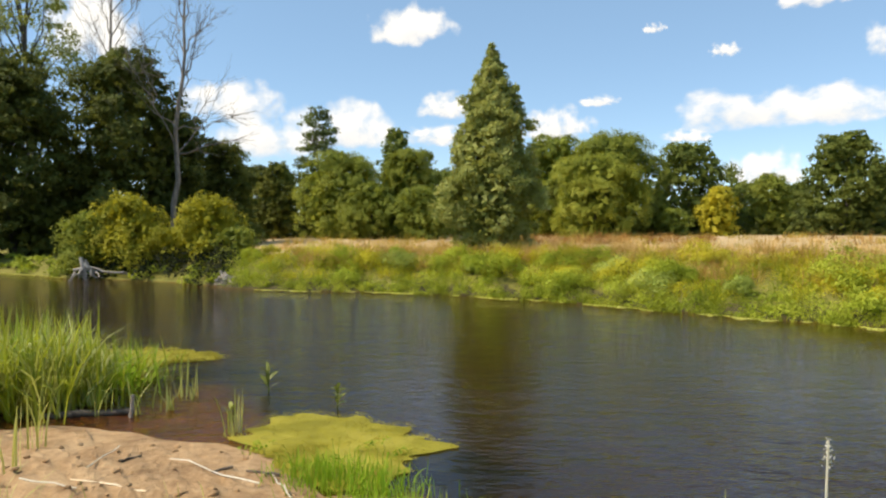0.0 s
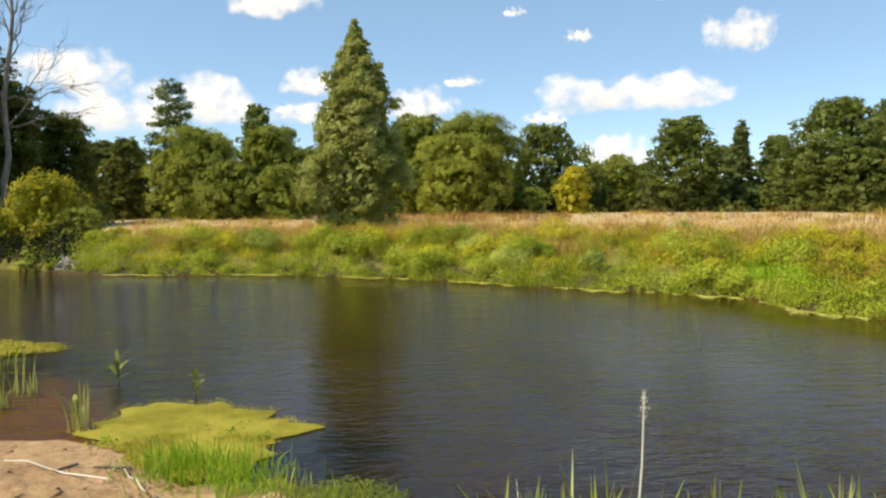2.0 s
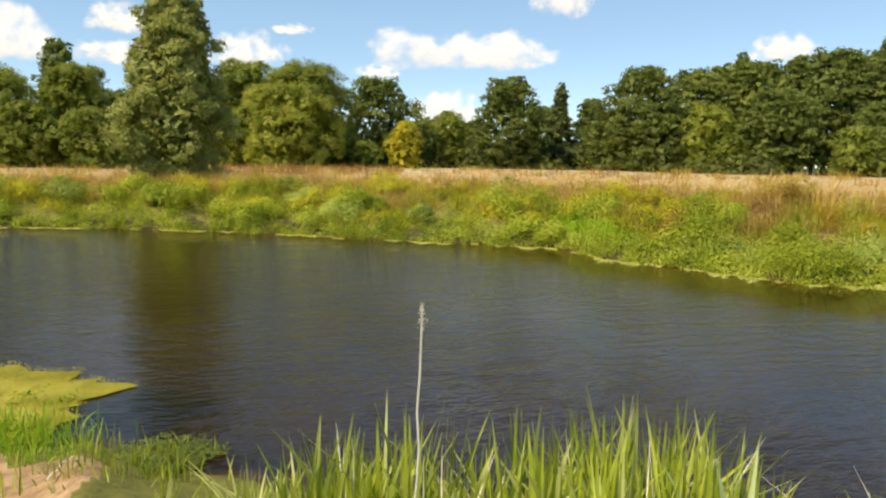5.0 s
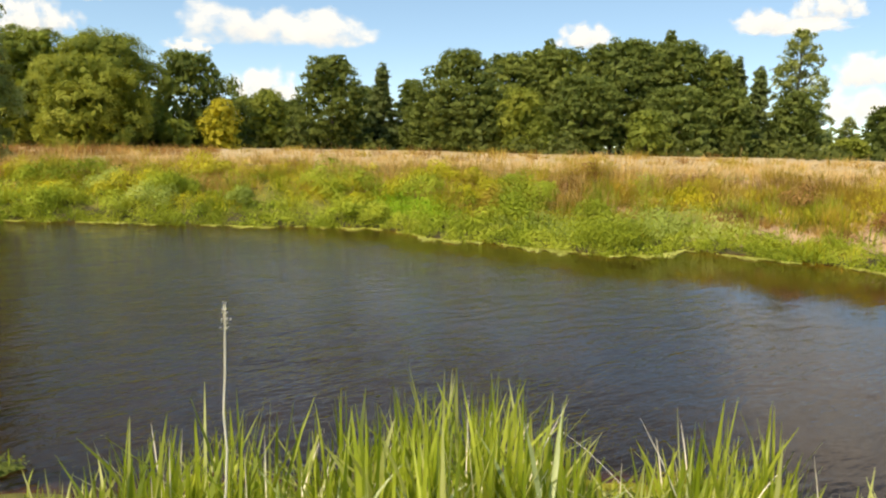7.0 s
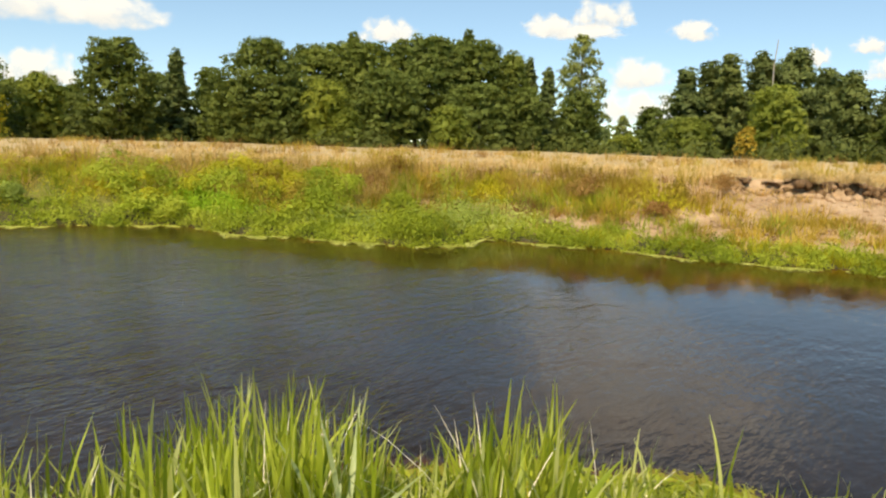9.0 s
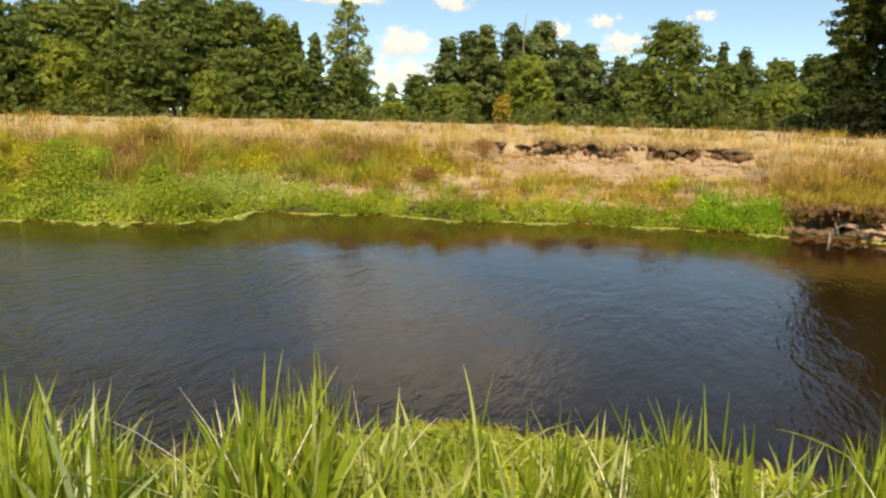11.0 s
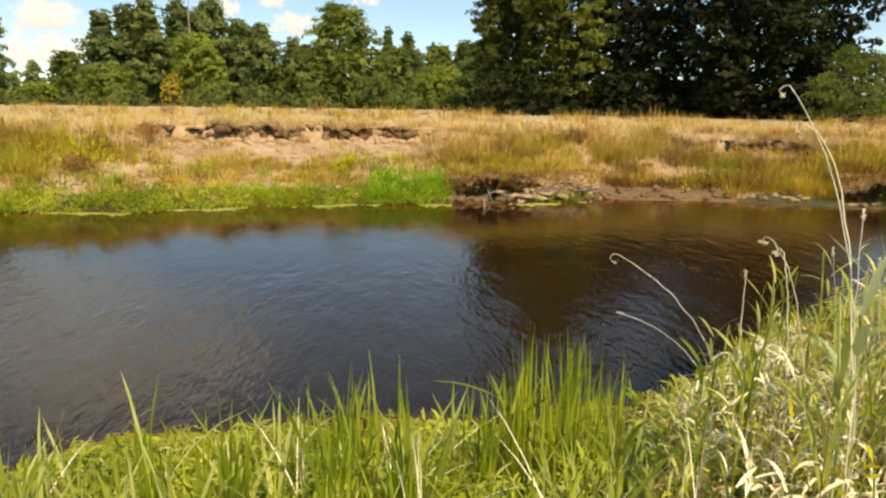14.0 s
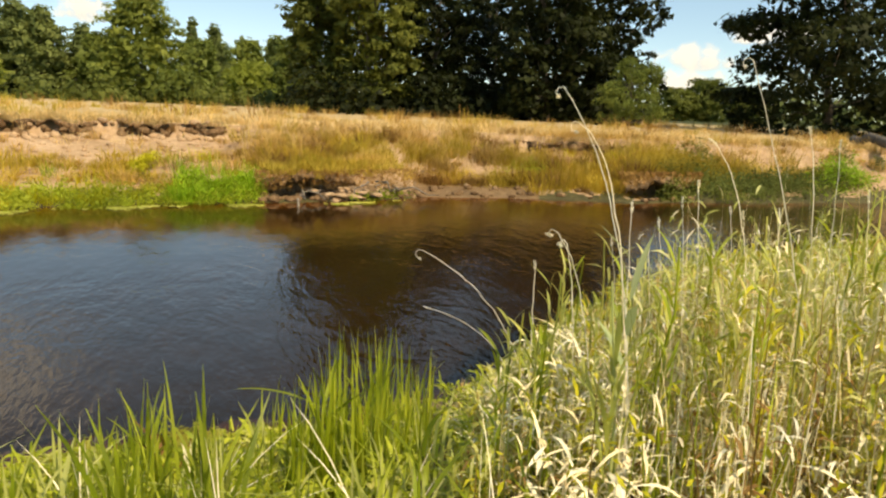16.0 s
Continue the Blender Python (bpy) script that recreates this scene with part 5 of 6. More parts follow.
def torn_lip(label, az0, az1, inset, z, seed):
    """The ragged lip of turf over bare soil: slabs that jut out, broken gaps, and dark hollows below."""
    rng = np.random.default_rng(seed)
    az = np.arange(az0, az1, 0.06)
    n = len(az)
    w = table(BANK_WIDTH, az) if inset is None else np.full(n, inset)
    if inset is None:
        z = table(BANK_TOP, az)
    out = np.clip(0.10 + 0.13 * uneven(rng, n, 14) + 0.05 * uneven(rng, n, 4), -0.12, 0.36)
    ends = np.clip(np.minimum(az - az0, az1 - az) / 1.2, 0, 1)
    f = far_edge(az) + w + 0.12 * wave(az, 5.0, 3) - out * ends + 0.10 * (1 - ends)
    sag = np.clip(0.06 + 0.05 * uneven(rng, n, 9) + 0.03 * uneven(rng, n, 2), 0.015, 0.22)
    z = z + 0.03 * uneven(rng, n, 20) - 0.02
    a = np.radians(az)
    ring = [np.stack([np.sin(a) * r, np.cos(a) * r, h], 1) for r, h in (
        (f + 0.22, z - sag * 1.2), (f + 0.04, z - sag), (f, z - sag * 0.4), (f + 0.05, z + 0.0 * f), (f + 0.5, z + 0.01 + 0 * f), (f + 0.6, z - 0.12 + 0 * f))]
    v = np.stack(ring, 1)
    m = v.shape[1]
    i, j = np.meshgrid(np.arange(n - 1), np.arange(m), indexing="ij")
    pile = Pile()
    pile.add(v.reshape(-1, 3), np.stack([i * m + j, i * m + (j + 1) % m, (i + 1) * m + (j + 1) % m, (i + 1) * m + j], -1).reshape(-1, 4))
    tagged(part("turf_edge", pile, M_LEDGE), label, "turf", kind="structure")
    # clods that have broken away and lean against the face
    pile = Pile()
    for a in rng.uniform(az0 + 0.5, az1 - 0.5, int((az1 - az0) * 4)):
        i = int((a - az0) / 0.06)
        s = rng.uniform(0.05, 0.16)
        lump(pile, rng, at(a, f[i] + rng.uniform(0.05, 0.2), z[i] - rng.uniform(0.12, 0.30)), (s * 1.6, s, s * 0.8), 1)
    stuff("fallen_clods", pile, M_LEDGE, "broken lumps of earth under the turf edge", "soil")
    # withered grass bending over the lip
    k = rng.integers(0, n, int((az1 - az0) * 90))
    k = k[uneven(rng, n, 16)[k] > rng.uniform(-1.2, 1.0, len(k))]
    base = np.stack([np.sin(a_ := np.radians(az[k])) * (f[k] + rng.uniform(0, 0.5, len(k))), np.cos(a_) * (f[k] + rng.uniform(0, 0.5, len(k))), z[k] - 0.02], 1)
    toward_river = np.arctan2(-np.cos(a_), -np.sin(a_))
    pile = Pile()
    blades(pile, rng, base, rng.uniform(0.12, 0.36, len(k)), 0.018, 0.9, 3, toward_river + rng.normal(0, 0.9, len(k)), 1.3)
    stuff("lip_grass", pile, M_STRAW, "straw-coloured grass bending over the broken turf", "grass")


torn_lip("torn overhanging edge of turf above bare sandy soil", 76.4, 97.3, None, 0, 3)
torn_lip("broken turf above a second bare patch", 119, 127.6, 3.5, 1.17, 5)


def undercut(az0, az1, lift=0.0):
    """The turf roof of the washed-out hollow."""
    rng = np.random.default_rng(4)
    az = np.arange(az0, az1, 0.2)
    ends = np.clip(np.minimum(az - az0, az1 - az) / 2.4, 0, 1)
    a, f = np.radians(az), far_edge(az) + 0.22 + 0.2 * wave(az, 2.2, 3) + rng.normal(0, 0.07, len(az)) + 0.55 * (1 - ends)
    ring = [np.stack([np.sin(a) * r, np.cos(a) * r, h - 0.22 * (1 - ends) + 0.07 * wave(az, 2.0, 2) + 0.04 * wave(az, 7.0, 5) + rng.normal(0, 0.02, len(az))], 1)
            for r, h in ((f + 0.1, 0.40), (f, 0.45), (f + 0.08, 0.51), (f + 0.7, 0.53), (f + 1.15, 0.50), (f + 1.0, 0.40))]
    v = np.stack(ring, 1)
    v[:, :, 2] += lift
    n, m = v.shape[:2]
    i, j = np.meshgrid(np.arange(n - 1), np.arange(m), indexing="ij")
    pile = Pile()
    pile.add(v.reshape(-1, 3), np.stack([i * m + j, i * m + (j + 1) % m, (i + 1) * m + (j + 1) % m, (i + 1) * m + j], -1).reshape(-1, 4))
    tagged(part("turf_roof", pile, M_LEDGE), "undercut turf roofing a dark hollow at the water", "turf", kind="structure")


undercut(99.0, 106.5)
undercut(127.9, 132.9)
rng = np.random.default_rng(14)
n = 3000
az, d = rng.uniform(98.6, 111.5, n), rng.uniform(-0.05, 0.6, n)
keep = wave(az, 1.3, 9) + 0.5 * wave(az, 7.1, 2) > rng.uniform(-1.2, 0.9, n)
az, d = az[keep], d[keep]
a, q = np.radians(az), far_edge(az) + 0.12 + d
hang = np.stack([np.sin(a) * q, np.cos(a) * q, 0.60 - 0.36 * rng.uniform(0, 1, len(az)) ** 2], 1)
pile = Pile()
leaves(pile, rng, hang, np.tile(np.array([-1.0, 0.3, 0.2]), (len(az), 1)), 0.075, 0.25, 0.9, 0.8)
stuff("hanging_grass", pile, M_RUST, "dry grass and roots hanging over the hollow", "grass")
n = 900
az, d = rng.uniform(127.3, 133.4, n), rng.uniform(-0.05, 0.6, n)
keep = wave(az, 1.3, 5) + 0.5 * wave(az, 7.1, 2) > rng.uniform(-1.2, 0.9, n)
az, d = az[keep], d[keep]
a, q = np.radians(az), far_edge(az) + 0.12 + d
pile = Pile()
leaves(pile, rng, np.stack([np.sin(a) * q, np.cos(a) * q, 0.66 - 0.30 * rng.uniform(0, 1, len(az)) ** 3], 1), np.tile(np.array([-0.7, 0.6, 0.2]), (len(az), 1)), 0.13, 0.2, 0.9, 1.2)
stuff("hanging_grass", pile, M_RUST, "brown grass hanging over the dark hollow at the bend", "grass")
rng = np.random.default_rng(5)
for mat, spans in ((M_SOIL, ((76.5, 97.3, 4.3, 5.0, 120, 0.085), (70, 99, 1.0, 4.2, 260, 0.05), (112, 129, 1.2, 3.6, 70, 0.06), (60, 76, 0.6, 2.6, 110, 0.05))),
                   # Brown bank-foot clods; the darker turf colour also stands for their shading.
                   (M_LEDGE, ((99, 112, 0.05, 0.7, 140, 0.08), (112, 133, 0.05, 1.0, 36, 0.07)))):
    pile = Pile()
    for a0, a1, d0, d1, n, s in spans:
        for a, d, k in zip(rng.uniform(a0, a1, n), rng.uniform(d0, d1, n), rng.uniform(0.5, 1.5, n)):
            lump(pile, rng, spots(a, far_edge(a) + d) + np.array([0, 0, s * k * 0.2]), (s * k * 1.3, s * k, s * k * 0.7))
    stuff("soil_clods", pile, mat, "crumbled clods of sandy soil on the bank" if mat is M_SOIL else "brown clods at the foot of the bank, shading in their colour", "soil")
pile = Pile()
for k in range(9):
    a = rng.uniform(101.5, 110)
    p = spots(a, far_edge(a) + 0.45)
    q = spots(a + rng.normal(0, 2.0), far_edge(a) - rng.uniform(-0.1, 0.35))
    limb(pile, rng, (p[0], p[1], rng.uniform(0.15, 0.42)), (q[0], q[1], rng.uniform(0.0, 0.25)), 0.022, 0.007, 5, 0.1, 5)
stuff("root_tangle", pile, M_DEAD, "grey roots and sticks tangled under the hollow bank", "roots")


rng = np.random.default_rng(15)
pile = Pile()
for a, d, z, s_ in zip(rng.uniform(102.5, 110.5, 46), rng.uniform(0.0, 0.75, 46), rng.uniform(0.04, 0.34, 46), rng.uniform(0.05, 0.15, 46)):
    q = at(a, far_edge(a) + d, z * (0.4 + 0.6 * d))
    lump(pile, rng, q, (s_ * 2.0, s_, s_ * 0.4), 1)
stuff("soil_crust", pile, M_SOIL, "pale broken slabs of dried earth at the hollow's end", "soil")


# ---------------------------------------------------------------- drift, stakes and logs
def driftwood(az, r, size, seed, label):
    rng = np.random.default_rng(seed)
    p = spots(az, r)
    p[2] = max(p[2], 0.0)
    root = thing("driftwood", tuple(p), label, "driftwood")
    log = Pile()
    limb(log, rng, (0.1 * size, 0, 0.35 * size), (1.7 * size, 0.3, 0.10), 0.045 * size, 0.03, 8, 0.04, 7)
    part("log", log, M_DRIFT, root)
    for k in range(11):
        a = rng.uniform(-2.8, 0.4)
        e = (math.cos(a) * size * rng.uniform(0.4, 0.8) - 0.1, rng.normal(0, 0.3) * size, rng.uniform(-0.15, 0.10) * size)
        br = Pile()
        limb(br, rng, (0, 0, 0.5 * size * rng.uniform(0.5, 1.1)), e, 0.055 * size, 0.018, 6, 0.10, 6)
        part("root_limb", br, M_DRIFT, root)
    st = Pile()
    limb(st, rng, (0.05, 0, -0.1), (-0.15, 0, 0.62 * size), 0.085 * size, 0.05 * size, 7, 0.04, 5)
    part("stump", st, M_DRIFT, root)


driftwood(-27.0, 30.0, 1.35, 3, "bleached uprooted stump with spreading roots at the water")
driftwood(-17.2, 24.9, 0.75, 8, "tangle of pale roots at the corner of the bank")
rng = np.random.default_rng(8)


def stick(name, label, category, a, b, r0, r1, mat, group=""):
    p = Pile()
    a, b = np.asarray(a, float), np.asarray(b, float)
    limb(p, rng, (0, 0, 0), b - a, r0, r1, 6, 0.02, 6)
    ob = part(name, p, mat)
    ob.location = a
    return tagged(ob, label, category, group)


q = spots(79.2, 84)
stick("bare_trunk", "slim bleached bare trunk among the pines", "dead tree", q, q + np.array([0.3, 0.0, 12.4]), 0.13, 0.04, M_DRIFT)
q = spots(101.9, 13.9)
stick("snag", "short pale snag standing in the water", "stick", (q[0], q[1], -0.3), (q[0] + 0.03, q[1], 0.16), 0.03, 0.02, M_DRIFT)
q = spots(-23.4, 8.3)
stick("stake", "short pale stake standing in the shallows", "stake", (q[0], q[1], q[2] - 0.1), (q[0] + 0.02, q[1], 0.24), 0.022, 0.018, M_DRIFT)
q = spots(-26.5, 8.55)
stick("sunken_log", "dark wet log lying in the shallows", "log", (q[0] - 0.45, q[1] - 0.05, 0.0), (q[0] + 0.5, q[1] + 0.12, 0.02), 0.05, 0.035, M_BARK)
for az, d, h in ((61.4, 6.5, 0.75), (49.0, 3.6, 0.85), (53.2, 2.6, 0.7), (44.2, 4.2, 0.5)):
    q = spots(az, far_edge(az) + d)
    stick("dry_stalk", "tall withered stalk leaning on the far bank", "plant stalk", q, q + np.array([0.26, 0.05, h]), 0.010, 0.005, M_STRAW, "stalks on the far bank")
q = spots(144.8, 25.4)
stick("fallen_log", "grey fallen log lying on the far shore", "log", q + np.array([-1.2, 1.2, 0.2]), q + np.array([1.6, -0.9, 0.24]), 0.16, 0.13, M_BARK)


# ---------------------------------------------------------------- floating weed
def raft(name, label, x, y, spans, seed, z=0.012, flakes=1500, size=0.05, heap=0.03, mat=M_WEED):
    """A raft of floating weed with a ragged rim: spans are its reaches in even steps round."""
    rng = np.random.default_rng(seed)
    m, k = 72, 9
    th = np.arange(m) * 2 * np.pi / m
    sp = np.array(list(spans) + [spans[0]])
    reach = np.interp(th, np.linspace(0, 2 * np.pi, len(sp)), sp) * (1 + 0.07 * np.sin(th * 9 + seed) + 0.05 * np.sin(th * 17 + 2 * seed) + rng.normal(0, 0.05, m))
    v = [(x, y, z + heap)]
    for i in range(1, k + 1):
        u = i / k
        for t, q in zip(th, reach):
            v.append((x + math.cos(t) * q * u, y + math.sin(t) * q * u, z + heap * (1 - u ** 3) * rng.uniform(0.3, 1.2)))
    f3 = [(0, 1 + j, 1 + (j + 1) % m) for j in range(m)]
    f4 = [(1 + (i - 1) * m + j, 1 + i * m + j, 1 + i * m + (j + 1) % m, 1 + (i - 1) * m + (j + 1) % m) for i in range(1, k) for j in range(m)]
    pile = Pile()
    pile.add(v, f3)
    pile.add(np.zeros((0, 3)), np.array(f4) - pile.count)
    th2 = rng.uniform(0, 2 * np.pi, flakes)
    q2 = np.interp(th2, np.append(th, 2 * np.pi), np.append(reach, reach[0])) * np.sqrt(rng.uniform(0, 1.12, flakes))
    c = np.stack([x + np.cos(th2) * q2, y + np.sin(th2) * q2, np.full(flakes, z + heap * 0.9) + rng.uniform(-0.015, 0.02, flakes)], 1)
    leaves(pile, rng, c, np.tile(np.array([0, 0, 2.5]), (flakes, 1)), size, 0.6, 0.8)
    return stuff(name, pile, mat, label, "water weed")


raft("floating_weed", "yellow-green raft of floating water weed off the sand", -0.99, 6.6, (1.05, 0.80, 0.86, 1.00, 1.30, 1.02, 0.80, 0.56, 0.70, 0.92, 1.22, 0.74), 1, flakes=5200, size=0.022, heap=0.02)
raft("floating_weed", "thin dull mat of weed beside the reeds", 0.25, 4.95, (0.42, 0.30, 0.28, 0.5, 0.5, 0.3), 2, flakes=1200, size=0.03, mat=M_OAK)
raft("floating_weed", "floating weed spreading from the reed bed", -4.1, 10.9, (0.75, 0.35, 0.7, 1.9, 0.8, 0.35), 3, flakes=2200, size=0.05)
raft("floating_weed", "floating weed at the foot of the reed bed", -4.7, 9.6, (0.9, 0.35, 0.5, 1.3, 0.7, 0.4), 4, flakes=1600, size=0.05)


rng = np.random.default_rng(31)
n = 2600
q = np.sqrt(rng.uniform(0, 1, n)) * 1.0
th = rng.uniform(0, 2 * np.pi, n)
x, y = -0.92 + np.cos(th) * q, 6.85 + np.sin(th) * q * 0.9
keep = np.sin(x * 5.1 + 1) * np.cos(y * 4.3) + 0.5 * np.sin(x * 13 - y * 9) - (y - 6.4) * 1.1 > 0.65
pile = Pile()
leaves(pile, rng, np.stack([x, y, 0.02 + rng.uniform(0, 0.05, n)], 1)[keep], np.tile(np.array([0, 0, 1.0]), (keep.sum(), 1)), 0.035, 0.5, 1.0)
stuff("weed_sprigs", pile, M_SPRING, "fresh green sprigs growing through floating weed", "water weed")


def weed_fringe(az0, az1, out, seed, label):
    """Small floating leaves gathered in uneven drifts against the bank."""
    rng = np.random.default_rng(seed)
    n = int(radians(az1 - az0) * 16 * out * 700)
    az = rng.uniform(az0, az1, n)
    reach = out * np.clip(0.22 + 0.65 * wave(az, 0.7, seed) + 0.40 * wave(az, 2.9, seed), 0.0, 1.4) * rng.uniform(0.5, 1.4, n)
    az, reach = az[reach > 0.06], reach[reach > 0.06]
    n = len(az)
    r = far_edge(az) - 0.28 - reach * rng.uniform(0, 1, n) ** 0.8
    a = np.radians(az)
    pile = Pile()
    leaves(pile, rng, np.stack([np.sin(a) * r, np.cos(a) * r, 0.006 + 0.006 * rng.uniform(0, 1, n)], 1), np.tile(np.array([0, 0, 6.0]), (n, 1)), 0.075, 0.6, 0.4)
    stuff("weed_fringe", pile, M_FRINGE, label, "water weed")


weed_fringe(-15, 34, 0.5, 2, "narrow fringe of floating weed under the green bank")
weed_fringe(34, 58, 0.75, 3, "broad fringe of floating weed along the bank")
weed_fringe(58, 99.3, 0.5, 4, "fringe of floating weed below the eroded bank")
weed_fringe(104, 110.5, 0.45, 5, "patch of floating weed under the hollow bank")
weed_fringe(-34, -26, 0.8, 6, "pale green floating weed along the far shore")


# ---------------------------------------------------------------- the reed bed and plants of the bay
def ground_at(x, y):
    return land(math.degrees(math.atan2(x, y)), math.hypot(x, y))


def reed_clump(x, y, n, height, spread, seed, mat, label, width=0.02, name="reed_clump", group="reeds in the bay", lean=0.3, curl=1.8):
    rng = np.random.default_rng(seed)
    root = thing(name, (x, y, float(ground_at(x, y)) - 0.02), label, "reeds", group)
    pile = Pile()
    p = np.stack([rng.normal(0, spread, n), rng.normal(0, spread, n), np.zeros(n)], 1)
    blades(pile, rng, p, height * rng.uniform(0.45, 1.15, n), width * rng.uniform(0.7, 1.2, n), lean, 4, None, curl)
    part("leaves", pile, mat, root)
    return root


rng = np.random.default_rng(12)
for k in range(60):
    az, r = rng.uniform(-43, -22.5), rng.uniform(8.6, 11.2)
    r = r + max(0.0, (az + 30)) * 0.10
    if az > -26 and r < 9.6:
        r += 1.0
    x, y = math.sin(radians(az)) * r, math.cos(radians(az)) * r
    reed_clump(x, y, 84, (0.9 if az < -28 else 0.55) + 0.28, 0.24, 300 + k, (M_REED, M_SPRING, M_REED, M_REED_PALE)[k % 4], "tall green reeds standing in shallow water", 0.030, lean=0.75)
for az, r, h, n in ((-19.6, 9.0, 0.42, 18), (-16.1, 7.35, 0.26, 14), (-20.9, 8.5, 0.26, 16), (-23.3, 8.4, 0.26, 4), (-25.5, 8.5, 0.4, 6), (-29.5, 7.4, 0.35, 9), (-31.5, 6.4, 0.35, 10), (-16.5, 10.6, 0.2, 5)):
    x, y = math.sin(radians(az)) * r, math.cos(radians(az)) * r
    reed_clump(x, y, n, h + 0.25, 0.07, 400 + int(h * 100), M_REED_PALE, "sparse water plants rising from the shallows", 0.022)


def water_sprig(az, r, height, seed, label, n=9):
    """A small water plant: stem from the bed and short paired leaves above the surface."""
    rg = np.random.default_rng(seed)
    p = spots(az, r)
    root = thing("water_plant", tuple(p), label, "water plant", "plants in the water")
    st = Pile()
    limb(st, rg, (0, 0, -0.05), (rg.normal(0, 0.02), 0, height - p[2]), 0.012, 0.006, 6, 0.01, 6)
    part("stem", st, M_OAK, root)
    for k in range(n):
        lf = Pile()
        arching(lf, rg, np.array([[0, 0, -p[2] + height * (0.15 + 0.8 * k / n)]]), np.array([height * rg.uniform(0.45, 0.7)]), np.array([0.045]), 55, 70, 5, np.array([k * 2.4]))
        part("leaf", lf, M_OAK if k % 3 else M_REED_PALE, root)


water_sprig(-13.6, 8.95, 0.33, 1, "small leafy plant rising from open water")
water_sprig(-8.2, 8.05, 0.25, 2, "small leafy plant beside floating weed", 11)
water_sprig(-16.3, 7.5, 0.24, 3, "small leafy plant in the shallows", 7)


def dry_stem(name, a, b, r0, head, label, bend=0.0, spread=0.6, mid=None, group="dry stems on the near bank"):
    """A withered stem with a ragged seed head, its tip bent over by the given amount."""
    rg = np.random.default_rng(int(abs(a[0] * 91 + b[2] * 37) * 10))
    a, b = np.asarray(a, float), np.asarray(b, float)
    root = thing(name, tuple(a), label, "dry plant", group)
    st = Pile()
    u = np.linspace(0, 1, 26)
    d = b - a
    m = d * 0.5 + np.array([0, 0, 0.05]) if mid is None else np.asarray(mid, float) - a
    v = u[:, None]
    p = 2 * v * (1 - v) * (2 * m - d / 2) + v * v * d
    if bend:
        left = np.array([-math.cos(math.atan2(b[0], b[1])), math.sin(math.atan2(b[0], b[1])), 0.0])
        tl, tu = unit(p[-1] - p[-2]) @ left, unit(p[-1] - p[-2])[2]
        along, inward = left * tl + np.array([0, 0, tu]), left * tu - np.array([0, 0, tl])
        th = np.linspace(0, 3.7, 12)[1:, None]
        p = np.concatenate([p, p[-1] + bend * (np.sin(th) * along + (1 - np.cos(th)) * inward) * (1 - 0.08 * th)])
        u = np.linspace(0, 1, len(p))
    p = p + np.concatenate([np.zeros((1, 3)), rg.normal(0, r0 * 0.35, (len(p) - 2, 3)), np.zeros((1, 3))])
    tube(st, p, 0.45 * r0 * (1 - 0.5 * u), 6)
    part("stem", st, M_STEM, root)
    hd = Pile()
    n = 40
    at_ = p[-1] + (p[-2] - p[-1]) * rg.uniform(0, spread * 2, n)[:, None] + rg.normal(0, r0 * 0.5, (n, 3))
    leaves(hd, rg, at_, rg.normal(size=(n, 3)), head * 0.7, 0.4, 1.0)
    part("seed_head", hd, M_STEM, root)
    return root


dry_stem("withered_plant", at(22.6, 1.10, 0.45), at(23.84, 1.16, 1.79), 0.0056, 0.0065, "single bleached stem with a withered head", 0.0, 0.32)
dry_stem("flowering_reed", at(44.8, 2.7, 0.45), at(45.2, 2.72, 0.98), 0.006, 0.03, "reed with a purplish flower head", 0.0, 2.5)
dry_stem("withered_plant", at(120.5, 3.6, 0.5), at(112.0, 3.61, 1.30), 0.006, 0.010, "bleached grass stem with a hooked tip", 0.028, 0.5, at(118.1, 3.60, 0.98))
dry_stem("withered_plant", at(120.0, 3.6, 0.5), at(112.2, 3.61, 1.02), 0.0045, 0.008, "thin bleached grass stem leaning over the water", 0.0, 0.5, at(117.5, 3.60, 0.85))
dry_stem("withered_plant", at(128.0, 2.3, 0.55), at(121.4, 2.32, 2.04), 0.0044, 0.010, "tall bleached stem with a hooked tip", 0.018, 0.5, at(126.4, 2.32, 1.5))
dry_stem("withered_plant", at(128.2, 2.4, 0.55), at(122.6, 2.42, 1.95), 0.005, 0.010, "tall bleached stem beside another", 0.02, 0.5, at(126.2, 2.42, 1.56))
dry_stem("withered_plant", at(140.0, 2.75, 0.6), at(133.7, 2.80, 2.16), 0.0048, 0.010, "tall bleached stem with a curled tip", 0.02, 0.5, at(138.6, 2.79, 1.32))
dry_stem("withered_plant", at(125.5, 2.7, 0.55), at(121.6, 2.70, 1.58), 0.005, 0.018, "dry stem with a feathery drooping head", 0.014, 1.6, at(124.3, 2.69, 1.25))
dry_stem("withered_plant", at(124.2, 2.7, 0.55), at(122.5, 2.69, 1.54), 0.005, 0.018, "dry stem with a feathery drooping head", 0.014, 1.6, at(123.5, 2.69, 1.2))
dry_stem("withered_plant", at(120.6, 2.7, 0.55), at(120.3, 2.70, 1.47), 0.005, 0.012, "upright bleached stem in the tall growth", 0.0, 0.5)
dry_stem("withered_plant", at(127.6, 2.7, 0.55), at(126.8, 2.68, 1.70), 0.005, 0.012, "upright bleached stem in the tall growth", 0.0, 0.5)
dry_stem("withered_plant", at(139.4, 3.2, 0.6), at(137.9, 3.19, 1.96), 0.0055, 0.012, "upright bleached stem in the tall growth", 0.0, 0.5, at(139.0, 3.19, 1.5))
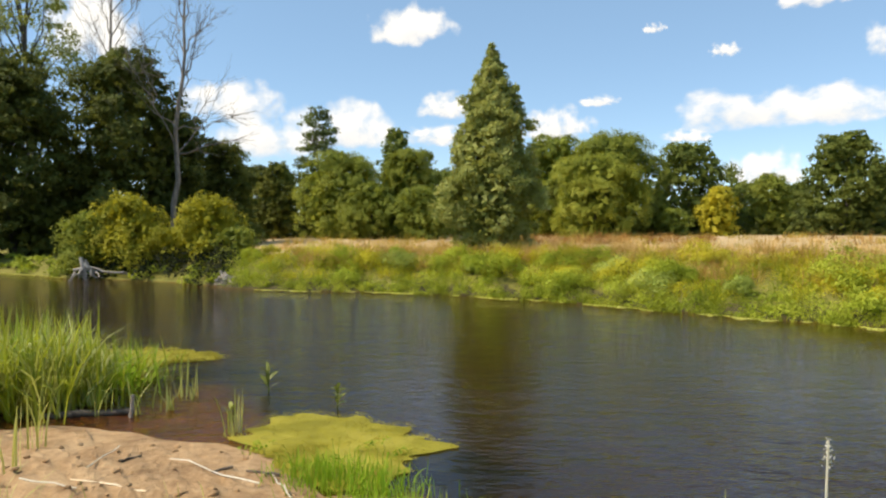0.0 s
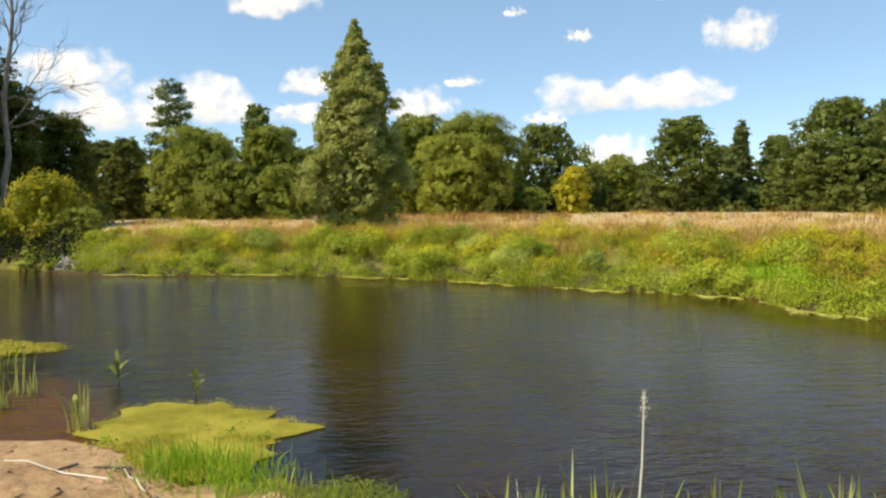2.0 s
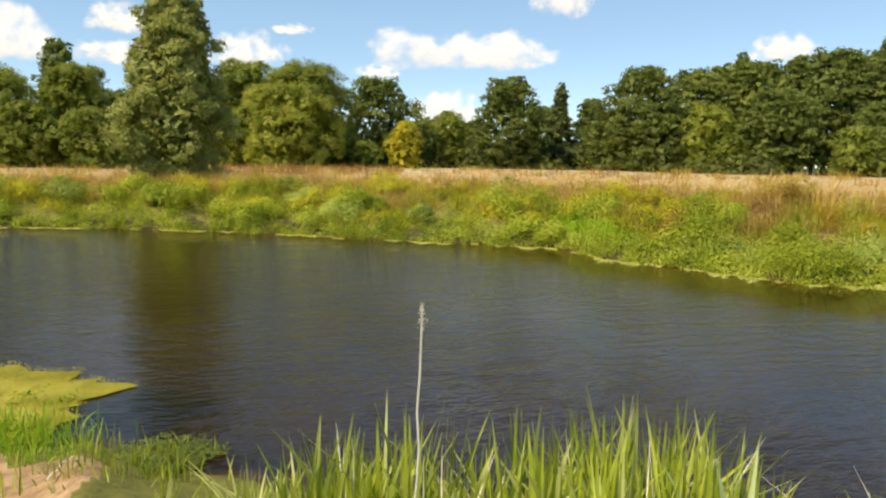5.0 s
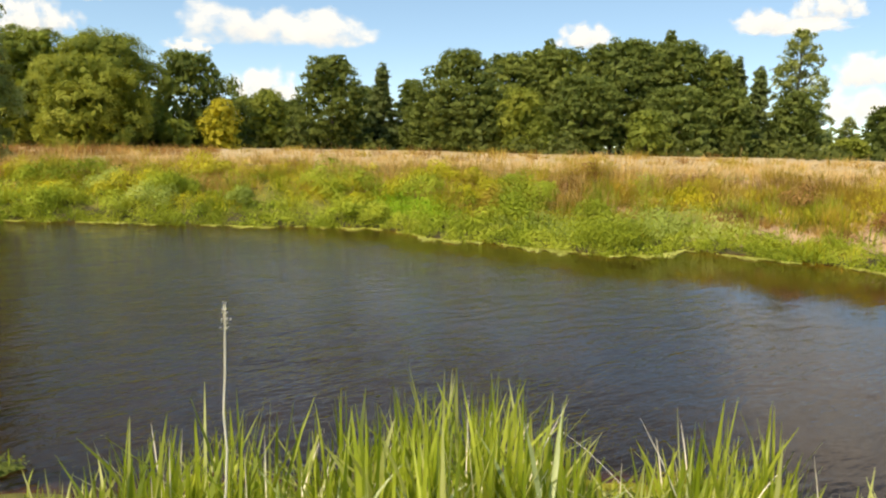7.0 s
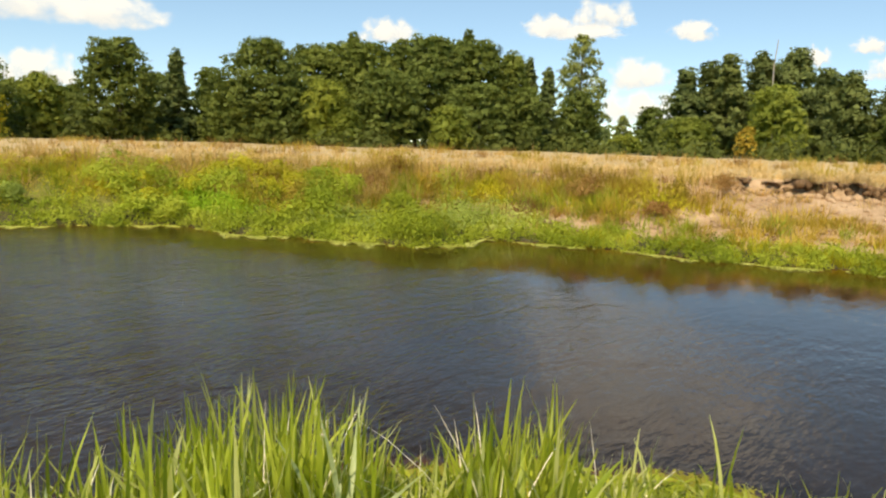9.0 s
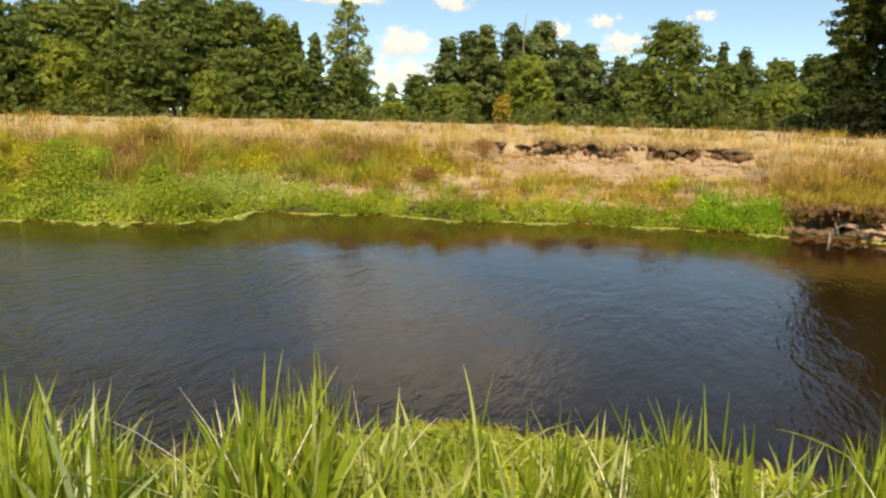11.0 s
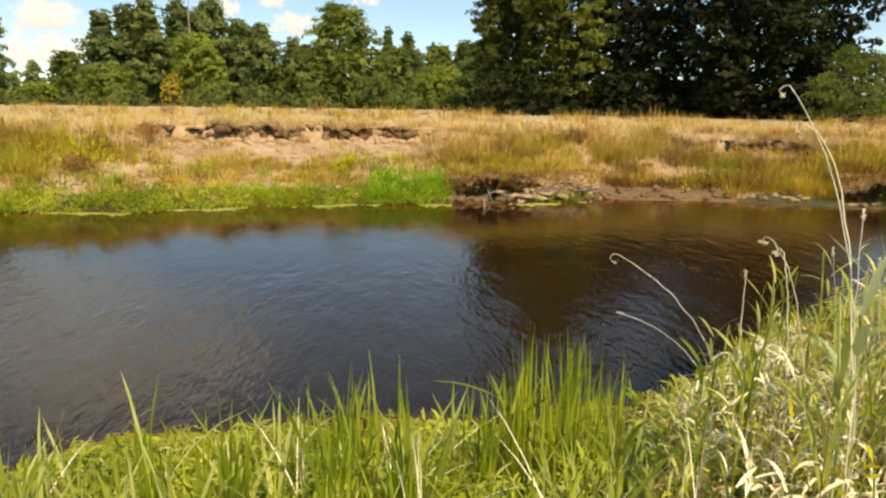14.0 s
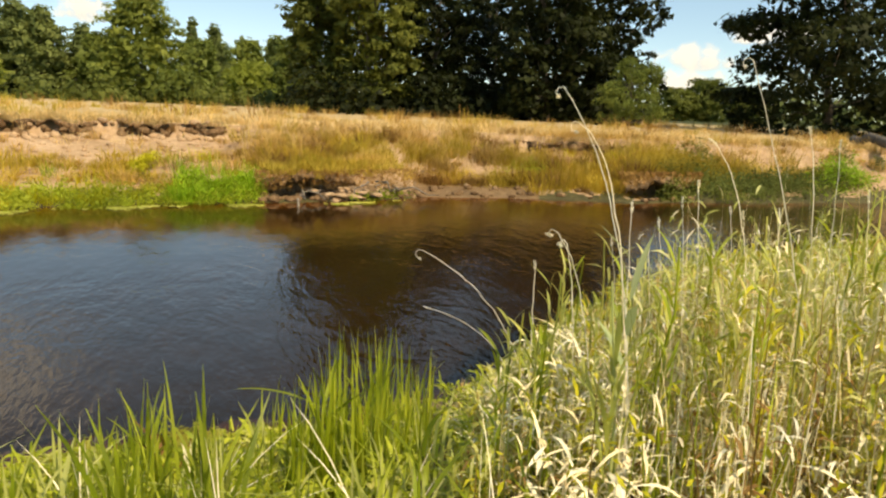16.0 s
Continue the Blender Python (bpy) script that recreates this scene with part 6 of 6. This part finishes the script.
dry_stem("withered_plant", at(140.8, 3.3, 0.6), at(139.9, 3.29, 1.92), 0.0045, 0.012, "upright bleached stem in the tall growth", 0.0, 0.5)
dry_stem("withered_plant", at(136.5, 3.2, 0.6), at(131.9, 3.21, 1.90), 0.0055, 0.016, "leaning bleached stem with a ragged head", 0.0, 0.8, at(134.9, 3.20, 1.5))
for k, (az, r, z) in enumerate(((130.6, 3.3, 1.66), (131.4, 3.1, 1.75), (129.2, 3.4, 1.55), (134.0, 3.6, 1.6), (137.0, 3.5, 1.62), (128.4, 3.0, 1.5), (141.8, 3.2, 1.75), (135.0, 3.9, 1.55), (126.0, 3.4, 1.45))):
    dry_stem("withered_plant", at(az + 1.8, r + 0.05, 0.55), at(az, r, z), 0.0045, 0.014, "slender bleached grass stem in the tall growth", 0.0)


# ---------------------------------------------------------------- near bank
TIPS = [(4, -24.5), (10, -24.5), (17, -21.5), (22, -21.6), (28, -22.0), (36, -20.2), (41, -18.6), (46, -20.5), (50, -24.0), (53, -25.0), (57, -21.8), (60, -20.0), (64, -20.8),
        (68, -23.6), (76, -22.8), (84, -23.0), (92, -21.5), (98, -22.8), (104, -21.2), (108, -19.6), (112, -19.8), (116, -19.5)]


def belt(name, mat, label, seed, az0, az1, r0, r1, n, width, drop, lean, curl=2.0, segs=5, low=0.15, down=0.0, tuft=7):
    """Blades in tufts whose tips reach up to an uneven line."""
    rng = np.random.default_rng(seed)
    k = rng.integers(0, max(n // tuft, 1), n)
    m = k.max() + 1
    az = rng.uniform(az0, az1, m)[k] + rng.normal(0, 0.55, n)
    r = np.clip(rng.uniform(r0, r1, m)[k] + rng.normal(0, 0.05, n), r0, r1)
    own = rng.normal(0, 1.3, m)[k]
    tip = 2.0 + r * np.tan(np.radians(table(TIPS, az) + 1.2 - down + own + 1.2 * wave(az, 1.7, seed) * (0.6 if az1 < 61 else 1.0) - drop * np.abs(rng.normal(0, 1, n))))
    p = spots(az, r, -0.03)
    p[:, 2] = np.maximum(p[:, 2], -0.1)
    h = np.maximum(tip - p[:, 2], low)
    pile = Pile()
    blades(pile, rng, p, h, width * rng.uniform(0.6, 1.25, n), lean, segs, None, curl)
    return stuff(name, pile, mat, label, "grass")


belt("near_reeds", M_REED, "bright green reeds along the near water's edge", 41, 4, 60, 2.2, 3.1, 1000, 0.029, 2.6, 0.25)
belt("near_reeds", M_REED, "scattered green reeds along the near water's edge", 42, 58, 99, 2.4, 3.9, 420, 0.025, 3.2, 0.22)
belt("near_reeds", M_REED, "thin green reeds at the very edge of the water", 53, 56, 113, 3.3, 4.35, 800, 0.016, 3.2, 0.3, 1.8, 4, 0.10, 1.6)
belt("tall_reeds", M_REED_PALE, "single taller reeds standing above the others", 55, 7, 60, 2.2, 3.0, 70, 0.022, 1.0, 0.2, 1.8, 5, 0.15, -1.6)
belt("tall_reeds", M_REED, "single taller green reeds standing above the others", 56, 7, 62, 2.3, 3.2, 70, 0.020, 1.0, 0.2, 1.8, 5, 0.15, -1.4)
belt("tall_reeds", M_REED, "tall dark reeds near the dry growth", 57, 103, 113, 3.1, 3.9, 90, 0.016, 2.0, 0.14, 1.8, 5, 0.15, -1.2)
belt("near_reeds", M_REED, "dark green reeds along the near water's edge", 48, 98, 113, 2.9, 3.9, 150, 0.016, 3.0, 0.16)
belt("near_reeds_pale", M_REED_PALE, "pale reed blades lit by the sun", 43, 6, 58, 2.2, 3.2, 320, 0.020, 2.6, 0.9, 1.3)
# Highlights among the reeds, put into the paler leaf colour.
belt("near_reeds_pale", M_REED_PALE, "scattered pale reed blades with a sunlit tone in their colour", 50, 58, 113, 2.2, 3.6, 240, 0.022, 4.0, 0.4)
belt("near_reeds_dry", M_STEM, "withered blades among the reeds", 44, 8, 114, 2.2, 3.6, 200, 0.009, 4.5, 0.5, 1.4)
belt("near_grass", M_REED, "low green grass below the reeds", 45, 4, 62, 1.9, 4.0, 1500, 0.018, 4.5, 0.36, 1.8, 3, 0.12, 2.0)
belt("near_grass", M_REED, "low green grass below the reeds", 49, 60, 114, 1.8, 4.25, 1500, 0.016, 2.6, 1.0, 1.4, 3, 0.12, 6.0)
belt("near_grass", M_CRESS, "low fresh green grass below the reeds", 46, 50, 104, 1.8, 4.25, 900, 0.014, 2.6, 1.0, 1.3, 3, 0.12, 6.5)
belt("near_grass", M_LIME, "low yellow-green grass below the reeds", 54, 62, 104, 1.8, 4.25, 420, 0.014, 2.6, 1.0, 1.3, 3, 0.12, 7.0)
belt("near_grass", M_REED_PALE, "pale arching grass below the reeds", 52, 56, 116, 1.8, 4.1, 800, 0.016, 3.0, 1.0, 1.3, 4, 0.14, 6.0)
rng = np.random.default_rng(47)
n = 11000
az = rng.uniform(50, 112, n)
reach = np.clip(0.06 + 0.20 * wave(az, 0.37, 6) + 0.05 * wave(az, 3.3, 2), 0, 0.36)
r = near_edge(az) - 0.05 + (0.05 + reach * rng.uniform(0.4, 1.5, n)) * rng.uniform(0, 1, n) ** 1.3
a = np.radians(az)
pile = Pile()
leaves(pile, rng, np.stack([np.sin(a) * r, np.cos(a) * r, 0.008 + 0.01 * rng.uniform(0, 1, n)], 1), np.tile(np.array([0, 0, 5.0]), (n, 1)), 0.03, 0.7, 0.3)
stuff("shore_weed", pile, M_WEED, "lime-green mat of weed along the near water's edge", "water weed")


def low_plants(name, mat, label, seed, az0, az1, n, height, leaf_n, length, width):
    """Low sprawling plants: short stems with curled leaves turned every way."""
    rng = np.random.default_rng(seed)
    az, r = rng.uniform(az0, az1, n), 1.9 + 2.4 * rng.uniform(0, 1, n) ** 0.8
    keep = (r < near_edge(az) - 0.03) & (wave(az * 2 + r * 9, 0.8, seed) > rng.uniform(-1.3, 0.5, n))
    az, r = az[keep], r[keep]
    p = spots(az, r, -0.02)
    h = height * rng.uniform(0.4, 1.3, len(az)) * np.clip((near_edge(az) - r) / 0.9 + 0.3, 0.3, 1.0)
    pile = Pile()
    blades(pile, rng, p, h, 0.006, 0.4, 3)
    pick = np.repeat(np.arange(len(az)), leaf_n)
    m = len(pick)
    q = p[pick] + np.stack([rng.normal(0, 0.02, m), rng.normal(0, 0.02, m), h[pick] * rng.uniform(0.2, 0.95, m)], 1)
    arching(pile, rng, q, length * rng.uniform(0.6, 1.6, m), width * rng.uniform(0.5, 1.2, m), 45, 120, 3)
    return stuff(name, pile, mat, label, "plants")


low_plants("low_plants", M_CRESS, "low bright green plants with curled leaves", 81, 56, 112, 700, 0.18, 6, 0.08, 0.018)
low_plants("low_plants", M_REED, "low green plants with curled leaves", 82, 60, 118, 780, 0.22, 6, 0.09, 0.018)
low_plants("low_plants", M_REED_PALE, "pale low plants with curled leaves", 83, 66, 118, 330, 0.20, 5, 0.09, 0.018)


def leafy_reed(az, r, z_top, seed, mat, label, n=9, length=0.38, width=0.024, bow=45, climb=0.25):
    """A single reed: cane and long separate arching leaves."""
    rg = np.random.default_rng(seed)
    p = spots(az, r)
    root = thing("reed_plant", tuple(p), label, "reed", "single reeds on the near bank")
    h = z_top - p[2]
    st = Pile()
    limb(st, rg, (0, 0, -0.05), (rg.normal(0, 0.04), rg.normal(0, 0.04), h * min(climb + 0.47, 0.85)), 0.007, 0.003, 6, 0.01, 6)
    part("cane", st, mat, root)
    for k in range(n):
        lf = Pile()
        arching(lf, rg, np.array([[0, 0, h * (climb + 0.42 * k / n)]]), np.array([length * rg.uniform(0.75, 1.1)]), np.array([width * 0.85]), 68, bow, 8, np.array([k * 2.4 + rg.normal(0, 0.3)]))
        part("leaf", lf, mat, root)


leafy_reed(46.4, 2.2, 1.12, 1, M_GLAUCOUS, "pale grey-green reed with long spreading leaves", 13, 0.42, 0.021, 35)
leafy_reed(30.0, 2.15, 1.00, 21, M_GLAUCOUS, "pale grey-green reed with long crossing leaves", 11, 0.42, 0.018, 50)
leafy_reed(26.6, 2.3, 1.00, 24, M_GLAUCOUS, "pale reed leaning among green ones", 8, 0.38, 0.016, 60)
leafy_reed(36.6, 2.2, 1.02, 25, M_GLAUCOUS, "pale reed with a few crossing leaves", 8, 0.38, 0.016, 60)
leafy_reed(63.5, 2.2, 0.86, 22, M_REED, "reed with very broad blades", 6, 0.44, 0.036)
leafy_reed(80.5, 2.2, 0.72, 23, M_REED_PALE, "reed with a broad blade bent over", 5, 0.5, 0.036, 120)
leafy_reed(33.6, 2.4, 1.0, 2, M_REED_PALE, "pale reed with criss-crossing leaves")
leafy_reed(60.5, 2.3, 0.98, 3, M_REED, "strong green reed with arching leaves", 8, 0.42, 0.028)
leafy_reed(70.0, 2.1, 0.75, 4, M_REED_PALE, "reed with broad blades bent over", 7, 0.42, 0.03, 110)
leafy_reed(75.0, 2.4, 0.75, 5, M_REED, "reed with a blade arching to the side", 6, 0.42, 0.026, 120)
leafy_reed(92.6, 3.55, 0.56, 26, M_RUST, "reed with red-brown withering leaves", 5, 0.26, 0.022)
leafy_reed(91.6, 3.5, 0.5, 16, M_REED, "green reed beside a withering one", 6, 0.36, 0.024)
leafy_reed(86.0, 2.6, 0.72, 17, M_REED_PALE, "pale reed with arching leaves in the low grass", 6, 0.4, 0.024)
leafy_reed(104.5, 3.2, 0.95, 18, M_REED, "tall dark reed with upright leaves", 7, 0.36, 0.02)
leafy_reed(108.0, 3.1, 0.95, 19, M_REED, "tall dark reed with upright leaves", 7, 0.36, 0.02)
leafy_reed(112.6, 2.05, 1.42, 7, M_REED, "tall reed with a broad upright blade", 5, 0.30, 0.02)
leafy_reed(126.3, 2.3, 1.66, 8, M_REED_PALE, "tall pale reed with upright leaves", 7, 0.34, 0.02)
leafy_reed(127.0, 2.3, 1.66, 27, M_GLAUCOUS, "tall reed with broad pale flag leaves", 4, 0.18, 0.030, 20, 0.60)
leafy_reed(121.5, 3.0, 1.30, 9, M_REED, "tall green reed in the dry growth", 7, 0.22, 0.022)


# ---------------------------------------------------------------- tall half-dry growth on the right-hand bank
TALL = [(104, -28), (110, -26), (114, -24), (117, -20.5), (119, -18.5), (121, -16.5), (124, -14.0), (128.5, -12.3), (132.6, -10.2), (136.6, -9.0), (140.5, -8.2), (146, -7.0), (158, -6.5)]


def tall_growth(name, mat, label, seed, n, width, drop, lean, r0=1.2, r1=5.2, az0=115, az1=156, curl=1.6, segs=5, tall=1.0):
    rng = np.random.default_rng(seed)
    az = rng.uniform(az0, az1, n)
    r = r0 + (r1 - r0) * rng.uniform(0, 1, n) ** 0.8
    keep = r < near_edge(az) + 0.1
    az, r = az[keep], r[keep]
    p = spots(az, r, -0.03)
    tip = np.minimum(2.0 + r * np.tan(np.radians(table(TALL, az) - drop * np.abs(rng.normal(0, 1, len(az))))), p[:, 2] + tall * rng.uniform(0.75, 1.05, len(az)))
    h = np.maximum(tip - p[:, 2], 0.15)
    pile = Pile()
    blades(pile, rng, p, h, width * rng.uniform(0.6, 1.3, len(az)), lean, segs, None, curl)
    return stuff(name, pile, mat, label, "grass")


rng = np.random.default_rng(86)
for k in range(34):
    az = 117.5 + 33 * (k + rng.uniform(0, 1)) / 34
    r = min(rng.uniform(2.3, 3.9), float(near_edge(az)) - 0.12)
    top = 2.0 + r * math.tan(radians(table(TALL, az) + rng.uniform(1.0, 6.5)))
    top = min(top, float(spots(az, r)[2]) + 1.55)
    leafy_reed(az, r, top, 300 + k, (M_REED, M_REED_PALE, M_CANE)[k % 3], ("green cane standing above tall growth", "pale green cane standing above tall growth", "yellowing cane standing above tall growth")[k % 3],
               9, 0.15, 0.013, 60, 0.42)


CLUSTERS = np.random.default_rng(70).uniform((115, 0), (157, 1), (330, 2))


def canes(name, mat, label, seed, n, leaf_n, length, width, az0=115, az1=156, r0=2.45, r1=5.0, low=0.15, high=0.85, rise=0.0):
    """Upright canes standing in clusters, with leaves off them at all heights."""
    rng = np.random.default_rng(seed)
    k = rng.integers(0, len(CLUSTERS), n)
    az = CLUSTERS[k, 0] + rng.normal(0, 0.9, n)
    r = r0 + (r1 - r0) * CLUSTERS[k, 1] + rng.normal(0, 0.07, n)
    grow = 0.62 + 0.42 * ((k * 37) % 101) / 100.0
    keep = (r < near_edge(az) - 0.05) & (az > az0) & (az < az1) & (r > r0 - 0.1)
    az, r, grow = az[keep], r[keep], grow[keep]
    p = spots(az, r, -0.03)
    h = np.clip((2.0 + r * np.tan(np.radians(table(TALL, az) + rise + 2.8 * smooth(120, 134, az) - (1.6 + 3.4 * (1 - smooth(119, 131, az))) * np.abs(rng.normal(0, 1, len(az))))) - p[:, 2]) * grow, 0.15, 1.25)
    pile = Pile()
    blades(pile, rng, p, h, 0.0045, 0.2, 3)
    pick = np.repeat(np.arange(len(az)), leaf_n)
    m = len(pick)
    u = rng.uniform(low, high, m)
    q = p[pick] + np.stack([np.zeros(m), np.zeros(m), h[pick] * u], 1)
    arching(pile, rng, q, length * rng.uniform(0.5, 1.4, m), width * rng.uniform(0.35, 0.8, m), 58, 105, 3)
    return stuff(name, pile, mat, label, "grass")


canes("leafy_canes", M_REED, "green leafy canes in the tall growth", 71, 310, 7, 0.13, 0.022)
canes("leafy_canes", M_LIME, "yellow-green leafy canes in the tall growth", 72, 420, 8, 0.10, 0.020)
canes("leafy_canes", M_GOLD, "browning leafy canes in the tall growth", 75, 340, 8, 0.08, 0.014)
canes("leafy_canes", M_CANE, "pale leafy canes in the tall growth", 73, 640, 8, 0.11, 0.018)
canes("dry_canes", M_DRY_BLADE, "straw-coloured canes with curled leaves", 76, 620, 9, 0.07, 0.012)
canes("dry_canes", M_STEM, "bleached canes with papery leaves", 74, 320, 8, 0.06, 0.011)
canes("tall_canes", M_REED_PALE, "sparse taller canes rising over the growth", 79, 190, 6, 0.12, 0.018, 127, 156, 2.6, 5.2, 0.3, 0.9, 2.6)
canes("tall_canes", M_DRY_BLADE, "sparse tall straw-coloured canes over the growth", 80, 150, 4, 0.09, 0.014, 127, 156, 2.6, 5.2, 0.3, 0.95, 2.8)
canes("dry_litter", M_DRY_BLADE, "curled straw-coloured leaves low in the tall growth", 78, 420, 6, 0.10, 0.012, 122, 156, 2.0, 3.8, 0.1, 0.7)
canes("brown_litter", M_RUST, "brown withered leaves low in the tall growth", 77, 220, 7, 0.09, 0.02, 115, 156, 1.5, 4.6, 0.02, 0.6)
tall_growth("tall_grass_green", M_REED, "tall green grass on the near bank", 51, 90, 0.010, 3.0, 0.16, 1.9)
tall_growth("tall_grass_dry", M_DRY_BLADE, "bleached dry stalks standing among green", 53, 220, 0.005, 2.0, 0.15, 1.9)
rng = np.random.default_rng(55)
n = 720
az, r = rng.uniform(120, 153, n), rng.uniform(1.9, 3.2, n)
pile = Pile()
arching(pile, rng, spots(az, r, 0.0) + np.stack([np.zeros(n), np.zeros(n), rng.uniform(0.05, 0.42, n)], 1), rng.uniform(0.08, 0.22, n), rng.uniform(0.007, 0.016, n), 35, 105, 6)
stuff("bent_dry_blades", pile, M_DRY_BLADE, "bleached blades bowed over among the canes", "grass")
tall_growth("low_green_blades", M_REED, "short green blades among bent dry ones", 59, 170, 0.016, 5.0, 0.7, 1.8, 2.8, 115, 152, 1.4, 5, 0.46)
tall_growth("far_near_bank_grass", M_REED, "green growth along the near shore of the bend", 56, 3800, 0.03, 1.4, 0.3, 4.6, 11, 121, 165, 1.6, 3)
tall_growth("far_near_bank_dry", M_OLIVE, "yellowing growth along the near shore of the bend", 57, 3000, 0.026, 1.4, 0.35, 4.6, 11, 121, 165, 1.6, 3)
rng = np.random.default_rng(58)
n = 1500
az, r = rng.uniform(116, 152, n), rng.uniform(1.5, 5.0, n)
keep = r < near_edge(az) - 0.1
az, r = az[keep], r[keep]
p = spots(az, r)
top = np.minimum(2.0 + r * np.tan(np.radians(table(TALL, az) - 3.0)) - p[:, 2], 0.8)
p[:, 2] += np.maximum(top, 0.1) * rng.uniform(0.1, 0.95, len(az))
pile = Pile()
leaves(pile, rng, p, rng.normal(size=(len(az), 3)), 0.034, 0.3, 1.0, 0.5)
stuff("leafy_weeds", pile, M_LIME, "yellow-green leaves of weeds among the tall grass", "plants")


# ---------------------------------------------------------------- the sandy foreshore
rng = np.random.default_rng(61)
for az0, r0, az1, r1 in ((-14.0, 5.6, -20.5, 6.5), (-26.0, 6.3, -24.0, 7.0), (-11.5, 5.3, -13.0, 5.9), (-22, 5.4, -27, 5.9), (-30, 5.8, -26.5, 5.5), (-4.0, 4.5, -2.5, 4.9)):
    stick("straw", "bleached straw lying on the sand", "straw", spots(az0, r0, 0.03), spots(az1, r1, 0.03), 0.007, 0.004, M_STEM, "straws on the sand")
for az0, r0, az1, r1 in ((-12.5, 5.9, -15.0, 6.0), (-16, 6.1, -17.5, 6.05), (-10.6, 5.2, -11.6, 5.15), (-24, 6.6, -22.5, 6.7), (-9.2, 5.0, -9.9, 5.1)):
    stick("twig", "dark twig lying on wet sand", "twig", spots(az0, r0, 0.02), spots(az1, r1, 0.02), 0.013, 0.008, M_BARK, "twigs on the sand")
pile = Pile()
for k in range(340):
    a, q = rng.uniform(-40, -8), rng.uniform(3.0, 7.6)
    if q < near_edge(a) - 0.1:
        s = rng.uniform(0.008, 0.03)
        lump(pile, rng, spots(a, q), (s * 1.4, s, s * 0.6))
stuff("sand_crumbs", pile, M_SAND, "crumbs and small lumps of wet sand", "sand")
for az, r, n, h in ((-9.6, 5.8, 230, 0.30), (-7.4, 5.8, 225, 0.34), (-6.6, 6.15, 165, 0.30), (-8.6, 6.1, 170, 0.28), (-5.2, 5.6, 180, 0.24), (-3.6, 5.3, 160, 0.18), (-1.6, 4.6, 110, 0.14), (-10.0, 4.7, 60, 0.3), (2.5, 4.6, 120, 0.2)):
    x, y = math.sin(radians(az)) * r, math.cos(radians(az)) * r
    reed_clump(x, y, n, h, 0.17, 500 + n, M_SPRING if n > 150 else M_REED, "tuft of fresh bright green grass at the water's edge", 0.012, "grass_tuft", "grass tufts on the sand", 0.5)
for az, r, n, h in ((-31, 4.9, 26, 0.36), (-28, 4.6, 16, 0.28), (-33, 5.4, 24, 0.36), (-19.5, 4.9, 6, 0.28), (-34, 6.2, 30, 0.42), (-11.5, 4.6, 10, 0.25)):
    x, y = math.sin(radians(az)) * r, math.cos(radians(az)) * r
    reed_clump(x, y, n, h, 0.12, 540 + n, M_REED_PALE, "thin pale grass growing through the sand", 0.012, "grass_tuft", "grass tufts on the sand", 0.5)
